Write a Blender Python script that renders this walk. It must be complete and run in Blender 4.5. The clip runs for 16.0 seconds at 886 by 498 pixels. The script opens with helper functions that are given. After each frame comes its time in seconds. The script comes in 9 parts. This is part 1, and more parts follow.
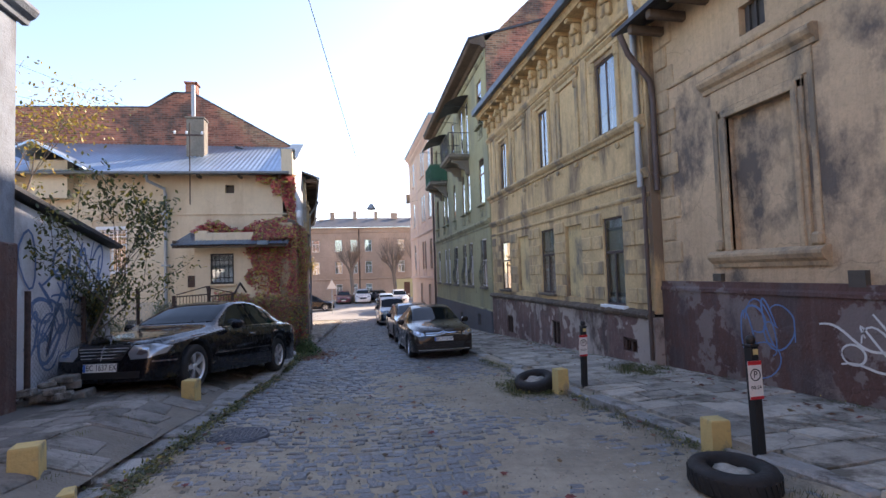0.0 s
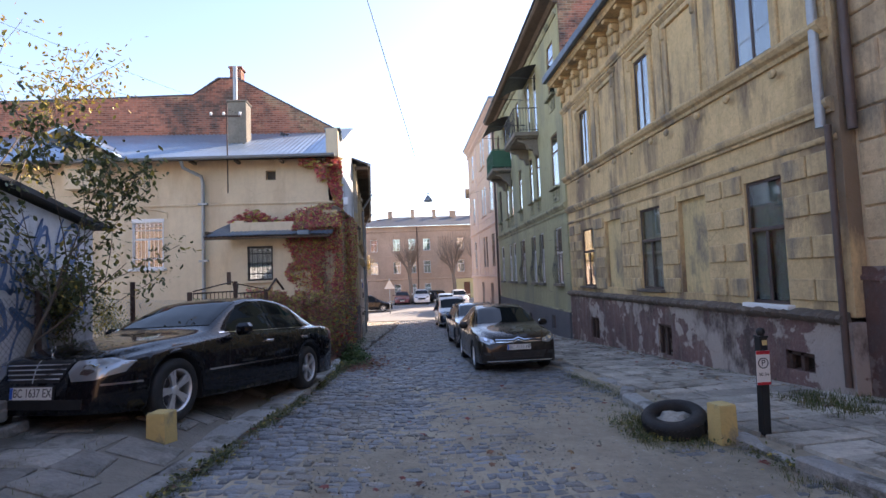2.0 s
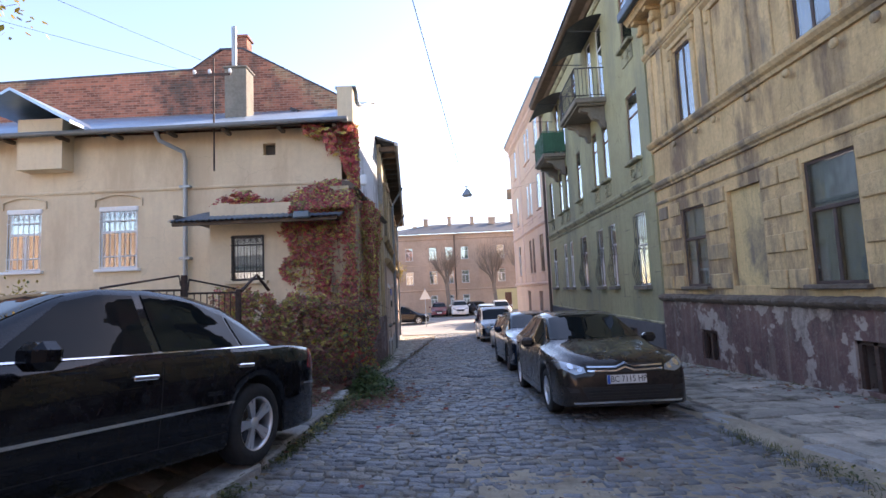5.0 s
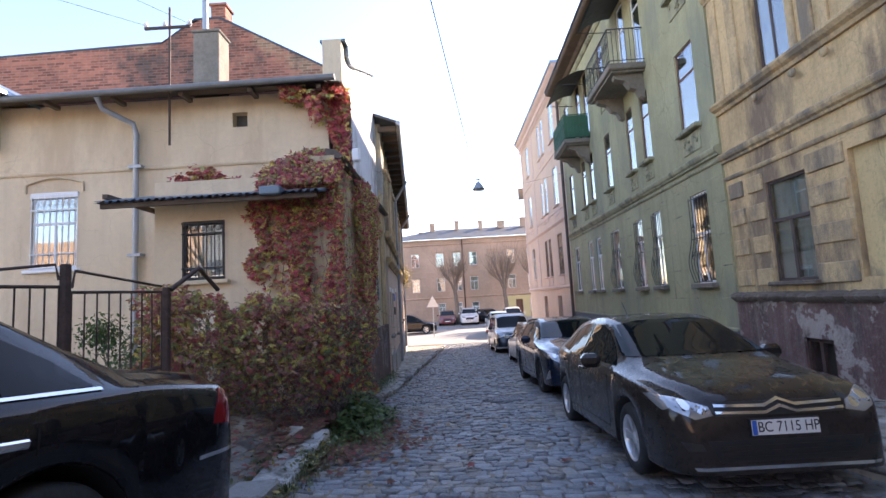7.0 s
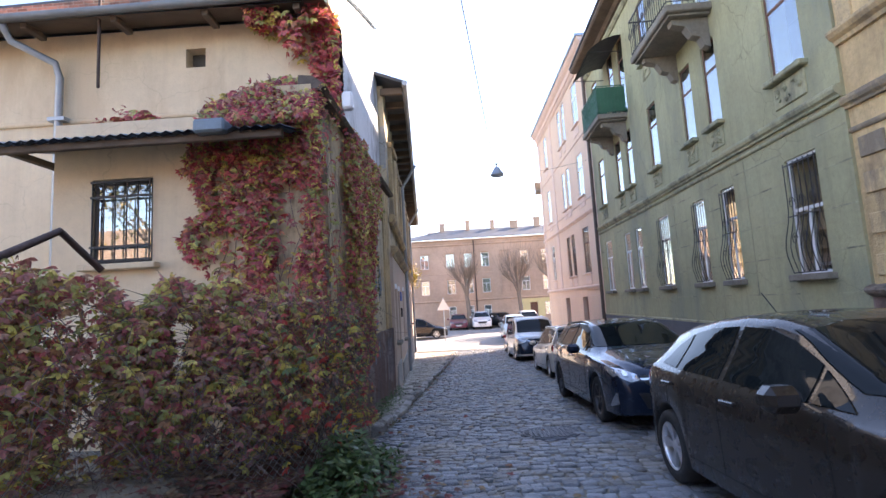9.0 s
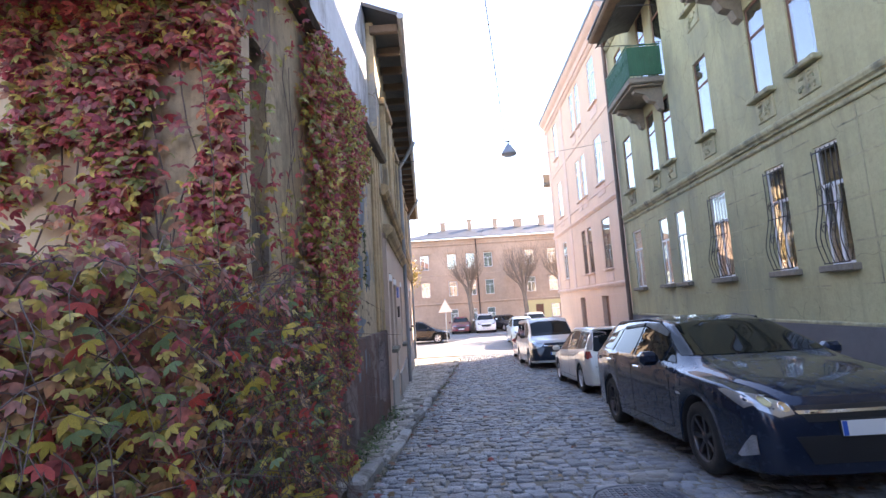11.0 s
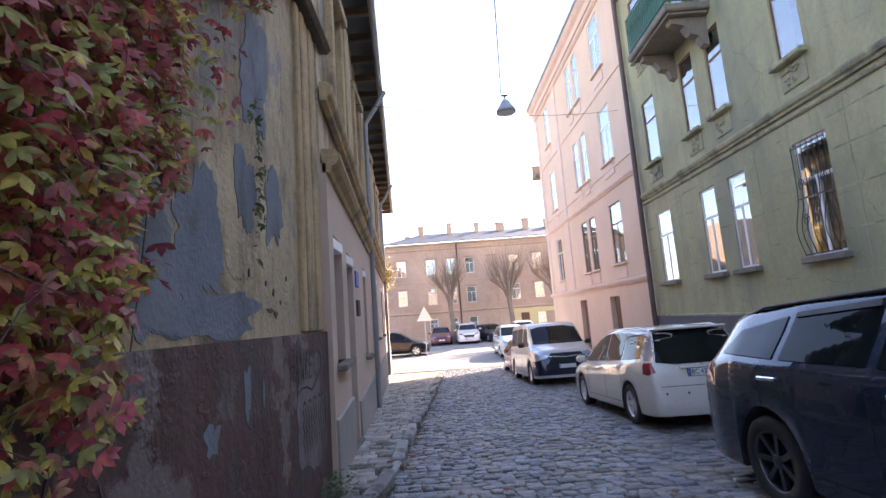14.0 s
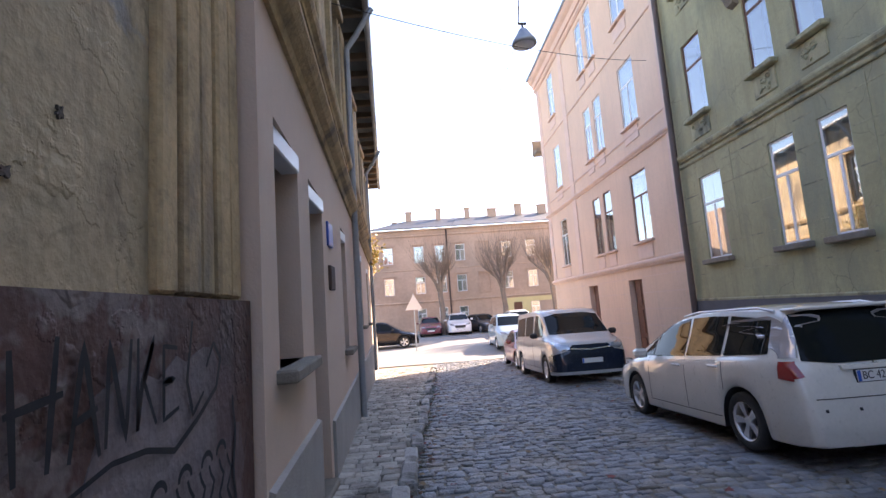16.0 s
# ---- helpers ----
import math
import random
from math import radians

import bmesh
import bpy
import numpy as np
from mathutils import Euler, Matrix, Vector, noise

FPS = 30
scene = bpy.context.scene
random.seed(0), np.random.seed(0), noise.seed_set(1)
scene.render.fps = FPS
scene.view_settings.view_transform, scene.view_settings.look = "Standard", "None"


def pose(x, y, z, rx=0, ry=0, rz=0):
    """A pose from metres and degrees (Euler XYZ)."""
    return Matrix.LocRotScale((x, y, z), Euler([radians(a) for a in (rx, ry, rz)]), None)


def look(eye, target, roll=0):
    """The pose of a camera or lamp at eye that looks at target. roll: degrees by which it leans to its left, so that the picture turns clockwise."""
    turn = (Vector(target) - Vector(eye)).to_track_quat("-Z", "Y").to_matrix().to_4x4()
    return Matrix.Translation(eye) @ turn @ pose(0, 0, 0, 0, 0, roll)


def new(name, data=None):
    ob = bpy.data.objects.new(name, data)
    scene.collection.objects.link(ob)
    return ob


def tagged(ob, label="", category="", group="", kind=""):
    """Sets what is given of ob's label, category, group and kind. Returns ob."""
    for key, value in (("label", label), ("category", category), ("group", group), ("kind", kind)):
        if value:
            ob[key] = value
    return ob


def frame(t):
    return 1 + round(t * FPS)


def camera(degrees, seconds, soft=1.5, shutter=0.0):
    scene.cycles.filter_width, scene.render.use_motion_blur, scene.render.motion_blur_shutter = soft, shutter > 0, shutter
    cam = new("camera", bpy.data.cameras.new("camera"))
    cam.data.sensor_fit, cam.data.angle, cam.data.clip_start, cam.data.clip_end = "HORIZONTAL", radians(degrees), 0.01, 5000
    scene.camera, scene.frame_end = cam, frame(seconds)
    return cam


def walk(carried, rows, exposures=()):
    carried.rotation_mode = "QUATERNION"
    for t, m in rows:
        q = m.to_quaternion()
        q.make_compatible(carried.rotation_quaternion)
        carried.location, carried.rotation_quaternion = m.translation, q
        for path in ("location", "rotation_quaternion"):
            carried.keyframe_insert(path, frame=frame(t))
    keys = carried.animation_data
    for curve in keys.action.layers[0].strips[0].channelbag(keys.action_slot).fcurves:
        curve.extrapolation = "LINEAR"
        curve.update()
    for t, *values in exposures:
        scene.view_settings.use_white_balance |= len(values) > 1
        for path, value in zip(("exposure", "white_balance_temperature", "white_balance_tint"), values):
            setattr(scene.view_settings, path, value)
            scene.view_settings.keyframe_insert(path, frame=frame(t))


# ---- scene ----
cam = camera(84.5, 16.0)
EXPO = ((0.0, 1.58, 7600, 22), (4.0, 1.76, 7600, 23), (8.0, 2.14, 7600, 23), (12.0, 2.68, 7700, 24), (16.0, 2.2, 7900, 25))
METRES, EYE, TILT, LEAN, TURN = 20.5, 1.58, 0.0, 0.0, -11.5
ROWS = [
    (0.0, 0.0, 0.0, 0.0, 0.09, 2.76, 1.84),
    (0.5, -0.0041, 0.0326, -0.0024, 2.69, 2.78, 1.92),
    (1.0, -0.0099, 0.0636, -0.0039, 5.84, 2.95, 1.86),
    (1.5, -0.0124, 0.0949, -0.0071, 6.44, 3.07, 2.28),
    (2.0, -0.0152, 0.1267, -0.0099, 7.0, 3.13, 2.23),
    (2.5, -0.0168, 0.1588, -0.013, 7.22, 2.99, 2.41),
    (3.0, -0.0228, 0.1893, -0.0159, 8.93, 3.14, 2.35),
    (3.5, -0.0255, 0.2204, -0.0197, 10.03, 3.58, 2.54),
    (4.0, -0.0328, 0.2505, -0.0213, 10.62, 4.11, 2.51),
    (6.5, -0.0743, 0.3969, -0.032, 12.05, 5.55, 2.95),
    (7.0, -0.0813, 0.4268, -0.0325, 12.19, 5.9, 3.2),
    (7.5, -0.0904, 0.4555, -0.0334, 12.83, 6.29, 3.14),
    (8.0, -0.0974, 0.487, -0.0348, 12.91, 6.3, 3.32),
    (8.5, -0.1082, 0.5166, -0.0359, 13.23, 6.42, 3.05),
    (9.0, -0.1169, 0.5466, -0.0386, 13.24, 6.46, 3.22),
    (11.5, -0.16, 0.6959, -0.0481, 13.11, 7.2, 3.62),
    (12.0, -0.165, 0.7251, -0.0509, 12.26, 7.4, 3.59),
    (12.5, -0.1717, 0.7553, -0.0525, 11.51, 7.35, 3.79),
    (13.0, -0.1799, 0.7832, -0.0538, 11.17, 7.39, 3.72),
    (13.5, -0.1871, 0.8132, -0.0563, 10.97, 7.98, 4.12),
    (14.0, -0.1979, 0.843, -0.0599, 10.66, 8.23, 4.18),
    (14.5, -0.2062, 0.8777, -0.0634, 8.84, 8.04, 4.51),
    (15.0, -0.2183, 0.9072, -0.0631, 8.39, 7.76, 4.2),
    (15.5, -0.226, 0.9357, -0.0659, 8.42, 7.49, 4.34),
    (16.0, -0.2375, 0.9647, -0.0665, 8.94, 7.13, 4.12),
]
walk(cam, [(t, pose(0, 0, EYE, TILT, LEAN, TURN) @ pose(METRES * x, METRES * y, METRES * z, 90 + pitch, roll, yaw)) for t, x, y, z, yaw, pitch, roll in ROWS], EXPO)

# world and sun
SUN_AZ, SUN_EL = 45.0, 31.0
world = bpy.data.worlds.new("sky")
scene.world = world
world.use_nodes = True
wn, wl = world.node_tree.nodes, world.node_tree.links
sky = wn.new("ShaderNodeTexSky")
sky.sky_type = "NISHITA"
sky.sun_disc = False
sky.sun_elevation, sky.sun_rotation = radians(SUN_EL), radians(SUN_AZ)
sky.air_density, sky.dust_density, sky.ozone_density = 1.0, 0.3, 3.2
wn["Background"].inputs["Strength"].default_value = 0.15
wl.new(sky.outputs[0], wn["Background"].inputs["Color"])
sun = new("sun", bpy.data.lights.new("sun", "SUN"))
sun.data.energy, sun.data.angle, sun.data.color = 4.4, radians(0.53), (1.0, 0.93, 0.82)
sun.matrix_world = look((0, 0, 0), (-math.sin(radians(SUN_AZ)) * math.cos(radians(SUN_EL)), -math.cos(radians(SUN_AZ)) * math.cos(radians(SUN_EL)), -math.sin(radians(SUN_EL))))

# mesh helpers


def ground_z(y):
    """Height of the street's middle at y: it falls to the crossing, then rises a little."""
    return float(np.interp(y, [-60, -20, 0, 38, 41, 44, 48, 60, 70, 400], [2.2, 1.0, 0, -2.05, -2.16, -2.17, -2.02, -1.75, -1.7, -1.7]))


class Mesh:
    """A small mesh builder on lists."""

    def __init__(self):
        self.v, self.f, self.m, self.smooth, self.g, self.cur = [], [], [], [], [], 0

    def add(self, verts, faces, mi=0, smooth=False):
        n = len(self.v)
        self.v.extend(tuple(p) for p in verts)
        for f in faces:
            self.f.append(tuple(n + i for i in f))
            self.m.append(mi)
            self.smooth.append(smooth)
            self.g.append(self.cur)
        return self

    def box(self, x0, x1, y0, y1, z0, z1, mi=0, b=0.0, m=None):
        self.cur += 1
        if b <= 0:
            vs = [(x, y, z) for z in (z0, z1) for y in (y0, y1) for x in (x0, x1)]
            fs = [(0, 2, 3, 1), (4, 5, 7, 6), (0, 1, 5, 4), (2, 6, 7, 3), (0, 4, 6, 2), (1, 3, 7, 5)]
        else:
            bb = bmesh.new()
            bmesh.ops.create_cube(bb, size=1.0)
            for v in bb.verts:
                v.co = Vector(((x0 + x1) / 2 + v.co.x * (x1 - x0), (y0 + y1) / 2 + v.co.y * (y1 - y0), (z0 + z1) / 2 + v.co.z * (z1 - z0)))
            bmesh.ops.bevel(bb, geom=bb.edges[:], offset=b, segments=1, affect="EDGES", profile=0.5)
            bb.verts.index_update()
            vs, fs = [v.co[:] for v in bb.verts], [[v.index for v in f.verts] for f in bb.faces]
            bb.free()
        if m is not None:
            vs = [(m @ Vector(p))[:] for p in vs]
        return self.add(vs, fs, mi)

    def tube(self, pts, r, n=8, mi=0, cap=True, smooth=True):
        """A tube along points; r is one radius or one for each point."""
        self.cur += 1
        pts = [Vector(p) for p in pts]
        rs = r if isinstance(r, (list, tuple)) else [r] * len(pts)
        vs, ref = [], None
        for i, p in enumerate(pts):
            d = (pts[min(i + 1, len(pts) - 1)] - pts[max(i - 1, 0)]).normalized()
            if ref is None:
                ref = d.orthogonal().normalized()
            ref = (ref - d * ref.dot(d))
            ref = ref.normalized() if ref.length > 1e-5 else d.orthogonal().normalized()
            s = d.cross(ref)
            for k in range(n):
                a = 2 * math.pi * k / n
                vs.append((p + (ref * math.cos(a) + s * math.sin(a)) * rs[i])[:])
        fs = [(i * n + k, i * n + (k + 1) % n, (i + 1) * n + (k + 1) % n, (i + 1) * n + k) for i in range(len(pts) - 1) for k in range(n)]
        self.add(vs, fs, mi, smooth)
        if cap:
            self.add(vs[:n], [tuple(reversed(range(n)))], mi)
            self.add(vs[-n:], [tuple(range(n))], mi)
        return self

    def lathe(self, prof, n=24, mi=0, axis="z", c=(0, 0, 0), smooth=True, closed=False):
        """Turns (radius, height) round an axis through c."""
        self.cur += 1
        vs = []
        for r, h in prof:
            for k in range(n):
                a = 2 * math.pi * k / n
                p = (r * math.cos(a), r * math.sin(a), h)
                if axis == "y":
                    p = (p[0], p[2], p[1])
                elif axis == "x":
                    p = (p[2], p[0], p[1])
                vs.append((p[0] + c[0], p[1] + c[1], p[2] + c[2]))
        q = len(prof)
        fs = [(i * n + k, i * n + (k + 1) % n, ((i + 1) % q) * n + (k + 1) % n, ((i + 1) % q) * n + k) for i in range(q if closed else q - 1) for k in range(n)]
        return self.add(vs, fs, mi, smooth)

    def sweep(self, prof, path, mi=0, cap=True):
        """A profile of (out, up) carried along a path of (origin, out, up) rows."""
        self.cur += 1
        n, vs = len(prof), []
        for o, out, up in path:
            o, out, up = Vector(o), Vector(out), Vector(up)
            vs += [(o + out * a + up * b)[:] for a, b in prof]
        fs = [(i * n + k, i * n + (k + 1) % n, (i + 1) * n + (k + 1) % n, (i + 1) * n + k) for i in range(len(path) - 1) for k in range(n)]
        self.add(vs, fs, mi)
        if cap:
            self.add(vs[:n], [tuple(range(n))], mi)
            self.add(vs[-n:], [tuple(range(n))], mi)
        return self

    def data(self, name, mats, recalc=True):
        me = bpy.data.meshes.new(name)
        me.from_pydata(self.v, [], self.f)
        for m in (mats if isinstance(mats, (list, tuple)) else [mats]):
            me.materials.append(m)
        me.polygons.foreach_set("material_index", self.m)
        me.polygons.foreach_set("use_smooth", self.smooth)
        if recalc:
            bb = bmesh.new()
            bb.from_mesh(me)
            bmesh.ops.recalc_face_normals(bb, faces=bb.faces[:])
            bb.to_mesh(me)
            bb.free()
        me.update()
        return me


def part(name, mesh, mats, parent=None, label="", m=None, recalc=True):
    """One mesh object, under a thing or a part where a parent is given."""
    ob = new(name, mesh.data(name, mats, recalc) if isinstance(mesh, Mesh) else mesh)
    if parent is not None:
        ob.parent = parent
    if m is not None:
        ob.matrix_basis = m
    if label:
        ob["label"] = label
    return ob


def pieces(name, mesh, mats, parent, label=""):
    """Each box, tube or moulding of a mesh as a part of its own."""
    for k in sorted(set(mesh.g)):
        sub_, idx = Mesh(), {}
        for f, gk, sm in zip(mesh.f, mesh.g, mesh.smooth):
            if gk == k:
                for i in f:
                    if i not in idx:
                        idx[i] = len(sub_.v)
                        sub_.v.append(mesh.v[i])
                sub_.f.append(tuple(idx[i] for i in f))
                sub_.m.append(0)
                sub_.smooth.append(sm)
                sub_.g.append(0)
        part(name, sub_, mats, parent, label)


def thing(name, m, label, category, group="", kind=""):
    ob = new(name)
    ob.empty_display_size = 0.1
    ob.matrix_basis = m
    return tagged(ob, label, category, group, kind)


def wall_mesh(mesh, place, u0, u1, v0, v1, depth, holes, mi=0, top=None, base=None):
    """A wall with openings. place(u, v, w) gives the world point, w inward. top(u), base(u): sloping upper or lower edge."""
    us = sorted({u0, u1, *[h[0] for h in holes], *[h[1] for h in holes]})
    if top or base:
        us = sorted(set(us) | set(np.linspace(u0, u1, max(2, int((u1 - u0) / 0.6)))))
    vs = sorted({v0, v1, *[h[2] for h in holes], *[h[3] for h in holes]})
    us, vs = [float(u) for u in us], [float(v) for v in vs]
    solid = {}
    for i in range(len(us) - 1):
        for j in range(len(vs) - 1):
            cu, cv = (us[i] + us[i + 1]) / 2, (vs[j] + vs[j + 1]) / 2
            solid[i, j] = not any(h[0] < cu < h[1] and h[2] < cv < h[3] for h in holes)

    def pt(i, j, w):
        v = vs[j]
        if top and j == len(vs) - 1:
            v = top(us[i])
        if base and j == 0:
            v = base(us[i])
        return place(us[i], v, w)
    for (i, j), s in solid.items():
        if not s:
            continue
        mesh.add([pt(i, j, 0), pt(i + 1, j, 0), pt(i + 1, j + 1, 0), pt(i, j + 1, 0)], [(0, 1, 2, 3)], mi)
        mesh.add([pt(i, j, depth), pt(i + 1, j, depth), pt(i + 1, j + 1, depth), pt(i, j + 1, depth)], [(3, 2, 1, 0)], mi)
        for di, dj, a, b in ((-1, 0, (i, j), (i, j + 1)), (1, 0, (i + 1, j), (i + 1, j + 1)), (0, -1, (i, j), (i + 1, j)), (0, 1, (i, j + 1), (i + 1, j + 1))):
            if not solid.get((i + di, j + dj), False):
                mesh.add([pt(*a, 0), pt(*b, 0), pt(*b, depth), pt(*a, depth)], [(0, 1, 2, 3)], mi)
    return mesh

# materials


def material(name, color, rough=0.8, metal=0.0, spread=0.15, scale=(1.2, 14.0), bump=0.15, grain=60.0, tint=None, stain=None, spec=0.5, coat=0.0, per_object=0.0, per_island=0.0, peel=None, streak=None, crack=0.0):
    """A surface with variation at two scales, fine relief, and where wanted a second tint in patches and dark stains."""
    mt = bpy.data.materials.new(name)
    mt.use_nodes = True
    nd, lk = mt.node_tree.nodes, mt.node_tree.links
    bs = nd["Principled BSDF"]
    co = nd.new("ShaderNodeTexCoord").outputs["Object"]

    def fac(sc, detail=6.0, lo=0.35, hi=0.65, vec=None, rough_=0.6):
        n = nd.new("ShaderNodeTexNoise")
        n.inputs["Scale"].default_value, n.inputs["Detail"].default_value, n.inputs["Roughness"].default_value = sc, detail, rough_
        lk.new(vec or co, n.inputs["Vector"])
        r = nd.new("ShaderNodeMapRange")
        r.inputs["From Min"].default_value, r.inputs["From Max"].default_value = lo, hi
        lk.new(n.outputs[0], r.inputs["Value"])
        return r.outputs[0]

    def blend(f, a, b, kind="MIX"):
        m = nd.new("ShaderNodeMix")
        m.data_type, m.blend_type = "RGBA", kind
        for sock, val in ((m.inputs[0], f), (m.inputs[6], a), (m.inputs[7], b)):
            if isinstance(val, (int, float)):
                sock.default_value = val
            elif isinstance(val, (tuple, list)):
                sock.default_value = (*val[:3], 1)
            else:
                lk.new(val, sock)
        return m.outputs[2]

    def shade(c, k):
        return tuple(min(1, v * k) for v in c)
    col = blend(fac(scale[0]), shade(color, 1 - spread), shade(color, 1 + spread))
    if tint:
        col = blend(fac(tint[2] if len(tint) > 2 else scale[0] * 0.6, lo=tint[1], hi=tint[1] + (0.02 if len(tint) > 2 else 0.06), rough_=0.62), col, tint[0])
    col = blend(fac(scale[1], 4.0), col, shade(color, 0.72), "MIX") if spread > 0.3 else blend(0.35, col, blend(fac(scale[1], 4.0), shade(color, 1 - spread), shade(color, 1 + spread)))
    if stain:
        mp = nd.new("ShaderNodeMapping")
        mp.inputs["Scale"].default_value = (1, 1, stain[2] if len(stain) > 2 else 0.35)
        lk.new(co, mp.inputs["Vector"])
        col = blend(fac(stain[1], 9.0, 0.5, 0.62, mp.outputs[0], 0.68), col, stain[0])
    if streak:
        # rain streaks running down, and grit
        mp = nd.new("ShaderNodeMapping")
        mp.inputs["Scale"].default_value = (5.5, 5.5, 0.32)
        lk.new(co, mp.inputs["Vector"])
        mu = nd.new("ShaderNodeMath")
        mu.operation = "MULTIPLY"
        lk.new(fac(1.0, 7.0, 0.5, 0.72, mp.outputs[0], 0.7), mu.inputs[0])
        mu.inputs[1].default_value = streak[1]
        col = blend(mu.outputs[0], col, streak[0])
        mg = nd.new("ShaderNodeMath")
        mg.operation = "MULTIPLY"
        lk.new(fac(17.0, 8.0, 0.52, 0.66, None, 0.75), mg.inputs[0])
        mg.inputs[1].default_value = streak[1] * 0.75
        col = blend(mg.outputs[0], col, streak[0])
    if crack:
        # fine ragged cracks in patches
        wv = nd.new("ShaderNodeTexNoise")
        wv.inputs["Scale"].default_value, wv.inputs["Detail"].default_value = 3.0, 5.0
        lk.new(co, wv.inputs["Vector"])
        va = nd.new("ShaderNodeVectorMath")
        va.operation = "MULTIPLY_ADD"
        va.inputs[1].default_value = (0.35, 0.35, 0.35)
        lk.new(wv.outputs["Color"], va.inputs[0])
        lk.new(co, va.inputs[2])
        vo = nd.new("ShaderNodeTexVoronoi")
        vo.feature = "DISTANCE_TO_EDGE"
        vo.inputs["Scale"].default_value = 1.1
        lk.new(va.outputs[0], vo.inputs["Vector"])
        th = nd.new("ShaderNodeMapRange")
        th.inputs["From Min"].default_value, th.inputs["From Max"].default_value, th.inputs["To Min"].default_value, th.inputs["To Max"].default_value = 0.0, 0.012, 1.0, 0.0
        lk.new(vo.outputs["Distance"], th.inputs["Value"])
        mc = nd.new("ShaderNodeMath")
        mc.operation = "MULTIPLY"
        lk.new(th.outputs[0], mc.inputs[0])
        lk.new(fac(0.8, 3.0, 0.46, 0.6), mc.inputs[1])
        m2 = nd.new("ShaderNodeMath")
        m2.operation = "MULTIPLY"
        lk.new(mc.outputs[0], m2.inputs[0])
        m2.inputs[1].default_value = crack
        col = blend(m2.outputs[0], col, shade(color, 0.3))
    if per_object or per_island:
        src = nd.new("ShaderNodeObjectInfo").outputs["Random"] if per_object else nd.new("ShaderNodeNewGeometry").outputs["Random Per Island"]
        hs = nd.new("ShaderNodeMapRange")
        k = per_object or per_island
        hs.inputs["To Min"].default_value, hs.inputs["To Max"].default_value = 1 - k, 1 + k
        lk.new(src, hs.inputs["Value"])
        cb = nd.new("ShaderNodeCombineColor")
        for i in range(3):
            lk.new(hs.outputs[0], cb.inputs[i])
        col = blend(1.0, col, cb.outputs[0], "MULTIPLY")
    lk.new(col, bs.inputs["Base Color"])
    bs.inputs["Metallic"].default_value = metal
    bs.inputs["Specular IOR Level"].default_value = spec
    bs.inputs["Coat Weight"].default_value = coat
    bs.inputs["Coat Roughness"].default_value = 0.03
    rr = nd.new("ShaderNodeMapRange")
    rr.inputs["To Min"].default_value, rr.inputs["To Max"].default_value = max(0.02, rough - 0.08), min(1, rough + 0.08)
    lk.new(fac(scale[1] * 0.5), rr.inputs["Value"])
    lk.new(rr.outputs[0], bs.inputs["Roughness"])
    if bump:
        bp = nd.new("ShaderNodeBump")
        bp.inputs["Strength"].default_value, bp.inputs["Distance"].default_value = min(1.0, bump * 2), 0.02
        n = nd.new("ShaderNodeTexNoise")
        n.inputs["Scale"].default_value, n.inputs["Detail"].default_value = grain, 6.0
        lk.new(co, n.inputs["Vector"])
        lk.new(n.outputs[0], bp.inputs["Height"])
        last = bp.outputs[0]
        if peel:
            # sheets of paint or plaster that have come away, with ragged raised edges
            for sc, dist in ((peel, 0.006), (peel * 3.1, 0.003)):
                b2 = nd.new("ShaderNodeBump")
                b2.inputs["Strength"].default_value, b2.inputs["Distance"].default_value = 1.0, dist
                lk.new(fac(sc, 5.0, 0.56, 0.585, None, 0.55), b2.inputs["Height"])
                lk.new(last, b2.inputs["Normal"])
                last = b2.outputs[0]
        lk.new(last, bs.inputs["Normal"])
    return mt


def plain(name, color, rough=0.5, metal=0.0, coat=0.0, spec=0.5):
    mt = bpy.data.materials.new(name)
    mt.use_nodes = True
    bs = mt.node_tree.nodes["Principled BSDF"]
    bs.inputs["Base Color"].default_value = (*color, 1)
    bs.inputs["Roughness"].default_value, bs.inputs["Metallic"].default_value = rough, metal
    bs.inputs["Coat Weight"].default_value, bs.inputs["Specular IOR Level"].default_value = coat, spec
    bs.inputs["Coat Roughness"].default_value = 0.02
    return mt


def glass(name, tint=(0.9, 0.95, 0.95), ior=1.5, rough=0.0):
    """Clear or tinted pane: lets light straight through and mirrors by Fresnel."""
    mt = bpy.data.materials.new(name)
    mt.use_nodes = True
    nd, lk = mt.node_tree.nodes, mt.node_tree.links
    nd.remove(nd["Principled BSDF"])
    tr, gl, lw, mx = nd.new("ShaderNodeBsdfTransparent"), nd.new("ShaderNodeBsdfGlossy"), nd.new("ShaderNodeLayerWeight"), nd.new("ShaderNodeMixShader")
    tr.inputs["Color"].default_value = (*tint, 1)
    gl.inputs["Roughness"].default_value = rough
    f0 = ((ior - 1) / (ior + 1)) ** 2
    pw, ma = nd.new("ShaderNodeMath"), nd.new("ShaderNodeMath")
    pw.operation, pw.inputs[1].default_value = "POWER", 4.0
    ma.operation, ma.inputs[1].default_value, ma.inputs[2].default_value = "MULTIPLY_ADD", 1 - f0, f0
    lk.new(lw.outputs["Facing"], pw.inputs[0])
    lk.new(pw.outputs[0], ma.inputs[0])
    lk.new(ma.outputs[0], mx.inputs[0])
    lk.new(tr.outputs[0], mx.inputs[1])
    lk.new(gl.outputs[0], mx.inputs[2])
    lk.new(mx.outputs[0], nd["Material Output"].inputs["Surface"])
    return mt


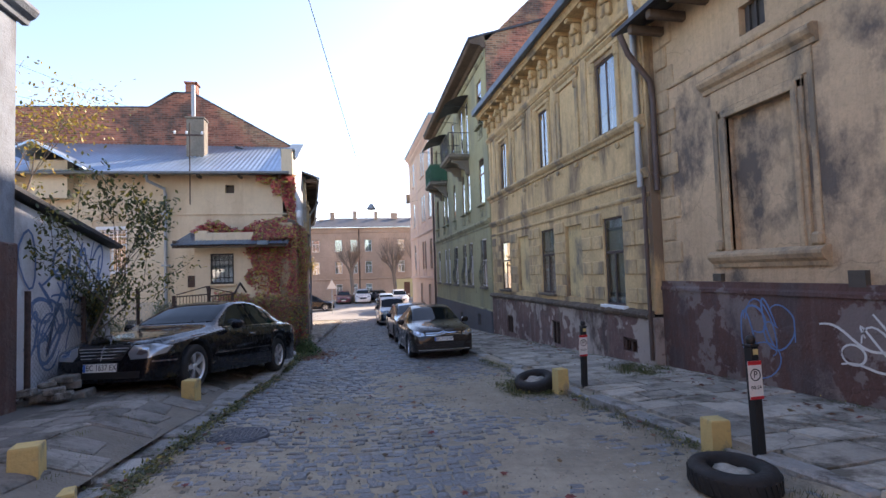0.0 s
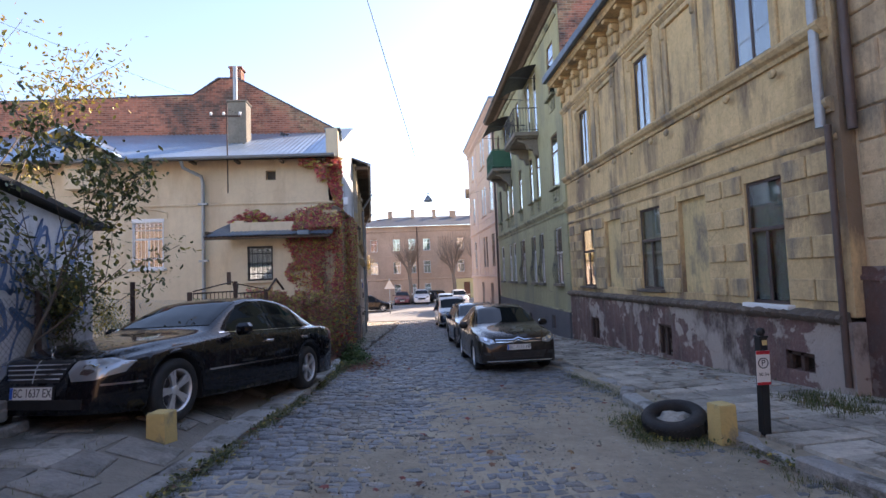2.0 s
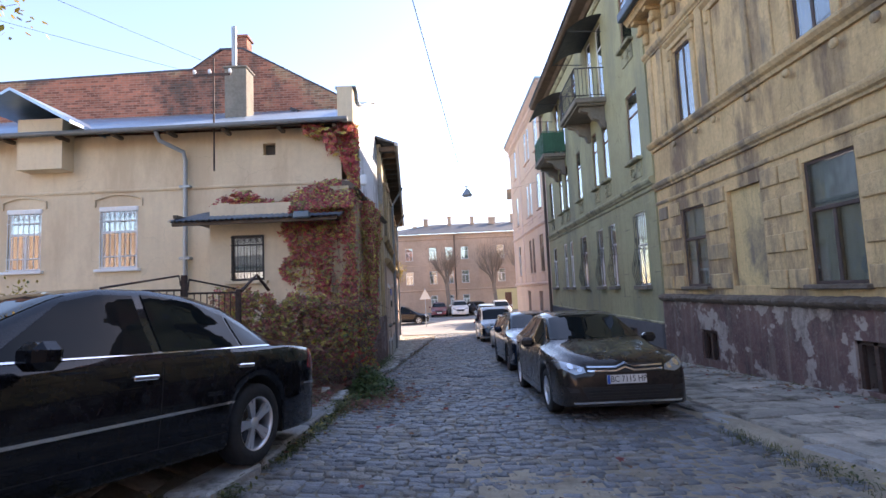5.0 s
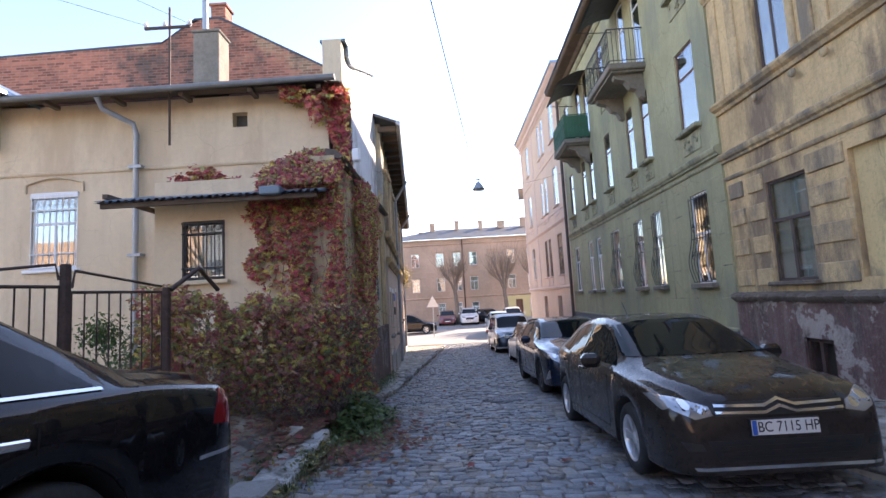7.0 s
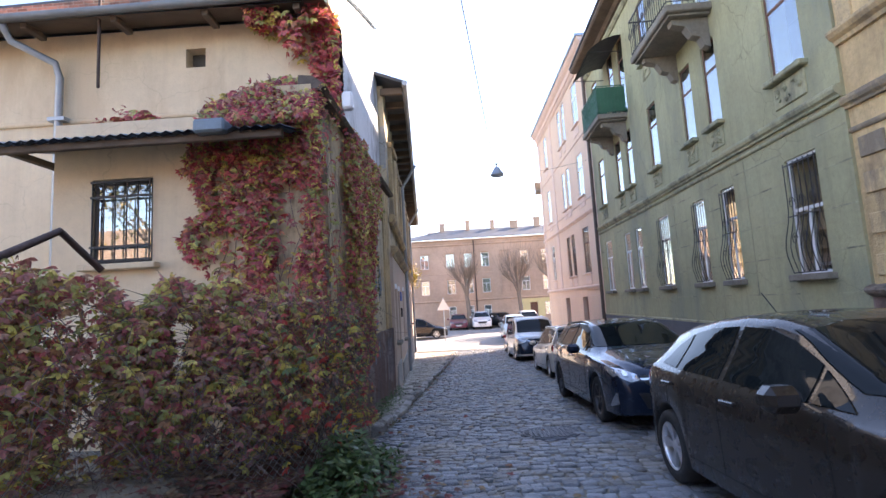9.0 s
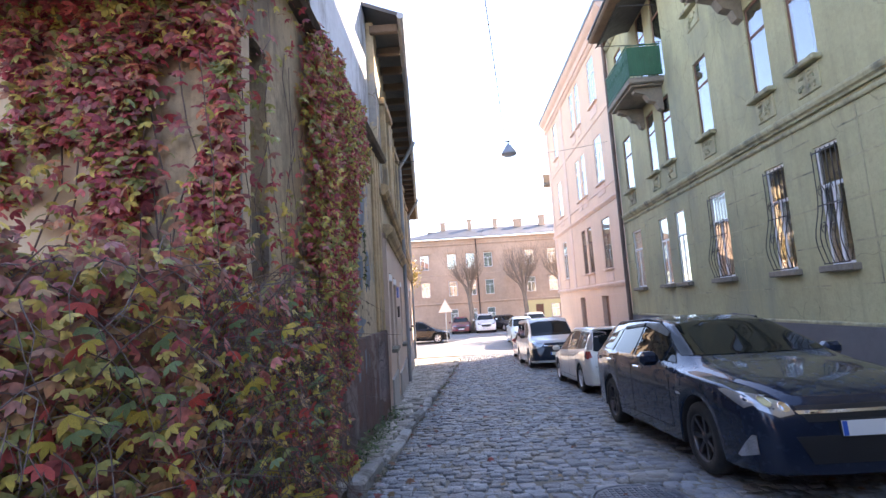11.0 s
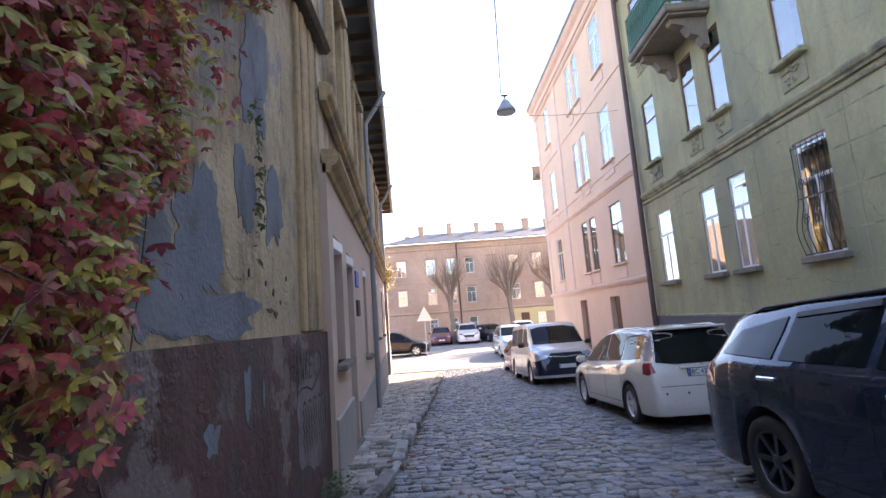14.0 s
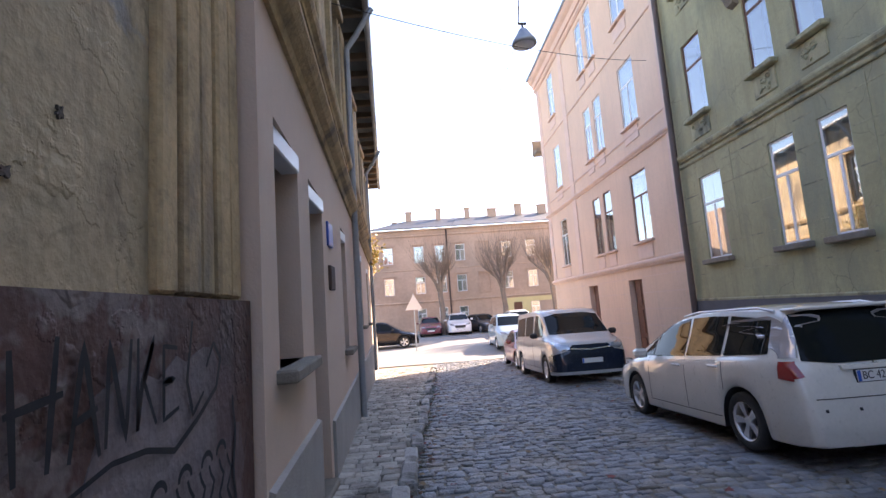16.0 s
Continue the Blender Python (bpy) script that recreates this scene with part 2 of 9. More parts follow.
M_DIRT = material("street_dirt", (0.36, 0.305, 0.23), 0.95, spread=0.28, scale=(0.8, 9), bump=0.6, grain=30, tint=((0.25, 0.215, 0.165), 0.52))
M_JOINT = material("joint_sand", (0.2, 0.18, 0.145), 0.95, spread=0.3, scale=(1.5, 20), bump=0.5, grain=45)
M_FORE = material("forecourt_earth", (0.19, 0.172, 0.145), 0.95, spread=0.25, scale=(1.0, 12), bump=0.4, grain=40)
M_SETT = material("granite_sett", (0.175, 0.187, 0.203), 0.5, spread=0.28, scale=(3, 40), bump=0.5, grain=38, per_island=0.36, tint=((0.235, 0.205, 0.165), 0.51))
M_ASPHALT = material("old_asphalt", (0.15, 0.145, 0.135), 0.92, spread=0.25, scale=(0.7, 30), bump=0.5, grain=90, crack=0.9)
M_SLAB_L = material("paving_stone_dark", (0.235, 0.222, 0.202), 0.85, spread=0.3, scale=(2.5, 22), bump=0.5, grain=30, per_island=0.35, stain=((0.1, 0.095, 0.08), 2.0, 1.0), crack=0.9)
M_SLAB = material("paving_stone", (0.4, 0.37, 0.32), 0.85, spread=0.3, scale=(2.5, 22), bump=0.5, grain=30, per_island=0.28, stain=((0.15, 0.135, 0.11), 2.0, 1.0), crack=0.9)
M_KERB = material("kerb_stone", (0.33, 0.325, 0.31), 0.8, spread=0.25, scale=(2, 22), bump=0.45, grain=40, per_object=0.3, stain=((0.12, 0.115, 0.1), 2.2, 1.0))
M_PL_A = material("plaster_buff", (0.6, 0.425, 0.27), 0.93, spread=0.18, scale=(0.7, 11), bump=0.25, grain=34, stain=((0.15, 0.12, 0.10), 0.75, 0.7), peel=0.9, streak=((0.2, 0.145, 0.1), 0.3), crack=0.45)
M_PL_B = material("plaster_ochre", (0.62, 0.44, 0.235), 0.93, spread=0.22, scale=(0.9, 12), bump=0.25, grain=34, stain=((0.24, 0.17, 0.115), 0.9, 0.3), peel=1.1, streak=((0.22, 0.145, 0.075), 0.38), crack=0.4)
M_PL_C = material("plaster_green", (0.375, 0.355, 0.21), 0.93, spread=0.16, scale=(0.6, 11), bump=0.15, grain=35, stain=((0.28, 0.28, 0.19), 0.5, 0.4), streak=((0.2, 0.2, 0.13), 0.42), crack=0.6)
M_PL_D = material("plaster_pink", (0.68, 0.495, 0.375), 0.93, spread=0.08, scale=(0.6, 8), bump=0.1, grain=35, streak=((0.42, 0.3, 0.24), 0.25))
M_PLINTH = material("plinth_brown", (0.11, 0.052, 0.043), 0.72, spread=0.3, scale=(1.3, 12), bump=0.2, grain=26, tint=((0.25, 0.21, 0.2), 0.545, 1.0), stain=((0.08, 0.055, 0.055), 1.2, 0.6), peel=1.6, streak=((0.2, 0.165, 0.155), 0.3), crack=0.5)
M_PLINTH_B = material("plinth_flaking", (0.16, 0.09, 0.082), 0.75, spread=0.28, scale=(1.9, 12), bump=0.25, grain=26, tint=((0.52, 0.46, 0.41), 0.515, 1.14), stain=((0.08, 0.055, 0.05), 1.2, 0.6), peel=1.14, streak=((0.36, 0.31, 0.27), 0.45), crack=0.5)
M_PL_H = material("plaster_cream", (0.715, 0.575, 0.40), 0.93, spread=0.08, scale=(0.6, 9), bump=0.12, grain=35, stain=((0.6, 0.46, 0.31), 0.5, 0.35), streak=((0.45, 0.34, 0.23), 0.2), crack=0.22)
M_PL_H2 = material("plaster_peach", (0.66, 0.495, 0.385), 0.9, spread=0.05, scale=(0.6, 12), bump=0.08, grain=60)
M_PL_OLD = material("plaster_weathered", (0.58, 0.455, 0.29), 0.95, spread=0.2, scale=(1.3, 11), bump=0.2, grain=30, tint=((0.3, 0.33, 0.36), 0.56, 0.8), stain=((0.24, 0.185, 0.13), 1.5, 0.4), peel=1.5, streak=((0.2, 0.16, 0.12), 0.5), crack=0.9)
M_PATCH = material("bare_cement", (0.205, 0.235, 0.27), 0.93, spread=0.16, scale=(2.2, 14), bump=0.2, grain=34, stain=((0.15, 0.16, 0.18), 2.4, 0.5))
M_SCUFF = material("plinth_scuffed", (0.215, 0.18, 0.185), 0.85, spread=0.25, scale=(2, 12), bump=0.2, grain=30, stain=((0.13, 0.085, 0.085), 1.6, 0.5))
M_FAR = material("plaster_far_house", (0.45, 0.315, 0.235), 0.93, spread=0.2, scale=(0.3, 4), bump=0.05)


def brick_material():
    """Old red brick with pale joints; courses run level on walls that look to -y."""
    mt = material("brick_red", (0.36, 0.13, 0.085), 0.92, spread=0.3, scale=(0.4, 5), bump=0.0, tint=((0.36, 0.22, 0.13), 0.55), stain=((0.12, 0.07, 0.055), 0.6, 0.8))
    nd, lk = mt.node_tree.nodes, mt.node_tree.links
    bs = nd["Principled BSDF"]
    tc, sx, cb = nd.new("ShaderNodeTexCoord"), nd.new("ShaderNodeSeparateXYZ"), nd.new("ShaderNodeCombineXYZ")
    lk.new(tc.outputs["Object"], sx.inputs[0])
    lk.new(sx.outputs[0], cb.inputs[0])
    lk.new(sx.outputs[2], cb.inputs[1])
    br = nd.new("ShaderNodeTexBrick")
    for k, v in (("Scale", 1.0), ("Mortar Size", 0.012), ("Brick Width", 0.27), ("Row Height", 0.085), ("Bias", 0.0)):
        br.inputs[k].default_value = v
    br.inputs["Color1"].default_value, br.inputs["Color2"].default_value, br.inputs["Mortar"].default_value = (0.55, 0.55, 0.55, 1), (1.35, 1.3, 1.25, 1), (1.0, 1.5, 1.7, 1)
    lk.new(cb.outputs[0], br.inputs["Vector"])
    src = bs.inputs["Base Color"].links[0].from_socket
    mx = nd.new("ShaderNodeMix")
    mx.data_type, mx.blend_type = "RGBA", "MULTIPLY"
    mx.inputs[0].default_value = 1.0
    lk.new(src, mx.inputs[6])
    lk.new(br.outputs["Color"], mx.inputs[7])
    lk.new(mx.outputs[2], bs.inputs["Base Color"])
    bp = nd.new("ShaderNodeBump")
    bp.inputs["Strength"].default_value, bp.inputs["Distance"].default_value, bp.invert = 0.6, 0.015, True
    lk.new(br.outputs["Fac"], bp.inputs["Height"])
    lk.new(bp.outputs[0], bs.inputs["Normal"])
    return mt


M_BRICK = brick_material()
# blue of the reflected sky is put into the tin colour
M_TIN = material("roof_tin", (0.35, 0.45, 0.55), 0.38, metal=0.7, spread=0.15, scale=(0.6, 8), bump=0.05)
M_TRIM_B = material("stone_trim_ochre", (0.56, 0.4, 0.22), 0.92, spread=0.22, scale=(2, 16), bump=0.25, grain=35, stain=((0.25, 0.20, 0.145), 1.3, 0.3), streak=((0.15, 0.1, 0.06), 0.42))
M_TRIM_A = material("stone_trim_buff", (0.54, 0.385, 0.24), 0.92, spread=0.2, scale=(2, 14), bump=0.25, grain=35, stain=((0.22, 0.18, 0.135), 1.3, 0.35), streak=((0.16, 0.12, 0.085), 0.5))
M_TRIM_C = material("stone_trim_green", (0.37, 0.35, 0.22), 0.92, spread=0.15, scale=(2, 14), bump=0.2, grain=35, stain=((0.15, 0.15, 0.11), 1.4, 0.5), streak=((0.15, 0.15, 0.1), 0.45))
M_TRIM_D = material("stone_trim_pink", (0.66, 0.49, 0.41), 0.92, spread=0.1, scale=(2, 14), bump=0.1)
M_BLIND = material("plaster_infill", (0.64, 0.48, 0.25), 0.94, spread=0.1, scale=(1, 9), bump=0.2, grain=30, stain=((0.22, 0.18, 0.14), 0.9, 0.6), streak=((0.22, 0.18, 0.12), 0.45), crack=0.6)
M_LEDGE = material("ledge_grimy", (0.16, 0.125, 0.10), 0.9, spread=0.35, scale=(1.5, 12), bump=0.4, grain=25)
M_PL_C2 = material("plinth_slate", (0.115, 0.115, 0.125), 0.9, spread=0.15, scale=(0.8, 10), bump=0.2)
# lack of light in rooms and deep openings is put into this colour
M_ROOM = material("unlit_room", (0.10, 0.085, 0.07), 0.95, spread=0.2)
M_PANE = glass("window_glass", (0.8, 0.86, 0.86), 3.2)
M_WOOD_R = material("window_wood_red", (0.16, 0.07, 0.045), 0.6, spread=0.2, scale=(3, 20), bump=0.1)
M_WOOD_D = material("window_wood_dark", (0.07, 0.06, 0.055), 0.6, spread=0.2, scale=(3, 20), bump=0.1)
M_WOOD_BR = material("window_wood_brown", (0.075, 0.05, 0.045), 0.6, spread=0.25, scale=(3, 20), bump=0.1)
M_WOOD_G = material("window_wood_grey", (0.20, 0.23, 0.26), 0.6, spread=0.2, scale=(3, 20), bump=0.1)
M_PVC = material("window_white", (0.78, 0.79, 0.80), 0.4, spread=0.04, bump=0.02)
M_IRON = material("wrought_iron", (0.03, 0.03, 0.033), 0.55, spread=0.3, bump=0.1)
M_RUST = material("rusty_iron", (0.085, 0.05, 0.04), 0.75, spread=0.35, scale=(3, 20), bump=0.2)
M_CLOTH = material("curtain_net", (0.6, 0.58, 0.53), 0.95, spread=0.1, scale=(3, 30), bump=0.05)
M_PIPE = material("downpipe_grey", (0.36, 0.38, 0.40), 0.5, metal=0.5, spread=0.15, scale=(2, 15), bump=0.08)
M_GUTTER = material("gutter_dull", (0.17, 0.175, 0.175), 0.6, metal=0.2, spread=0.2, scale=(2, 15), bump=0.1)
M_PIPE_BR = material("downpipe_brown", (0.10, 0.065, 0.055), 0.55, spread=0.25, scale=(2, 12), bump=0.15)
M_DARKROOF = material("roof_dark_tin", (0.055, 0.06, 0.07), 0.6, metal=0.3, spread=0.25, scale=(1, 10), bump=0.1)
M_GREENIRON = material("balcony_green", (0.02, 0.11, 0.065), 0.5, spread=0.2, scale=(2, 20), bump=0.08)
M_BALC = material("balcony_concrete", (0.21, 0.185, 0.15), 0.92, spread=0.25, scale=(1.5, 12), bump=0.3)
M_CEMENT = material("base_cement", (0.36, 0.34, 0.31), 0.92, spread=0.15, scale=(1, 12), bump=0.2)
M_EAVE = material("eave_boards", (0.12, 0.085, 0.062), 0.85, spread=0.3, scale=(2, 14), bump=0.15)
M_SLATE_BL = material("awning_tin", (0.16, 0.21, 0.25), 0.45, metal=0.4, spread=0.2, scale=(1.5, 12), bump=0.1)
M_WHITEWASH = material("whitewash", (0.74, 0.76, 0.79), 0.92, spread=0.12, scale=(0.9, 9), bump=0.25, grain=25, stain=((0.34, 0.33, 0.33), 0.7, 0.5))
M_BLACK = material("black_plastic", (0.016, 0.016, 0.017), 0.5, spread=0.15, bump=0.05)

# ground: one sheet to the horizon
def lateral(x, y):
    """How far the ground lies above the street's middle."""
    if x > 3.45 and y < 46:
        return 0.1
    if x < left_kerb(y) and y < 17:
        return min(0.48, 0.2 + 0.33 * max(0, -1.75 - x))
    return 0.1 if x < left_kerb(y) and y < 41 else 0.0


def rise(x, y):
    """The carriageway climbs towards the sunken kerb at the start."""
    k = min(1.0, max(0.0, (0.5 - x) / 2.1))
    return 0.15 * k * k * (3 - 2 * k) * min(1.0, max(0.0, (15.0 - y) / 3.0))


def left_kerb(y):
    return float(np.interp(y, [-30, 4.3, 6.1, 7.7, 9, 10.4, 13, 15, 16.5, 20.5, 41], [-2.05, -1.98, -1.9, -1.76, -1.68, -1.56, -1.5, -1.6, -1.5, -1.25, -0.45]))


def left_wall(y):
    """The house line on the left beyond the vine-clad corner."""
    return -1.58 - 0.066 * (y - 22.65)


g = Mesh()
gx = [-600, -200, -60, -30, -18, -12, -9, -7, -6, -5, -4, -3, -2.4, -2.0, -1.85, -1.0, 0, 1, 2, 3, 3.4, 3.5, 5, 7, 12, 30, 60, 200, 600]
gy = [-600, -200, -60, -30] + list(np.arange(-20, 70, 1.0)) + [80, 120, 250, 600]
vs = [(x, y, ground_z(y) + (lateral(x, y) if not -2.1 < x < 0 else 0) - 0.035) for y in gy for x in gx]
n = len(gx)
g.add(vs, [(j * n + i, j * n + i + 1, (j + 1) * n + i + 1, (j + 1) * n + i) for j in range(len(gy) - 1) for i in range(n - 1)])
tagged(part("ground", g, M_DIRT, recalc=False), "trodden earth and sandy dirt under the street", "ground", kind="structure")

WIN_COUNT = [0]


def window(w, h, m, frame_mat, label, transom=0.62, mullion=True, sill=None, curtain=False, bars=None, deep=0.0):
    """A casement window: frame, panes, and where wanted sill, curtain and iron bars. x along the wall, y inward, z up from the lower left corner."""
    WIN_COUNT[0] += 1
    ob = thing("window_%d" % WIN_COUNT[0], m, label, "window", kind="structure")
    t, d0 = 0.048, 0.035 + deep
    f = Mesh()
    f.box(0, t, d0, d0 + 0.07, 0, h, b=0.006).box(w - t, w, d0, d0 + 0.07, 0, h, b=0.006).box(t, w - t, d0, d0 + 0.07, 0, t, b=0.006).box(t, w - t, d0, d0 + 0.07, h - t, h, b=0.006)
    zt = h * transom if transom else h - t
    if transom:
        f.box(t, w - t, d0 - 0.004, d0 + 0.07, zt - 0.03, zt + 0.03, b=0.006)
    if mullion:
        f.box(w / 2 - 0.028, w / 2 + 0.028, d0 - 0.004, d0 + 0.07, t, zt - (0.035 if transom else 0), b=0.006)
    part("window_frame", f, frame_mat, ob)
    panes = [(t, w / 2 - 0.025, t, zt - 0.025), (w / 2 + 0.025, w - t, t, zt - 0.025)] if mullion else [(t, w - t, t, zt - 0.03)]
    if transom:
        panes.append((t, w - t, zt + 0.03, h - t))
    for a, b, c, e in panes:
        p = part("pane", Mesh().box(a, b, d0 + 0.008, d0 + 0.014, c, e), M_PANE, ob)
        p.visible_shadow = False
    if sill:
        part("window_sill", Mesh().box(-0.09, w + 0.09, -0.11, d0, -0.07, 0, b=0.012), sill, ob)
    if curtain:
        cm = Mesh()
        k = 28
        xs = [0.03 + (w - 0.06) * i / k for i in range(k + 1)]
        rows = [(x, d0 + 0.085 + 0.02 * math.sin(i * 1.7) + 0.01 * math.sin(i * 0.6), z) for z in (0.05, h - 0.05) for i, x in enumerate(xs)]
        cm.add(rows, [(i, i + 1, k + 2 + i, k + 1 + i) for i in range(k)], smooth=True)
        part("curtain", cm, M_CLOTH, ob, "pale net curtain")
    if bars == "straight":
        bm_ = Mesh()
        nb = max(4, int(w / 0.13))
        for i in range(nb + 1):
            x = 0.02 + (w - 0.04) * i / nb
            bm_.tube([(x, -0.03, 0.02), (x, -0.03, h - 0.02)], 0.009, 5)
        for z in (0.04, h * 0.2, h * 0.78, h - 0.04):
            bm_.box(0, w, -0.042, -0.022, z - 0.012, z + 0.012)
        for i in range(nb):
            x = 0.02 + (w - 0.04) * (i + 0.5) / nb
            bm_.lathe([(0.045, -0.004), (0.055, -0.004), (0.055, 0.004), (0.045, 0.004)], 10, axis="y", c=(x, -0.03, h * 0.88), closed=True)
        part("window_bars", bm_, M_PVC if frame_mat is M_PVC else M_IRON, ob, "iron security bars")
    if bars == "bellied":
        bm_ = Mesh()
        nb = max(5, int(w / 0.12))
        for i in range(nb + 1):
            x = w * i / nb
            bm_.tube([(x, -0.04 - 0.13 * math.exp(-((z / h - 0.22) / 0.2) ** 2), z) for z in np.linspace(0.02, h - 0.05, 14)], 0.008, 5)
        for z in (0.03, h * 0.5, h - 0.1):
            bulge = 0.13 * math.exp(-((z / h - 0.22) / 0.2) ** 2)
            bm_.box(-0.01, w + 0.01, -0.05 - bulge, -0.035 - bulge, z - 0.01, z + 0.01)
        for i in range(nb - 1):
            x, zc = w * (i + 1) / nb, h * (0.3 if i % 2 else 0.62)
            bulge = 0.13 * math.exp(-((zc / h - 0.22) / 0.2) ** 2)
            pts = [(x + 0.075 * (1 - a / 12) * math.cos(a), -0.055 - bulge, zc + 0.11 * (1 - a / 14) * math.sin(a)) for a in np.linspace(0, 9, 22)]
            bm_.tube(pts, 0.007, 5)
        part("window_bars", bm_, M_IRON, ob, "bellied wrought iron grille with scrolls")
    return ob


def east(X):
    """Places wall points for a house front that looks to -x at X."""
    return lambda u, v, w: (X + w, u, v)


def moulding(mesh, X, y0, y1, z, prof, mi=0):
    """A run of moulding along y on a front that looks to -x; prof of (out, up)."""
    return mesh.sweep(prof, [((X, y0, z), (-1, 0, 0), (0, 0, 1)), ((X, y1, z), (-1, 0, 0), (0, 0, 1))], mi)


STRING = [(-0.02, 0), (0.05, 0), (0.06, 0.04), (0.10, 0.07), (0.12, 0.12), (0.12, 0.16), (0.06, 0.2), (-0.02, 0.21)]
THIN = [(-0.02, 0), (0.03, 0), (0.045, 0.03), (0.045, 0.06), (0.02, 0.08), (-0.02, 0.08)]
HOOD = [(-0.02, 0), (0.05, 0), (0.07, 0.06), (0.13, 0.10), (0.17, 0.16), (0.17, 0.2), (0.1, 0.25), (-0.02, 0.26)]


def base_line(y):
    return ground_z(y) - 0.1


# house A: blind window, brown plinth
XA = 5.95
hA = thing("house_buff", pose(0, 0, 0), "weathered buff plaster house with a blind window", "house", kind="structure")
wa = wall_mesh(Mesh(), east(XA), -14, 8.25, 1.17, 6.3, 0.4, [(5.35, 6.5, 1.76, 3.86), (5.72, 6.18, 5.0, 5.45)])
part("wall", wa, M_PL_A, hA)
part("plinth", wall_mesh(Mesh(), east(XA - 0.07), -14, 8.25, -1.5, 1.15, 0.5, [(4.35, 4.6, 1.28, 1.29)], base=base_line).sweep([(0, 0), (0.03, 0.0), (0.03, 0.05), (0, 0.08)], [((XA - 0.07, -14, 1.12), (-1, 0, 0), (0, 0, 1)), ((XA - 0.07, 8.25, 1.12), (-1, 0, 0), (0, 0, 1))]), M_PLINTH, hA, "peeling dark brown painted plinth")
part("blind_infill", Mesh().box(XA + 0.10, XA + 0.3, 5.35, 6.5, 1.76, 3.86), M_PL_A, hA, "walled-up window panel with dark damp stains")
fr = Mesh()
for a, b, o in ((5.2, 5.35, 0.05), (5.26, 5.35, 0.08), (6.5, 6.66, 0.05), (6.5, 6.58, 0.08)):
    fr.box(XA - o, XA + 0.02, a, b, 1.7, 3.98, b=0.012)
fr.box(XA - 0.05, XA + 0.02, 5.2, 6.66, 3.86, 4.02, b=0.012).box(XA - 0.085, XA + 0.02, 5.27, 6.58, 3.86, 3.94, b=0.012)
fr.box(XA - 0.03, XA + 0.02, 5.12, 6.74, 4.02, 4.36, b=0.01)
fr.box(XA - 0.03, XA + 0.02, 5.06, 5.14, 1.8, 4.36, b=0.01).box(XA - 0.03, XA + 0.02, 6.72, 6.82, 1.8, 4.36, b=0.01)
moulding(fr, XA, 4.96, 6.95, 4.36, HOOD)
moulding(fr, XA, 4.98, 6.92, 1.52, HOOD)
for y in (5.12, 6.78):
    fr.box(XA - 0.09, XA + 0.02, y - 0.07, y + 0.07, 1.78, 1.95, b=0.03)
pieces("surround_moulding", fr, M_TRIM_A, hA)
moulding_a = Mesh()
moulding(moulding_a, XA, -14, 8.25, 4.82, THIN)
part("string_course", moulding_a, M_TRIM_A, hA)
for i in range(12):
    z0 = 1.22 + i * 0.405
    wq = 0.5 if i % 2 else 0.34
    part("quoin", Mesh().box(XA - 0.035, XA + 0.02, 8.2 - wq, 8.2, z0, z0 + 0.385, b=0.02), M_TRIM_A, hA)
part("attic_shutter", Mesh().box(XA + 0.12, XA + 0.16, 5.72, 6.18, 5.0, 5.45).box(XA + 0.08, XA + 0.12, 5.8, 5.84, 5.0, 5.45).box(XA + 0.08, XA + 0.12, 5.93, 5.97, 5.0, 5.45).box(XA + 0.08, XA + 0.12, 6.06, 6.1, 5.0, 5.45), M_WOOD_D, hA)
ea = Mesh()
ea.add([(XA - 0.8, -14, 6.0), (XA - 0.8, 8.35, 6.0), (14, 8.35, 9.2), (14, -14, 9.2), (XA - 0.8, -14, 6.08), (XA - 0.8, 8.35, 6.08), (14, 8.35, 9.28), (14, -14, 9.28)], [(0, 1, 2, 3), (4, 5, 6, 7), (0, 1, 5, 4), (1, 2, 6, 5), (2, 3, 7, 6), (3, 0, 4, 7)])
part("roof", ea, M_DARKROOF, hA)
for y in np.arange(-2, 8.4, 0.55):
    part("rafter", Mesh().box(XA - 0.72, XA + 0.1, y - 0.06, y + 0.06, 5.86, 6.02, b=0.02), M_EAVE, hA)
# solid boxes; the shade of two vents is put into their dark colour
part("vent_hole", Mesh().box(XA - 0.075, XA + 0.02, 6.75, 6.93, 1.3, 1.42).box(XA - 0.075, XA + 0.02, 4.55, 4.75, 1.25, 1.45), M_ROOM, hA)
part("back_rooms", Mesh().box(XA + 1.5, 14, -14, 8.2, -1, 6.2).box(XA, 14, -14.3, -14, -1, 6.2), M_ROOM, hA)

# house B: ochre, rusticated ground floor, bracketed eaves
XB = 5.75
hB = thing("house_ochre", pose(0, 0, 0), "ochre plaster house with rusticated ground floor and bracketed cornice", "house", kind="structure")
low = [(9.27, 10.05, 0.76, 2.67), (11.08, 11.98, 0.86, 2.68), (12.68, 13.62, 0.9, 2.72), (14.6, 15.58, 0.9, 2.68), (16.4, 17.35, 0.9, 2.62)]
upp = [(9.25, 10.08, 4.52, 6.2), (12.78, 13.5, 4.5, 6.2), (16.35, 17.1, 4.48, 6.2)]
part("wall", wall_mesh(Mesh(), east(XB), 8.25, 18.5, 0.66, 7.9, 0.4, low + upp), M_PL_B, hB)
cel = [(8.85, 9.35, -0.15, 0.12), (12.4, 12.95, -0.48, 0.16), (16.2, 16.8, -0.6, 0.0)]
pb = wall_mesh(Mesh(), east(XB - 0.06), 8.25, 18.5, -1.6, 0.6, 0.45, cel, base=base_line)
part("plinth", pb, M_PLINTH_B, hB, "dark brown plinth with flaking paint and bare plaster")
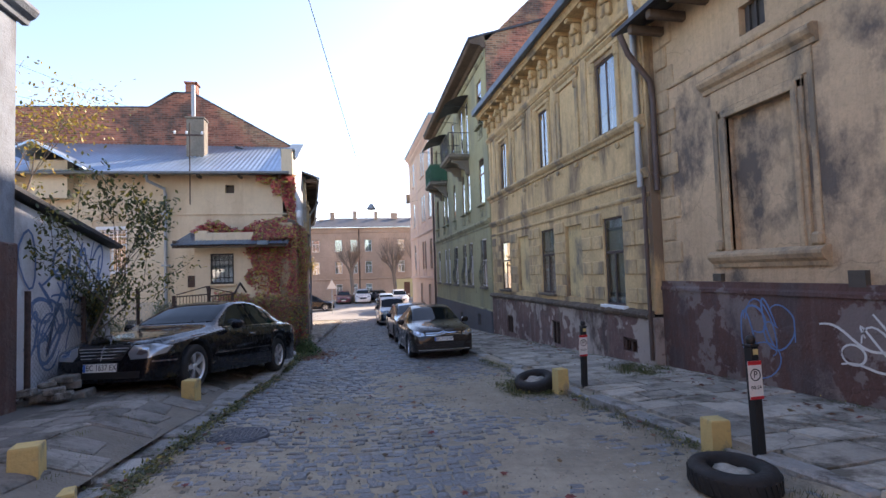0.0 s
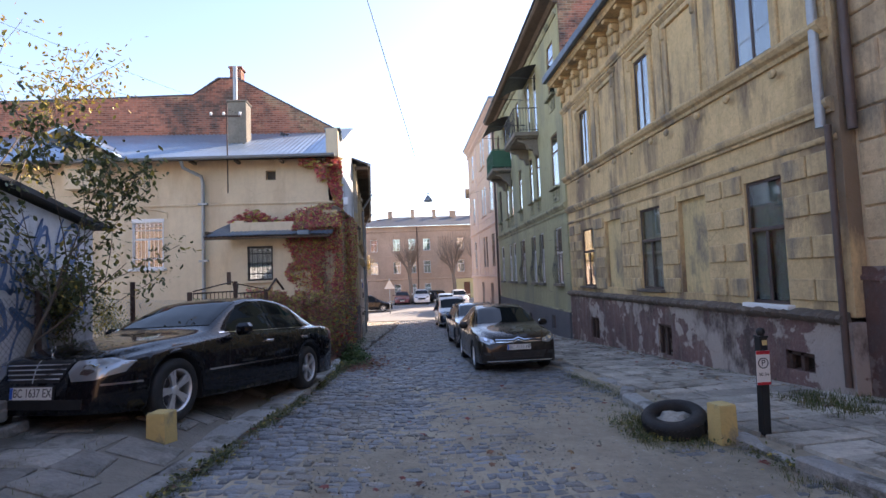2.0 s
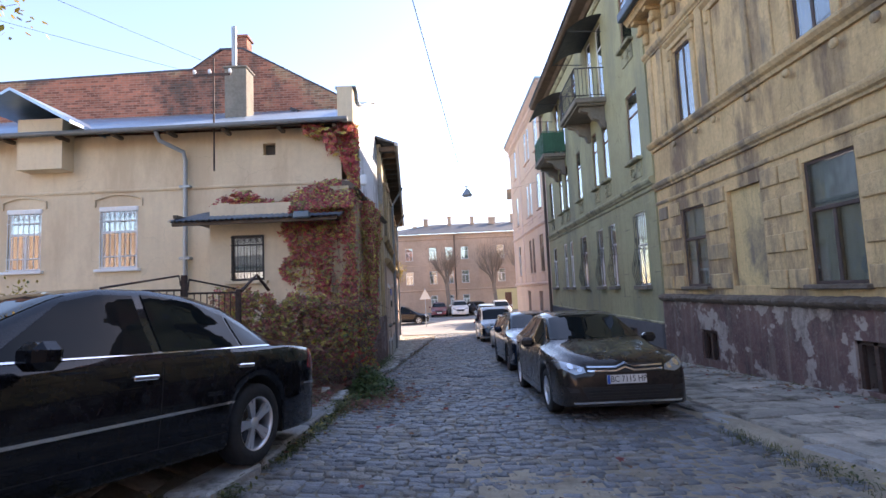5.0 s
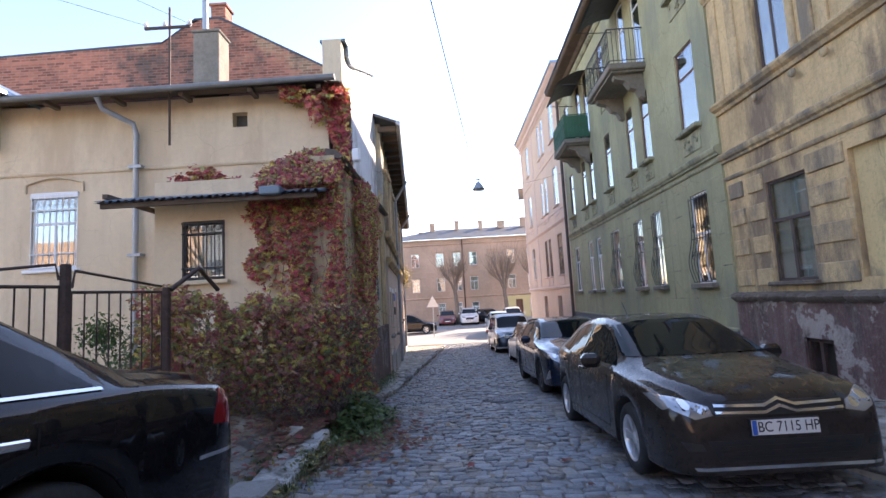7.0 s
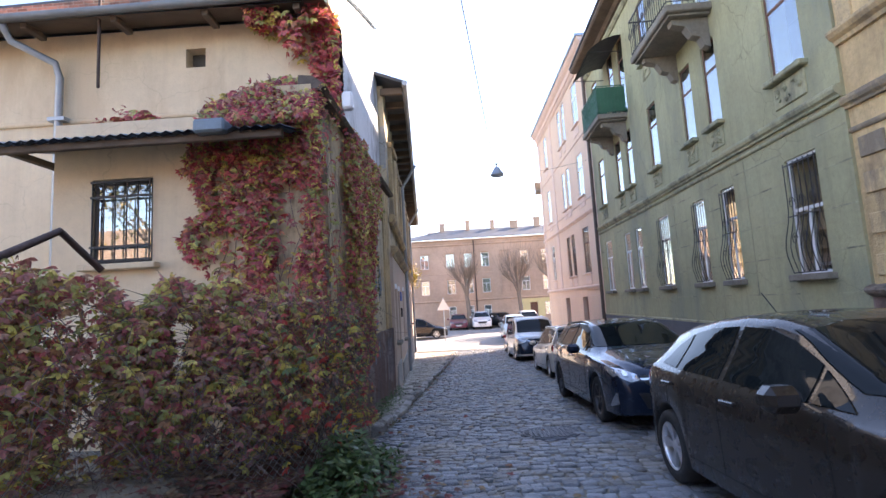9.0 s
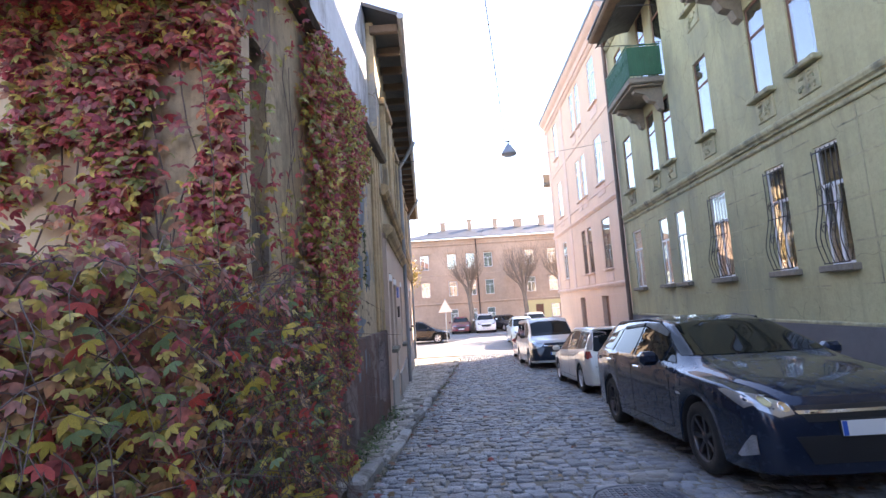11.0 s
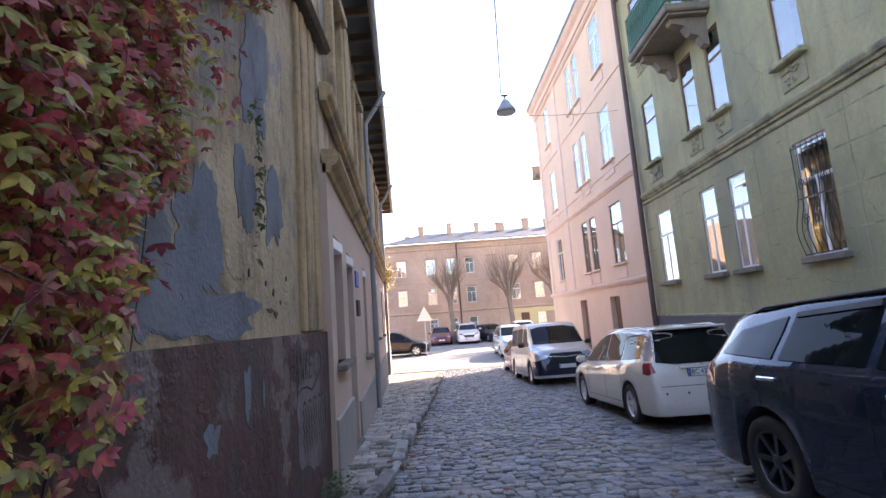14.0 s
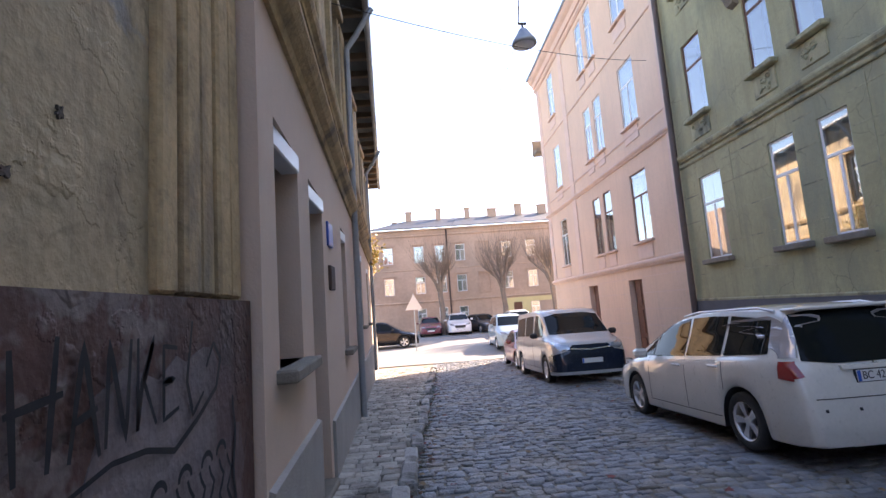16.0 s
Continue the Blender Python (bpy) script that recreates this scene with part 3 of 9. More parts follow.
for a, b, c, d in cel:
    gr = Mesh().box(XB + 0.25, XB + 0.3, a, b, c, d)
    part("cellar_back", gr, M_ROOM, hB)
    cb = Mesh().box(XB - 0.02, XB + 0.04, a, a + 0.06, c, d).box(XB - 0.02, XB + 0.04, b - 0.06, b, c, d).box(XB - 0.02, XB + 0.04, a, b, d - 0.06, d).box(XB - 0.02, XB + 0.04, (a + b) / 2 - 0.03, (a + b) / 2 + 0.03, c, d)
    part("cellar_frame", cb, M_RUST, hB)
ld, rl = Mesh(), random.Random(40)
prof = [(-0.02, 0), (0.06, 0), (0.13, 0.05), (0.15, 0.09), (0.12, 0.13), (0.0, 0.17), (-0.02, 0.17)]
ld.sweep(prof, [((XB - 0.04 + 0.045 * max(0.0, rl.gauss(0, 1) - 0.2 + noise.noise((y * 1.3, 0, 5))), y, 0.56 + rl.uniform(-0.012, 0.01)), (-1, 0, 0), (0, 0, 1)) for y in np.arange(8.3, 18.51, 0.06)])
part("plinth_ledge", ld, M_LEDGE, hB, "worn stone ledge with chipped edge")
for a, b, c, d in (low[1], low[3]):
    part("blind_infill", Mesh().box(XB + 0.09, XB + 0.3, a, b, c, d), M_BLIND, hB, "walled-up window in yellow plaster")
st = Mesh()
moulding(st, XB, 8.3, 18.5, 3.28, STRING)
moulding(st, XB, 8.3, 18.5, 2.92, THIN)
moulding(st, XB, 8.3, 18.5, 4.26, HOOD)
moulding(st, XB, 8.3, 18.5, 6.62, STRING)
pieces("string_course", st, M_TRIM_B, hB)
edges = [8.36] + [v for a, b, *_ in low for v in (a, b)] + [18.44]
for k in range(0, len(edges), 2):
    y0, y1 = edges[k] + (0.05 if k else 0), edges[k + 1] - 0.05
    for z0 in (0.84, 1.42, 2.0, 2.52):
        for a, b in ((y0, y1),) if y1 - y0 < 0.85 else ((y0, y0 + 0.42), (y1 - 0.42, y1)):
            part("rustic_block", Mesh().box(XB - 0.035, XB + 0.02, a, b, z0, z0 + 0.3, b=0.014), M_TRIM_B, hB)
cols = [(9.25, 10.08), (11.1, 11.95), (12.78, 13.5), (14.65, 15.5), (16.35, 17.1)]
for i, (a, b) in enumerate(cols):
    fs_ = Mesh()
    fs_.box(XB - 0.05, XB + 0.02, a - 0.17, a - 0.03, 4.5, 6.3, b=0.015).box(XB - 0.05, XB + 0.02, b + 0.03, b + 0.17, 4.5, 6.3, b=0.015)
    fs_.box(XB - 0.06, XB + 0.02, a - 0.2, b + 0.2, 6.3, 6.42, b=0.015)
    moulding(fs_, XB, a - 0.25, b + 0.25, 6.42, [(-0.02, 0), (0.06, 0), (0.12, 0.06), (0.12, 0.1), (-0.02, 0.14)])
    for y in (a - 0.1, b + 0.1):
        fs_.box(XB - 0.1, XB + 0.02, y - 0.05, y + 0.05, 6.05, 6.3, b=0.03)
        fs_.lathe([(0.0, -0.03), (0.06, -0.03), (0.075, 0), (0.06, 0.02)], 10, axis="x", c=(XB - 0.1, y, 4.12))
    part("window_surround", fs_, M_TRIM_B, hB, "plaster window surround with a small pediment")
for a, b in (cols[1], cols[3]):
    part("blind_panel", Mesh().box(XB - 0.012, XB + 0.02, a, b, 4.55, 6.25), M_PL_B, hB)
pil = Mesh()
for y in (8.45, 10.6, 12.35, 14.05, 15.95, 17.75, 18.3):
    pil.box(XB - 0.035, XB + 0.02, y - 0.13, y + 0.13, 4.52, 6.62, b=0.012)
pieces("pilaster", pil, M_TRIM_B, hB)
brk = Mesh()
brk.box(-0.38, 0.02, -0.085, 0.085, 0.52, 0.62, b=0.02).box(-0.24, 0.02, -0.075, 0.075, 0.28, 0.52, b=0.04).box(-0.13, 0.02, -0.07, 0.07, 0.0, 0.28, b=0.04)
brk.lathe([(0.0, -0.08), (0.07, -0.08), (0.07, 0.08), (0.0, 0.08)], 10, axis="y", c=(-0.2, 0, 0.3))
bd = brk.data("bracket", M_TRIM_B)
med = Mesh().lathe([(0.0, -0.03), (0.06, -0.045), (0.12, -0.02), (0.13, -0.05), (0.17, -0.05), (0.19, 0.0)], 16, axis="x").data("medallion", M_TRIM_B)
for i in range(15):
    y = 8.6 + i * 0.69
    o = new("bracket", bd)
    o.parent, o.matrix_basis = hB, pose(XB, y, 7.0)
    if i < 14:
        o = new("medallion", med)
        o.parent, o.matrix_basis = hB, pose(XB, y + 0.345, 7.3)
moulding_b = Mesh()
moulding(moulding_b, XB, 8.3, 18.5, 7.6, [(-0.02, 0), (0.42, 0), (0.45, 0.06), (0.5, 0.1), (0.5, 0.16), (-0.02, 0.3)])
part("cornice", moulding_b, M_TRIM_B, hB)
gt = Mesh().add([(XB - 0.55, 8.3, 7.78), (XB - 0.55, 18.5, 7.78), (14, 18.5, 9.6), (14, 8.3, 9.6), (XB - 0.55, 8.3, 7.9), (XB - 0.55, 18.5, 7.9), (14, 18.5, 9.75), (14, 8.3, 9.75)], [(0, 1, 2, 3), (4, 5, 6, 7), (0, 1, 5, 4), (1, 2, 6, 5), (3, 0, 4, 7)])
part("roof", gt, M_TIN, hB)
part("gutter", Mesh().box(XB - 0.66, XB - 0.52, 8.3, 18.5, 7.72, 7.95, b=0.02), material("fascia_blue_grey", (0.075, 0.1, 0.13), 0.45, metal=0.3, spread=0.2, scale=(1, 9), bump=0.05), hB, "blue-grey tin gutter box")
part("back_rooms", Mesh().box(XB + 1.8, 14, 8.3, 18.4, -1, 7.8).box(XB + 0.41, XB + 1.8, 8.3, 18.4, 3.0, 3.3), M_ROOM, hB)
part("downpipe", Mesh().tube([(XB - 0.6, 8.42, 7.8), (XB - 0.5, 8.42, 7.5), (XB - 0.12, 8.44, 7.0), (XB - 0.1, 8.42, 6.6), (XB - 0.1, 8.42, 3.1)], 0.06, 10), M_PIPE, hB, "pale zinc downpipe")
part("downpipe", Mesh().tube([(XA - 0.75, 8.15, 5.95), (XA - 0.6, 8.15, 5.6), (XA - 0.16, 8.16, 5.1), (XA - 0.13, 8.15, 4.7), (XA - 0.13, 8.15, 3.0)], 0.055, 10).tube([(XA - 0.13, 8.15, 3.3), (XA - 0.13, 8.15, 3.36)], 0.065, 10).tube([(XB - 0.1, 8.32, 3.1), (XB - 0.1, 8.32, -0.2)], 0.04, 8), M_PIPE_BR, hA, "rusted brown downpipe ending above the plinth")
RZ = -90
for i, (a, b, c, d) in enumerate(low):
    if i in (0, 2, 4):
        window(b - a, d - c, pose(XB, b, c, 0, 0, RZ), M_WOOD_BR, "grey wooden casement window in a peeling ochre wall", sill=M_LEDGE if i else M_PVC, curtain=True, transom=0.6)
for a, b, c, d in upp:
    window(b - a, d - c, pose(XB, b, c, 0, 0, RZ), M_WOOD_BR, "tall dark wooden window with three panes", transom=0, sill=M_LEDGE)

# house C: green, three storeys
XC = 5.7
SKEW = pose(XC, 18.4, 0, 0, 0, -1.72) @ pose(-XC, -18.4, 0)
hC = thing("house_green", SKEW, "green plaster three-storey house with balconies", "house", kind="structure")
g0 = [(19.2, 19.97), (21.66, 22.2), (23.0, 23.58), (25.12, 25.88), (27.3, 27.92), (28.46, 29.13), (30.72, 31.6)]
g1 = [(19.15, 20.0), (21.75, 22.35), (22.95, 23.55), (25.2, 25.85), (27.4, 28.03), (28.58, 29.24), (30.78, 31.6)]
holes = [(a, b, 0.95, 2.93) for a, b in g0] + [(a, b, 4.4, 6.3) for a, b in g1] + [(a, b, 7.7, 9.6) for a, b in g1]
holes = [(a, b, 6.86 if (c > 7 and i in (15, 16, 18, 19)) else c, d) for i, (a, b, c, d) in enumerate(holes)]
part("wall", wall_mesh(Mesh(), east(XC), 18.5, 32.4, 0.02, 10.9, 0.4, holes), M_PL_C, hC)
celc = [(20.2, 20.75, -0.75, -0.25), (23.9, 24.5, -0.95, -0.45), (29.2, 29.8, -1.1, -0.65)]
part("plinth", wall_mesh(Mesh(), east(XC - 0.08), 18.5, 32.4, -2.4, -0.02, 0.45, celc, base=base_line), M_PL_C2, hC, "blue-grey rendered plinth")
for a, b, c, d in celc:
    part("cellar_frame", Mesh().box(XC + 0.02, XC + 0.06, a, b, c, d), M_RUST, hC)
sc = Mesh()
moulding(sc, XC, 18.5, 32.4, 3.5, STRING)
moulding(sc, XC, 18.5, 32.4, 3.36, THIN)
moulding(sc, XC, 18.5, 32.4, -0.04, THIN)
moulding(sc, XC, 18.5, 32.4, 10.2, STRING)
pieces("string_course", sc, M_TRIM_C, hC)
gro = Mesh()
for z in (0.62, 1.28, 1.92, 2.56, 3.1):
    for a, b in zip([18.5] + [v + 0.06 for _, v in g0], [v - 0.06 for v, _ in g0] + [32.4]):
        gro.box(XC - 0.006, XC + 0.004, a, b, z - 0.012, z + 0.012)
        for k in range(int((b - a) / 1.0)):
            yy = a + (k + 0.5 + 0.25 * (int(z * 3) % 2)) * (b - a) / max(1, int((b - a) / 1.0))
            if yy < b - 0.05:
                gro.box(XC - 0.006, XC + 0.004, yy - 0.01, yy + 0.01, z, z + 0.6 if z < 2.6 else z + 0.2)
part("render_joint", gro, M_TRIM_C, hC, "scored ashlar joints in the render")
for a, b in g0:
    part("sill", Mesh().box(XC - 0.14, XC + 0.1, a - 0.1, b + 0.1, 0.84, 0.95, b=0.015), M_BALC, hC)
random.seed(5)
for zz, g_ in ((4.4, g1), (7.7, g1)):
    for k, (a, b) in enumerate(g_):
        if zz > 7 and k in (1, 2, 4, 5):
            continue
        relief = Mesh()
        relief.box(XC - 0.16, XC + 0.02, a - 0.08, b + 0.08, zz - 0.1, zz, b=0.02)
        relief.box(XC - 0.03, XC + 0.02, a + 0.02, b - 0.02, zz - 0.55, zz - 0.12, b=0.012)
        for q in range(12):
            cy, cz = random.uniform(a + 0.12, b - 0.12), random.uniform(zz - 0.48, zz - 0.2)
            r0 = random.uniform(0.03, 0.07)
            relief.tube([(XC - 0.045, cy + r0 * (1 - s / 9) * math.cos(s), cz + r0 * (1 - s / 9) * math.sin(s)) for s in np.linspace(q, q + 7, 12)], 0.016, 5)
        part("sill_relief", relief, M_TRIM_C, hC, "carved plaster apron under the window")
for a, b in g0:
    i = g0.index((a, b))
    window(b - a, 1.98, SKEW @ pose(XC, b, 0.95, 0, 0, RZ), M_PVC, "white window with scrolled iron grille" if i < 4 else "white plastic window", bars="bellied" if i < 4 else None, curtain=i >= 4, transom=0.66 if i != 0 else 0.55)
for k, (a, b) in enumerate(g1):
    window(b - a, 1.9, SKEW @ pose(XC, b, 4.4, 0, 0, RZ), M_WOOD_R, "red-brown wooden window", transom=0.66, mullion=False)
    d = 6.86 if k in (1, 2, 4, 5) else 7.7
    window(b - a, 9.6 - d, SKEW @ pose(XC, b, d, 0, 0, RZ), M_PVC if k in (1, 2) else M_WOOD_R, "upper window or balcony door", transom=0.72, mullion=False)
ce = Mesh()
moulding(ce, XC, 18.4, 32.45, 10.55, [(-0.02, 0), (0.1, 0), (0.2, 0.1), (0.55, 0.14), (0.62, 0.2), (0.62, 0.28), (-0.02, 0.5)])
part("cornice", ce, M_EAVE, hC, "dark weathered eaves")
part("roof", Mesh().add([(XC - 0.66, 18.4, 10.85), (XC - 0.66, 32.45, 10.85), (14, 32.45, 13.6), (14, 18.4, 13.6), (XC - 0.66, 18.4, 10.93), (XC - 0.66, 32.45, 10.93), (14, 32.45, 13.7), (14, 18.4, 13.7)], [(0, 1, 2, 3), (4, 5, 6, 7), (0, 1, 5, 4), (1, 2, 6, 5), (3, 0, 4, 7)]), M_DARKROOF, hC)
part("back_rooms", Mesh().box(XC + 1.8, 14, 18.6, 32.3, -2, 10.8).box(XC + 0.41, XC + 1.8, 18.9, 32.3, 3.1, 3.4).box(XC + 0.41, XC + 1.8, 18.9, 32.3, 6.5, 6.8), M_ROOM, hC)
for y0, y1, lift, mt, lab in ((21.6, 24.0, 0.2, M_IRON, "stone balcony with black iron railing"), (27.5, 29.75, 0.05, M_GREENIRON, "stone balcony with green panelled railing")):
    ba = tagged(part("balcony", Mesh().box(XC - 1.0, XC + 0.02, y0, y1, 6.66, 6.84, b=0.03).box(XC - 0.92, XC, y0 + 0.08, y1 - 0.08, 6.6, 6.66, b=0.02), M_BALC, hC, m=pose(0, 0, lift)), lab)
    for yc in (y0 + 0.35, y1 - 0.35):
        cs = Mesh().sweep([(0, 0), (0.8, 0), (0.78, -0.12), (0.5, -0.2), (0.38, -0.4), (0.2, -0.46), (0.12, -0.65), (0, -0.7)], [((XC, yc - 0.11, 6.61), (-1, 0, 0), (0, 0, 1)), ((XC, yc + 0.11, 6.61), (-1, 0, 0), (0, 0, 1))])
        part("console", cs, M_BALC, ba)
    ry = Mesh()
    x1, zt = XC - 0.95, 7.82
    ry.tube([(XC, y0 + 0.05, zt), (x1, y0 + 0.05, zt), (x1, y1 - 0.05, zt), (XC, y1 - 0.05, zt)], 0.022, 6)
    ry.tube([(XC, y0 + 0.05, 6.92), (x1, y0 + 0.05, 6.92), (x1, y1 - 0.05, 6.92), (XC, y1 - 0.05, 6.92)], 0.015, 6)
    n_ = int((y1 - y0) / 0.12)
    for i in range(n_ + 1):
        y = y0 + 0.05 + (y1 - y0 - 0.1) * i / n_
        ry.tube([(x1, y, 6.84), (x1, y, zt)], 0.009, 5)
        if i % 2 == 0 and i < n_:
            ry.tube([(x1 - 0.01, y + 0.12 + 0.09 * (1 - s / 14) * math.cos(s), 7.4 + 0.13 * (1 - s / 14) * math.sin(s)) for s in np.linspace(0, 9, 20)], 0.008, 5)
    for i in range(8):
        x = x1 + 0.95 * i / 8
        for y in (y0 + 0.05, y1 - 0.05):
            ry.tube([(x, y, 6.84), (x, y, zt)], 0.009, 5)
    part("railing", ry, mt, ba)
    if mt is M_GREENIRON:
        part("railing_panel", Mesh().box(x1 + 0.012, x1 + 0.024, y0 + 0.06, y1 - 0.06, 6.9, 7.78).box(x1 + 0.02, XC, y0 + 0.06, y0 + 0.072, 6.9, 7.78).box(x1 + 0.02, XC, y1 - 0.072, y1 - 0.06, 6.9, 7.78), mt, ba)
    cn = Mesh()
    k = 10
    pv = [(XC - 1.15 * i / k, y, 9.55 - 0.5 * (i / k) ** 2) for y in (y0 - 0.1, y1 + 0.1) for i in range(k + 1)]
    cn.add(pv + [(x, y, z - 0.02) for x, y, z in pv], [(i, i + 1, k + 2 + i, k + 1 + i) for i in range(k)] + [(2 * (k + 1) + i, 2 * (k + 1) + i + 1, 3 * (k + 1) + i + 1, 3 * (k + 1) + i) for i in range(k)], smooth=True)
    cn.tube([(XC - 1.1, y0, 9.06), (XC - 1.1, y1, 9.06)], 0.02, 5).tube([(XC - 1.1, y1, 9.06), (XC, y1, 9.0)], 0.015, 5).tube([(XC - 1.1, y0, 9.06), (XC, y0, 9.0)], 0.015, 5)
    part("canopy", cn, M_DARKROOF, ba, "dark sheet canopy over the balcony")
part("gable_wall", Mesh().add([(XC + 0.05, 18.46, 7.4), (14, 18.46, 7.4), (14, 18.46, 14.2), (XC + 2.5, 18.46, 13.2), (XC + 0.05, 18.46, 10.8), (XC + 0.05, 18.9, 7.4), (14, 18.9, 7.4), (14, 18.9, 14.2), (XC + 2.5, 18.9, 13.2), (XC + 0.05, 18.9, 10.8)], [(0, 1, 2, 3, 4), (5, 6, 7, 8, 9), (2, 3, 8, 7), (3, 4, 9, 8), (0, 4, 9, 5)]), M_BRICK, hC, "bare brick gable above the lower roof")

# house D: pink, four storeys at the corner
XD = 6.25
hD = thing("house_pink", pose(0, 0, 0), "pink plaster corner house with white windows", "house", kind="structure")
cd = [(34.5, 35.6), (37.25, 38.0), (38.35, 39.1), (42.6, 43.6)]
hd = [(a, b, z0, z1) for a, b in cd for z0, z1 in ((1.9, 4.1), (5.65, 7.75), (9.25, 11.4))] + [(35.6, 36.6, -2.05, 0.75), (39.5, 40.5, -2.3, 0.75)]
part("wall", wall_mesh(Mesh(), east(XD), 32.4, 45.6, -2.6, 12.4, 0.4, hd), M_PL_D, hD)
part("side_wall", Mesh().box(XD + 0.002, 16, 45.2, 45.62, -2.6, 12.38), M_PL_D, hD)
sd = Mesh()
for z, pr in ((1.1, STRING), (4.6, STRING), (8.4, THIN), (11.6, STRING), (5.3, THIN)):
    moulding(sd, XD, 32.45, 45.7, z, pr)
for y in (41.2, 45.3, 32.75):
    sd.box(XD - 0.04, XD + 0.02, y - 0.25, y + 0.25, 1.3, 11.6, b=0.01)
for z in (-1.2, -0.7, -0.2, 0.3, 0.8):
    for a, b in ((32.45, 35.5), (36.7, 39.4), (40.6, 45.6)):
        sd.box(XD - 0.005, XD + 0.004, a, b, z - 0.015, z + 0.015)
pieces("band", sd, M_TRIM_D, hD)
for a, b in cd:
    for z0, z1 in ((1.9, 4.1), (5.65, 7.75), (9.25, 11.4)):
        window(b - a, z1 - z0, pose(XD, b, z0, 0, 0, RZ), M_WOOD_R if z0 < 2 and a < 40 else M_PVC, "window in a pink wall", transom=0.66, sill=M_TRIM_D, curtain=z0 > 5)
        part("window_apron", Mesh().box(XD - 0.03, XD + 0.01, a + 0.05, b - 0.05, z0 - 0.55, z0 - 0.12, b=0.012), M_TRIM_D, hD)
for a, b, c in ((35.6, 36.6, -2.05), (39.5, 40.5, -2.3)):
    dr = Mesh().box(XD + 0.2, XD + 0.26, a, b, c, 0.75)
    for i in range(2):
        for j in range(3):
            dr.box(XD + 0.17, XD + 0.2, a + 0.08 + i * 0.46, a + 0.46 + i * 0.46, c + 0.15 + j * 0.9, c + 0.9 + j * 0.9, b=0.012)
    part("door", dr, M_WOOD_R, hD, "brown panelled wooden street door")
part("cornice", moulding(Mesh(), XD, 32.4, 45.9, 11.95, [(-0.02, 0), (0.08, 0), (0.14, 0.2), (0.26, 0.3), (0.34, 0.42), (0.34, 0.5), (-0.02, 0.6)]), M_TRIM_D, hD)
part("roof", Mesh().box(XD - 0.42, 16, 32.35, 45.95, 12.45, 12.56), M_TIN, hD, "thin blue-grey tin roof edge")
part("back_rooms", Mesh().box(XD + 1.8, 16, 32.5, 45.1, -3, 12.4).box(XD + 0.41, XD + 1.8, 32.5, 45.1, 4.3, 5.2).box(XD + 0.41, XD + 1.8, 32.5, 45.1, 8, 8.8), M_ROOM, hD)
part("corner_balcony", Mesh().box(XD - 0.3, XD + 1.2, 45.6, 46.5, 8.3, 8.5, b=0.03).box(XD - 0.28, XD + 1.1, 46.4, 46.46, 8.5, 9.2), M_BALC, hD)
part("downpipe", Mesh().tube([(6.0, 32.32, 10.8), (5.98, 32.32, -1.7)], 0.075, 10), M_PIPE_BR, hD, "dark brown downpipe")

# house H: cream, tin roof, porch with awning
def south(Y):
    """Places wall points for a front that looks to -y at Y."""
    return lambda u, v, w: (u, Y + w, v)


def west(xf):
    """Places wall points for a front that looks to +x along the line xf(y)."""
    return lambda u, v, w: (xf(u) - w, u, v)


YH = 18.6
hH = thing("house_cream", pose(0, 0, 0), "cream plaster house with a pale tin roof and barred windows", "house", kind="structure")
wins = [(-8.26, -7.32, 1.95, 3.5), (-10.57, -9.73, 1.98, 3.52)]
part("wall", wall_mesh(Mesh(), south(YH), -17, -1.76, -1.2, 5.35, 0.4, wins + [(-4.14, -3.83, 4.68, 4.99)]), M_PL_H, hH)
part("vent_back", Mesh().box(-4.2, -3.8, YH + 0.2, YH + 0.25, 4.6, 5.05), M_ROOM, hH)
bn = Mesh().sweep(THIN, [((-17, YH, 3.88), (0, -1, 0), (0, 0, 1)), ((-1.76, YH, 3.88), (0, -1, 0), (0, 0, 1))])
for a, b, c, d in wins:
    k = 8
    bn.tube([(a - 0.12, YH - 0.02, d + 0.02)] + [(a - 0.12 + (b - a + 0.24) * i / k, YH - 0.03, d + 0.2 + 0.12 * math.sin(math.pi * i / k)) for i in range(k + 1)] + [(b + 0.12, YH - 0.02, d + 0.02)], 0.022, 6)
pieces("string_course", bn, M_PL_H, hH)
for a, b, c, d in wins:
    window(b - a, d - c, pose(a, YH, c), M_PVC, "white barred window with a roller shutter box", transom=0.6, bars="straight", sill=M_PVC)
    part("shutter_box", Mesh().box(a - 0.02, b + 0.02, YH - 0.03, YH + 0.1, d - 0.1, d + 0.02, b=0.01), M_PVC, hH)
# street side: gable with curved parapet
def gable_top(y):
    return float(np.interp(y, [18.1, 18.5, 18.55, 18.8, 19.3, 20.1, 21.4, 22.65], [6.22, 6.22, 6.02, 5.98, 6.15, 6.5, 7.05, 7.55]))


def side(y):
    return -1.76


part("side_wall", wall_mesh(Mesh(), west(side), 18.6, 22.65, 3.5, 7, 0.4, [], top=gable_top), M_WHITEWASH, hH, "weathered pale grey side wall")
part("parapet_pier", Mesh().box(-2.14, -1.762, 18.16, 18.598, 5.3, 6.22, b=0.015), M_PL_H, hH)
lowx = lambda y: -1.66
part("low_side_wall", wall_mesh(Mesh(), west(lowx), 16.79, 22.65, 0.3, 3.4, 0.4, [(17.0, 17.42, 0.75, 2.6)]), M_PL_OLD, hH, "peeling plaster side wall with grey patches")
part("shaft_back", Mesh().box(-2.1, -2.02, 16.9, 17.5, 0.7, 2.7), M_ROOM, hH)
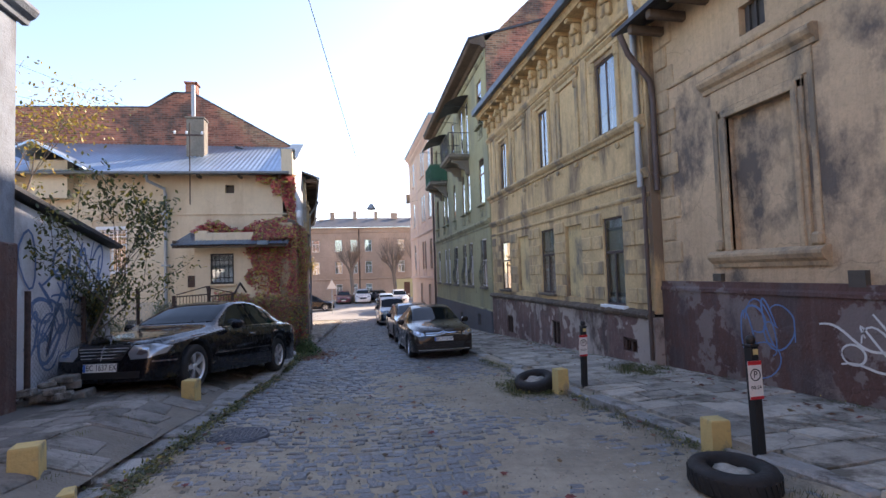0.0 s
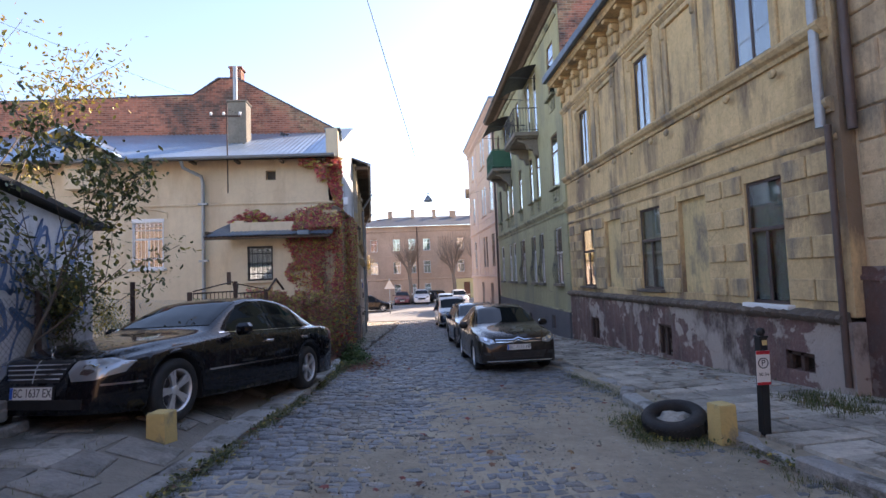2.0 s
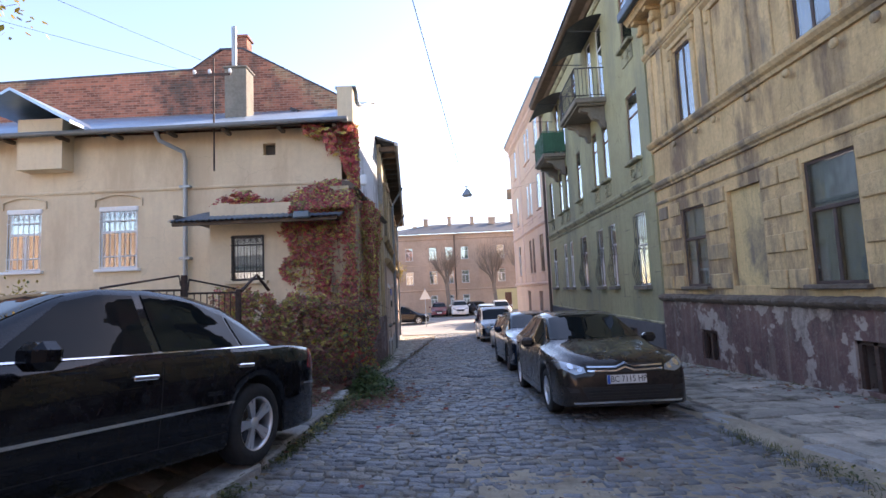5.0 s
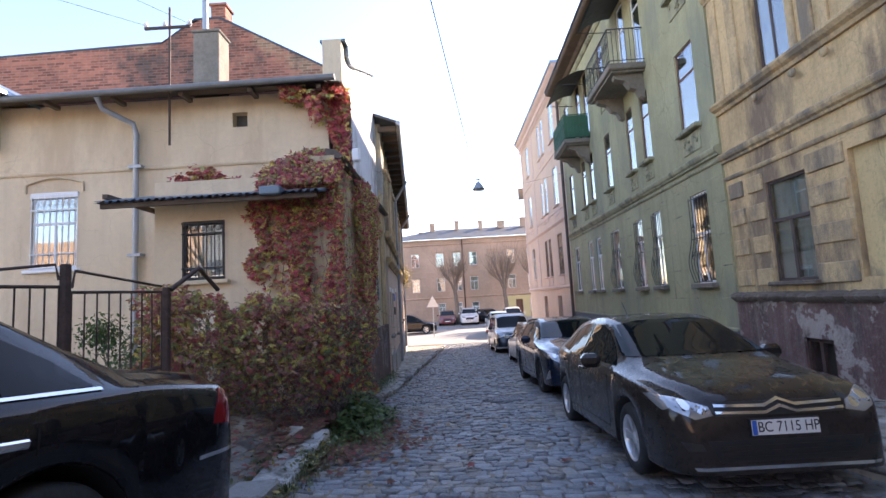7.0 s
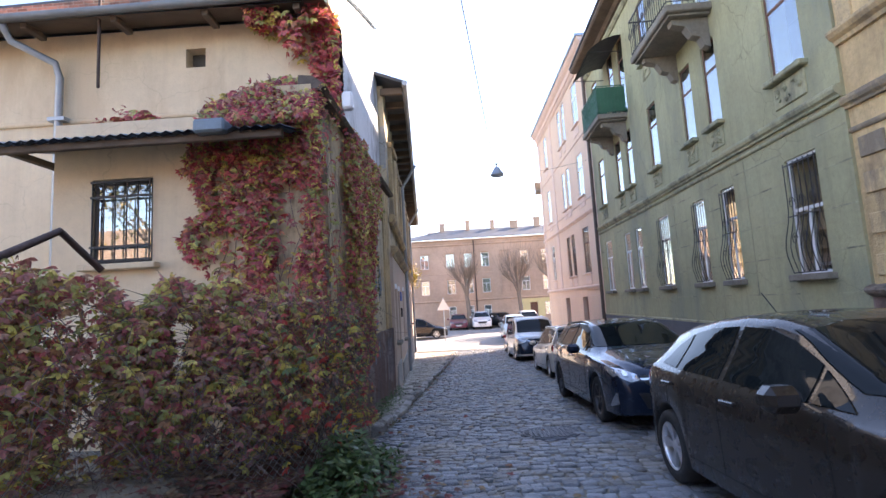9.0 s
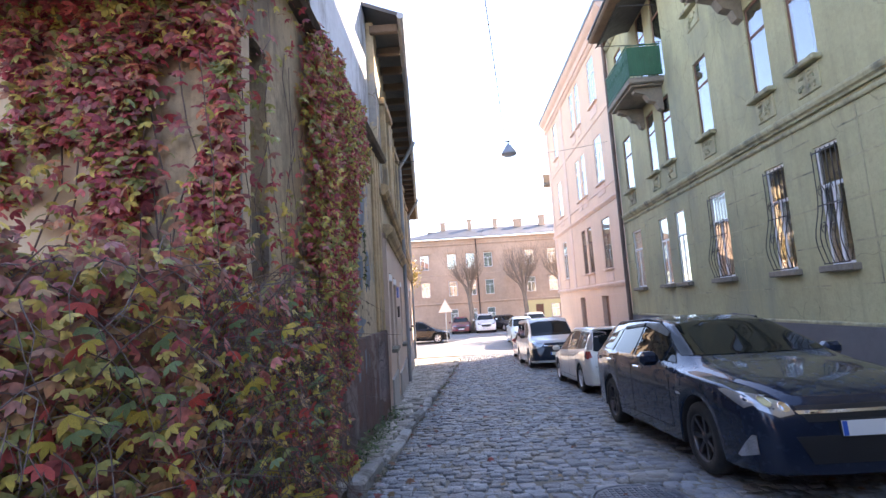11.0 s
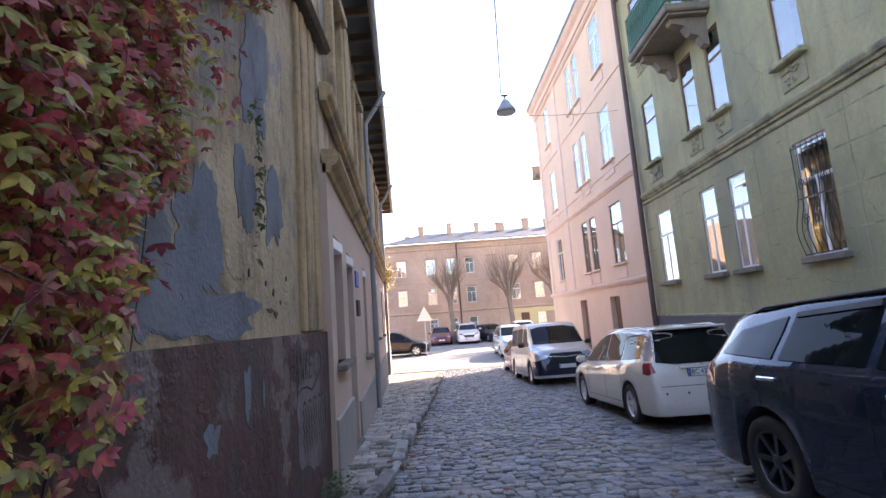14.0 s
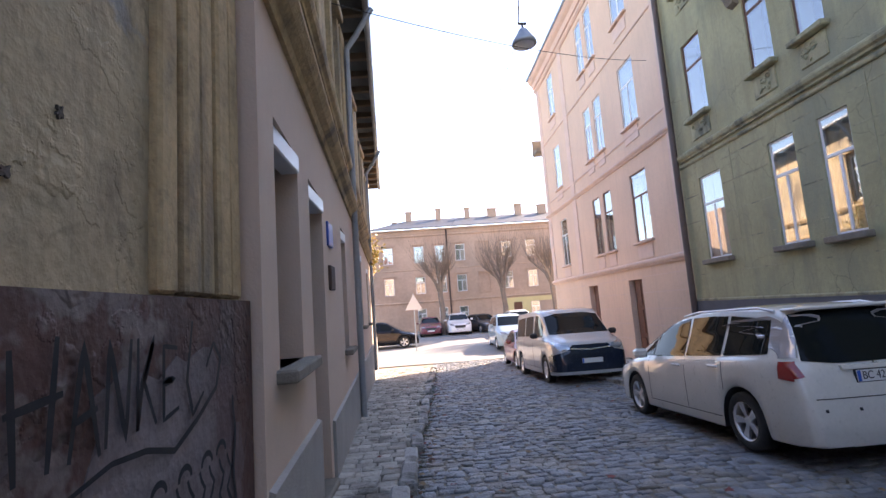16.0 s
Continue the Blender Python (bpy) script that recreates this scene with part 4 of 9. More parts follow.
part("side_plinth", wall_mesh(Mesh(), west(lambda y: -1.60), 16.75, 22.62, -1.5, 0.32, 0.45, [], base=base_line), M_PLINTH, hH, "purple-brown plinth sprayed with black graffiti")
lg = Mesh().sweep([(-0.15, 0), (0.12, -0.02), (0.16, 0.03), (0.02, 0.14), (-0.15, 0.16)], [((-1.66, 16.8, 3.36), (1, 0, 0), (0, 0, 1)), ((-1.66, 22.9, 3.42), (1, 0, 0), (0, 0, 1))])
part("side_ledge", lg, M_LEDGE, hH, "dark tin-capped ledge")
for i, y in enumerate((21.95, 22.1, 22.24, 22.38, 22.52)):
    part("pilaster_flute", Mesh().box(-1.67, -1.655 + 0.035 + 0.012 * (i % 2), y - 0.06, y + 0.055, 0.33, 3.36, b=0.012), M_TRIM_B, hH)
# where the paint coat has come away: bare cement with ragged edges, and dark patches for holes


def ragged(cy, cz, ry, rz, x, seed, rough=0.35):
    """A thin ragged patch on a wall that looks to +x."""
    n_ = 56
    ring = []
    for i in range(n_):
        a = 2 * math.pi * i / n_
        k = 1 + rough * noise.noise((math.cos(a) * 1.3 + seed, math.sin(a) * 1.3, 2.0)) * 1.6 + rough * 0.6 * noise.noise((math.cos(a) * 5 + seed, math.sin(a) * 5, 7.0)) + 0.06 * noise.noise((a * 9, seed, 1))
        sq = 1 / max(abs(math.cos(a)), abs(math.sin(a))) ** 0.5
        ring.append((cy + ry * k * sq * math.cos(a), cz + rz * k * sq * math.sin(a)))
    ms_ = Mesh()
    ms_.add([(x + 0.003, cy, cz)] + [(x + 0.003, y, z) for y, z in ring] + [(x - 0.004, y, z) for y, z in ring], [(0, 1 + i, 1 + (i + 1) % n_) for i in range(n_)] + [(1 + i, 1 + n_ + i, 1 + n_ + (i + 1) % n_, 1 + (i + 1) % n_) for i in range(n_)])
    return ms_


for k_, (cy, cz, ry, rz) in enumerate(((20.35, 0.46, 0.5, 0.13), (20.1, 0.88, 0.24, 0.32), (20.72, 1.22, 0.15, 0.24), (21.25, 1.27, 0.16, 0.27), (19.72, 0.62, 0.26, 0.24), (19.3, 1.7, 0.3, 0.35), (20.9, 2.1, 0.25, 0.4))):
    part("plaster_patch", ragged(cy, cz, ry, rz, -1.66 + 0.0006 * k_, 3.1 * k_ + 1), M_PATCH, hH, "bare grey cement where paint has peeled")
# flat patches: the shade inside small holes is put into their colour
for k_, (cy, cz, ry, rz) in enumerate(((21.12, 0.50, 0.05, 0.012), (21.24, 0.47, 0.025, 0.02), (21.2, 0.62, 0.012, 0.018), (21.05, 0.68, 0.012, 0.012), (20.75, 0.72, 0.01, 0.02), (21.35, 0.56, 0.014, 0.012), (21.5, 0.75, 0.01, 0.014))):
    part("plaster_hole", ragged(cy, cz, ry, rz, -1.6545, 5.3 * k_ + 2, 0.7), M_LEDGE, hH, "thin dark patch painted for a hole in the crumbling plaster")
for k_, (cy, cz, ry, rz) in enumerate(((20.12, -0.12, 0.07, 0.07), (20.55, 0.02, 0.05, 0.14), (20.8, -0.02, 0.02, 0.08))):
    part("plaster_patch", ragged(cy, cz, ry, rz, -1.6 + 0.0006 * k_, 4.7 * k_ + 3), M_PATCH, hH, "pale scuffed patch on the plinth")
part("plaster_patch", ragged(22.0, -0.32, 0.5, 0.42, -1.6, 17.3, 0.2), M_SCUFF, hH, "paler scuffed part of the plinth")
# parapet capping, eaves pier
cp = Mesh()
ys = [18.25, 18.5, 18.55, 18.8, 19.3, 20.1, 21.4, 22.65]
cp.sweep([(-0.06, 0), (0.46, 0), (0.46, 0.04), (-0.06, 0.04)], [((-1.74, y, gable_top(y)), (-1, 0, 0), (0, 0, 1)) for y in ys])
part("parapet_cap", cp, M_SLATE_BL, hH, "grey tin capping")
# roof: corrugated tin
rf = Mesh()
nx = 360
xs = np.linspace(-17, -2.12, nx)
y0, z0, y1, z1 = 17.95, 5.28, 22.9, 7.5
zz = [0.016 * math.sin(i * math.pi / 2 * 1.0) for i in range(nx)]
top_ = [(x, y0, z0 + d) for x, d in zip(xs, zz)] + [(x, y1, z1 + d) for x, d in zip(xs, zz)]
rf.add(top_, [(i, i + 1, nx + i + 1, nx + i) for i in range(nx - 1)], smooth=True)
rf.add([(x, y, z - 0.04) for x, y, z in (top_[0], top_[nx - 1], top_[-1], top_[nx])], [(0, 1, 2, 3)])
part("roof", rf, M_TIN, hH, "pale corrugated tin roof", recalc=False)
part("gutter", Mesh().tube([(-17, 17.92, 5.2), (-8.1, 17.92, 5.24), (-1.85, 17.9, 5.3)], 0.06, 10), M_GUTTER, hH)
for x in np.arange(-15.7, -2, 1.35):
    part("rafter", Mesh().box(x - 0.05, x + 0.05, 18.02, 18.4, 5.16, 5.25, b=0.012), M_EAVE, hH)
part("soffit", Mesh().add([(-17, 17.97, 5.25), (-1.8, 17.97, 5.25), (-1.8, 18.65, 5.45), (-17, 18.65, 5.45)], [(0, 1, 2, 3)]).add([(-17, 17.97, 5.22), (-1.8, 17.97, 5.22), (-1.8, 18.65, 5.42), (-17, 18.65, 5.42)], [(0, 1, 2, 3)]), M_EAVE, hH)
part("downpipe", Mesh().tube([(-6.5, 17.95, 5.2), (-6.5, 18.1, 5.02), (-6.08, 18.42, 4.8), (-6.07, 18.5, 4.6), (-6.07, 18.5, -0.6)], 0.055, 10).box(-6.2, -5.94, 18.44, 18.6, 3.9, 3.96).box(-6.2, -5.94, 18.44, 18.6, 2.1, 2.16), M_PIPE, hH, "grey tin downpipe with a swan neck")
# loading dormer
dm = Mesh()
dm.box(-10.05, -8.95, 18.2, 19.2, 4.45, 5.72)
part("dormer_wall", dm, M_PL_H, hH)
part("dormer_door", Mesh().box(-9.95, -9.45, 18.31, 18.36, 4.45, 5.3, b=0.01), M_PL_H, hH)
dr_ = Mesh()
for ex, ez in ((-10.3, 5.82), (-8.15, 5.36)):
    dr_.add([(-9.57, 17.4, 6.2), (ex, 17.4, ez), (ex, 20.2, ez), (-9.57, 20.2, 6.2), (-9.57, 17.4, 6.13), (ex, 17.4, ez - 0.07), (ex, 20.2, ez - 0.07), (-9.57, 20.2, 6.13)], [(0, 1, 2, 3), (4, 5, 6, 7), (0, 1, 5, 4), (1, 2, 6, 5)])
part("dormer_roof", dr_, M_TIN, hH, "small gabled tin roof over a loading hatch")
# chimney and mast
ch = tagged(part("chimney", Mesh().box(-6.0, -5.35, 20.6, 21.2, 6.3, 8.0, b=0.02).box(-6.04, -5.31, 20.56, 21.24, 8.0, 8.07, b=0.02), M_BALC, hH), "rendered grey chimney with a metal flue")
part("flue", Mesh().tube([(-5.78, 20.8, 8.1), (-5.78, 20.8, 9.4)], 0.075, 10), M_PIPE, ch)
ms = thing("roof_mast", pose(-5.16, 18.1, 5.3), "thin steel mast with insulators on the roof edge", "mast")
part("pole", Mesh().tube([(0, 0, -1.1), (0, 0, 1.75)], 0.022, 6), M_RUST, ms)
part("crossarm", Mesh().box(-0.5, 0.42, -0.02, 0.02, 1.3, 1.35), M_RUST, ms)
for x in (-0.48, -0.1, 0.4):
    part("insulator", Mesh().lathe([(0, 0), (0.035, 0.01), (0.045, 0.06), (0.03, 0.11), (0, 0.12)], 8, c=(x, 0, 1.35)), M_PVC, ms)
# porch
part("porch_wall", wall_mesh(Mesh(), south(16.8), -4.66, -1.67, -1.2, 3.1, 0.35, [(-4.2, -3.5, 1.44, 2.42)]), M_PL_H, hH)
part("porch_cheek", Mesh().box(-4.66, -4.4, 17.15, 18.6, -1.2, 3.2), M_PL_H, hH)
window(0.7, 0.98, pose(-4.2, 16.8, 1.44), M_WOOD_D, "small window behind a black iron grille", transom=0, mullion=False, bars="straight", curtain=True, sill=M_PL_H)
part("awning_end", Mesh().box(-2.66, -2.34, 16.08, 16.3, 2.63, 2.77, b=0.02), M_SLATE_BL, hH, "bent blue-grey tin at the awning's end")
part("meter_box", Mesh().box(-5.35, -5.1, 18.42, 18.6, 1.35, 1.75, b=0.012), M_RUST, hH)
aw = Mesh()
nx = 120
xs = np.linspace(-5.2, -1.75, nx)
tp = [(x, y, z + 0.014 * math.sin(i * math.pi / 2)) for y, z in ((16.15, 2.68), (18.6, 3.34)) for i, x in enumerate(xs)]
aw.add(tp, [(i, i + 1, nx + i + 1, nx + i) for i in range(nx - 1)], smooth=True)
aw.add([(p[0], p[1], p[2] - 0.03) for p in tp], [(i, i + 1, nx + i + 1, nx + i) for i in range(nx - 1)], smooth=True)
part("awning", aw, M_SLATE_BL, hH, "corrugated blue-grey awning over the porch", recalc=False)
part("awning_fascia", Mesh().box(-5.15, -1.8, 16.2, 16.26, 2.58, 2.67, b=0.008).box(-5.15, -5.07, 16.26, 18.5, 2.75, 2.82), M_EAVE, hH)
part("back_rooms", Mesh().box(-17, -2.2, YH + 1.2, 22.6, -1, 5.2).box(-4.3, -2.1, 17.6, 18.6, -1, 3), M_ROOM, hH)
part("wall_light", Mesh().box(-1.66, -1.5, 18.35, 18.5, 3.75, 4.02, b=0.03), M_PVC, hH, "small white lamp housing")

# brick gable wall of the house behind
def brick_top(x):
    return float(np.interp(x, [-30, -15, -8.2, -7.2, -6.4, -3.0, -2.0], [9.0, 8.95, 9.15, 9.85, 9.85, 7.95, 7.4]))


hK = thing("brick_house", pose(0, 0, 0), "bare red brick gable wall behind the tin roof", "house", kind="structure")
part("wall", wall_mesh(Mesh(), south(23.0), -30, -2.1, -1, 9, 0.45, [], top=brick_top), M_BRICK, hK)
cpb = Mesh()
pth = [-30, -15, -8.2, -7.2, -6.4, -3.0, -2.05]
cpb.sweep([(-0.1, 0), (0.1, 0), (0.1, 0.07), (-0.1, 0.07)], [((x, 23.1, brick_top(x)), (0, -1, 0), (0, 0, 1)) for x in pth])
part("coping", cpb, M_DARKROOF, hK)
part("brick_stack", Mesh().box(-6.75, -6.3, 23.1, 23.6, 9.5, 10.35, b=0.015).box(-6.8, -6.25, 23.05, 23.65, 10.35, 10.43, b=0.015), M_BRICK, hK)
part("brick_stack", Mesh().box(-14.6, -13.9, 23.6, 24.1, 8.8, 9.3, b=0.015), M_BRICK, hK)
part("roof", Mesh().add([(-30, 23.4, 8.9), (-8, 23.4, 9.0), (-8, 30, 10.2), (-30, 30, 10.2)], [(0, 1, 2, 3)]).add([(-30, 23.4, 8.8), (-8, 23.4, 8.9), (-8, 30, 10.1), (-30, 30, 10.1)], [(0, 1, 2, 3)]), M_BRICK, hK)

# house P: peach render, along the pavement to the crossing
hP = thing("house_peach", pose(0, 0, 0), "peach rendered ground floor below an old ochre upper storey", "house", kind="structure")
pw = [(23.0, 23.72, -0.03, 1.36), (24.2, 24.98, -1.25, 1.34), (26.85, 27.5, -0.2, 1.42), (31, 31.8, 0.0, 1.6), (34.5, 35.3, 0.0, 1.6), (38, 38.8, 0.0, 1.6)]
lw = lambda y: left_wall(y) + 0.02
part("wall", wall_mesh(Mesh(), west(lw), 22.66, 42.0, -2.6, 2.05, 0.4, pw), M_PL_H2, hP)
up = [(23.6, 24.4, 3.1, 4.7), (26.6, 27.4, 3.1, 4.7), (30, 30.8, 3.1, 4.7), (33.4, 34.2, 3.1, 4.7), (36.8, 37.6, 3.1, 4.7)]
part("upper_wall", wall_mesh(Mesh(), west(lambda y: left_wall(y) - 0.04), 22.66, 42.0, 2.05, 6.1, 0.4, up), M_PL_OLD, hP, "old ochre plaster upper storey")
part("end_wall", Mesh().box(-14, left_wall(42) - 0.05, 41.6, 41.98, -2.6, 6.1), M_PL_H2, hP)
def run(mesh, prof, y0, y1, z, off=0.0):
    return mesh.sweep(prof, [((left_wall(y) + off, y, z), (1, 0, 0), (0, 0, 1)) for y in (y0, y1)])


tm = Mesh()
run(tm, HOOD, 22.66, 42.1, 1.95)
run(tm, STRING, 22.66, 42.1, 2.75)
for y in (25.5, 28.8, 32.2, 35.6, 40):
    tm.box(left_wall(y) - 0.04, left_wall(y) + 0.05, y - 0.2, y + 0.2, 2.9, 5.4, b=0.015)
for a, b, c, d in up:
    tm.box(left_wall(a) - 0.04, left_wall(a) + 0.07, a - 0.15, a - 0.02, c - 0.1, d + 0.1, b=0.012).box(left_wall(b) - 0.04, left_wall(b) + 0.07, b + 0.02, b + 0.15, c - 0.1, d + 0.1, b=0.012).box(left_wall(b) - 0.04, left_wall(b) + 0.14, a - 0.2, b + 0.2, d + 0.1, d + 0.24, b=0.015)
pieces("trim", tm, M_TRIM_B, hP)
part("wall_base", run(run(Mesh(), [(-0.02, -1.6), (0.05, -1.6), (0.05, 0.0), (-0.02, 0.03)], 22.7, 24.25, -0.55), [(-0.02, -1.6), (0.05, -1.6), (0.05, 0.0), (-0.02, 0.03)], 25.15, 42, -0.75), M_CEMENT, hP, "grey cement base strip")
for i, (a, b, c, d) in enumerate(pw):
    if i == 1:
        dd = Mesh().box(0, 0.8, 0.22, 0.27, 0, 2.6).box(0.08, 0.72, 0.2, 0.22, 0.2, 1.1, b=0.01).box(0.08, 0.72, 0.2, 0.22, 1.3, 2.1, b=0.01)
        part("door", dd, M_WOOD_D, hP, "dark recessed street door", m=pose(lw(24.2), 24.2, -1.25, 0, 0, 90 + 3.8))
        part("door_step", Mesh().box(left_wall(25.5) - 0.3, left_wall(25.5) + 0.12, 24.2, 25.0, -1.5, -1.2, b=0.015), M_BALC, hP)
    else:
        window(b - a, d - c, pose(lw(a), a, c, 0, 0, 90 + 3.8), M_WOOD_D if i == 0 else M_PVC, "deep-set window in peach render", transom=0.7, mullion=False, sill=M_BALC, deep=0.2)
    part("shutter_box", Mesh().box(left_wall(a) - 0.14, left_wall(a) - 0.01, a + 0.01, b - 0.01, d - 0.13, d, b=0.01), M_PVC, hP, "white roller shutter box")
for a, b, c, d in up:
    window(b - a, d - c, pose(left_wall(a) - 0.04, a, c, 0, 0, 90 + 3.8), M_PVC, "upper window", transom=0.7, mullion=False)
part("number_plate", Mesh().box(left_wall(25.4), left_wall(25.4) + 0.05, 25.28, 25.55, 0.95, 1.2, b=0.01), plain("plate_blue", (0.03, 0.10, 0.45), 0.4), hP, "small blue house number plate")
part("meter_box", Mesh().box(left_wall(25.4), left_wall(25.4) + 0.06, 25.3, 25.52, 0.5, 0.75, b=0.01), M_RUST, hP)
ev = Mesh()
ev.sweep([(-3.0, 1.35), (0.5, 0.0), (0.5, 0.07), (-3.0, 1.45)], [((left_wall(y), y, 5.95), (1, 0, 0), (0, 0, 1)) for y in (22.3, 42.4)])
part("roof", ev, M_DARKROOF, hP, "dark tin roof with wide eaves")
for y in np.arange(22.6, 42.2, 0.8):
    part("rafter", Mesh().box(left_wall(y) - 0.1, left_wall(y) + 0.44, y - 0.05, y + 0.05, 5.82, 5.98, b=0.015), M_EAVE, hP)
part("gutter", Mesh().tube([(left_wall(y) + 0.5, y, 5.97) for y in (22.3, 32, 42.4)], 0.065, 8), M_PIPE, hP)
for y in (28.9, 37.0):
    part("downpipe", Mesh().tube([(left_wall(y) + 0.6, y, 5.9), (left_wall(y) + 0.3, y, 5.4), (left_wall(y) + 0.1, y, 5.1), (left_wall(y) + 0.1, y, -1.6)], 0.055, 10), M_PIPE, hP, "zinc downpipe")
part("back_rooms", Mesh().box(-14, left_wall(42) - 1.2, 22.8, 41.5, -2.4, 5.9).box(-4, left_wall(42) - 0.4, 22.8, 41.5, 2.1, 2.7), M_ROOM, hP)

# far houses across the square
YF = 66.0
hF = thing("corner_tenement", pose(0, 0, 0), "long buff and brown tenement across the square", "house", kind="structure")
fw = []
for xc in (-3.6, -0.7, 1.3, 3.2, 5.4, 7.6, 9.95, 12.3, 14.6, 17, 19.4):
    fw += [(xc - 0.45, xc + 0.45, 4.75, 6.3), (xc - 0.45, xc + 0.45, 1.85, 3.4)]
    if xc not in (-3.6, 8.2):
        fw.append((xc - 0.4, xc + 0.4, -1.2 if xc in (3.2, 12.3) else -0.9, 0.45))
fw.append((7.9, 8.7, -1.7, 0.47))
fw = [w for w in fw if not (w[0] > 7 and w[0] < 7.5 and w[2] < 0)]
part("wall", wall_mesh(Mesh(), south(YF), -5.0, 24, -2.2, 7.9, 0.4, fw), M_FAR, hF)
fm = Mesh()
for z, pr in ((0.95, STRING), (4.05, THIN), (7.2, STRING), (7.7, HOOD)):
    fm.sweep(pr, [((-5, YF, z), (0, -1, 0), (0, 0, 1)), ((24, YF, z), (0, -1, 0), (0, 0, 1))])
for a, b, c, d in fw:
    if c > 1:
        fm.box(a - 0.15, a - 0.02, YF - 0.06, YF + 0.02, c - 0.1, d + 0.12).box(b + 0.02, b + 0.15, YF - 0.06, YF + 0.02, c - 0.1, d + 0.12).box(a - 0.2, b + 0.2, YF - 0.14, YF + 0.02, d + 0.12, d + 0.24).box(a - 0.2, b + 0.2, YF - 0.1, YF + 0.02, c - 0.2, c - 0.08)
part("trim", fm, M_FAR, hF)
part("door", Mesh().box(7.9, 8.7, YF + 0.2, YF + 0.26, -1.7, 0.47).box(8.26, 8.34, YF + 0.16, YF + 0.2, -1.7, 0.47), M_WOOD_R, hF, "dark wooden house door")
part("painted_front", Mesh().box(6.9, 13, YF - 0.03, YF + 0.01, 0.48, 0.9).box(6.9, 7.88, YF - 0.03, YF + 0.01, -2, 0.48).box(8.72, 9.5, YF - 0.03, YF + 0.01, -2, 0.48), material("plaster_yellow", (0.6, 0.5, 0.26), 0.9, spread=0.06, bump=0.05), hF, "yellow painted shop front")
for a, b, c, d in fw:
    xc = (a + b) / 2
    if abs(xc - 5.4) < 0.1 and c > -1.5:
        part("blind_infill", Mesh().box(a, b, YF + 0.08, YF + 0.3, c, d), M_FAR, hF)
    elif abs(xc - 8.3) > 0.1:
        window(b - a, d - c, pose(a, YF, c), M_PVC, "white framed tenement window", transom=0.66, curtain=True)
rfm = Mesh().add([(-5.5, YF - 0.5, 7.95), (24, YF - 0.5, 7.95), (24, YF + 5, 9.7), (-1.5, YF + 5, 9.7), (-5.5, YF - 0.5, 8.03), (24, YF - 0.5, 8.03), (24, YF + 5, 9.8), (-1.5, YF + 5, 9.8)], [(0, 1, 2, 3), (4, 5, 6, 7), (0, 1, 5, 4), (1, 2, 6, 5), (3, 0, 4, 7)])
rfm.add([(-5.5, YF - 0.5, 8.0), (-1.5, YF + 5, 9.75), (-12, 76, 8.0), (-9, 78, 9.7)], [(0, 1, 3, 2)])
part("roof", rfm, M_DARKROOF, hF)
part("wing_wall", Mesh().add([(-5, YF, -2.2), (-12, 76, -2.2), (-12, 76, 7.9), (-5, YF, 7.9), (-4.8, YF + 0.3, -2.2), (-11.7, 76.3, -2.2), (-11.7, 76.3, 7.9), (-4.8, YF + 0.3, 7.9)], [(0, 1, 2, 3), (4, 5, 6, 7)]), M_FAR, hF)
for k in range(4):
    for z0 in (4.75, 1.85):
        s = 0.14 + k * 0.24
        window(0.9, 1.55, pose(-5 - 7 * (s + 0.07) - 0.13, YF + 10 * (s + 0.07) - 0.1, z0, 0, 0, -55), M_PVC, "white framed tenement window", transom=0.66)
part("back_rooms", Mesh().box(-4.5, 24, YF + 1.6, 78, -2, 7.8), M_ROOM, hF)
for x, w, h in ((-1.5, 0.6, 10.4), (1.6, 0.5, 10.6), (4.6, 0.5, 10.5), (7.2, 0.9, 10.3), (10, 0.7, 10.6), (12.5, 0.9, 10.4), (-3, 0.5, 9.4)):
    part("chimney", Mesh().box(x - w / 2, x + w / 2, YF + 4, YF + 4.6, 8.8, h, b=0.02).box(x - w / 2 - 0.06, x + w / 2 + 0.06, YF + 3.94, YF + 4.66, h, h + 0.1), M_FAR, hF)
part("downpipe", Mesh().tube([(2.0, YF - 0.1, 7.8), (2.0, YF - 0.1, -1.8)], 0.07, 8), M_RUST, hF)

# added unseen walls close the square left and right, and the street behind
cl = thing("closing_walls", pose(0, 0, 0), "added plain walls out of view that close the streets", "house", kind="structure")
part("wall", Mesh().box(-60, -14, 66, 72, -3, 8).box(26, 60, 66, 72, -3, 8), M_FAR, cl)
# unseen wall behind the start, keeps low sky out of window reflections
part("wall", Mesh().box(-60, 40, -16, -15, -1, 8), M_FAR, cl)

# near left building corner
hN = thing("corner_house", pose(0, 0, 0), "grey weathered house corner with a dark red base", "house", kind="structure")
# darker grey than the wall itself: its shade is put into the colour
part("wall", Mesh().box(-9, -3.88, -6, 6.75, 2.1, 6), M_PATCH, hN)
part("cornice", Mesh().sweep(HOOD, [((-3.88, -6, 4.85), (1, 0, 0), (0, 0, 1)), ((-3.88, 6.9, 4.85), (1, 0, 0), (0, 0, 1))]), M_PATCH, hN)
part("plinth", Mesh().box(-9, -3.86, -6, 6.8, -0.8, 2.1, b=0.02), M_PLINTH, hN, "dark red painted base")

# cars
from mathutils.bvhtree import BVHTree

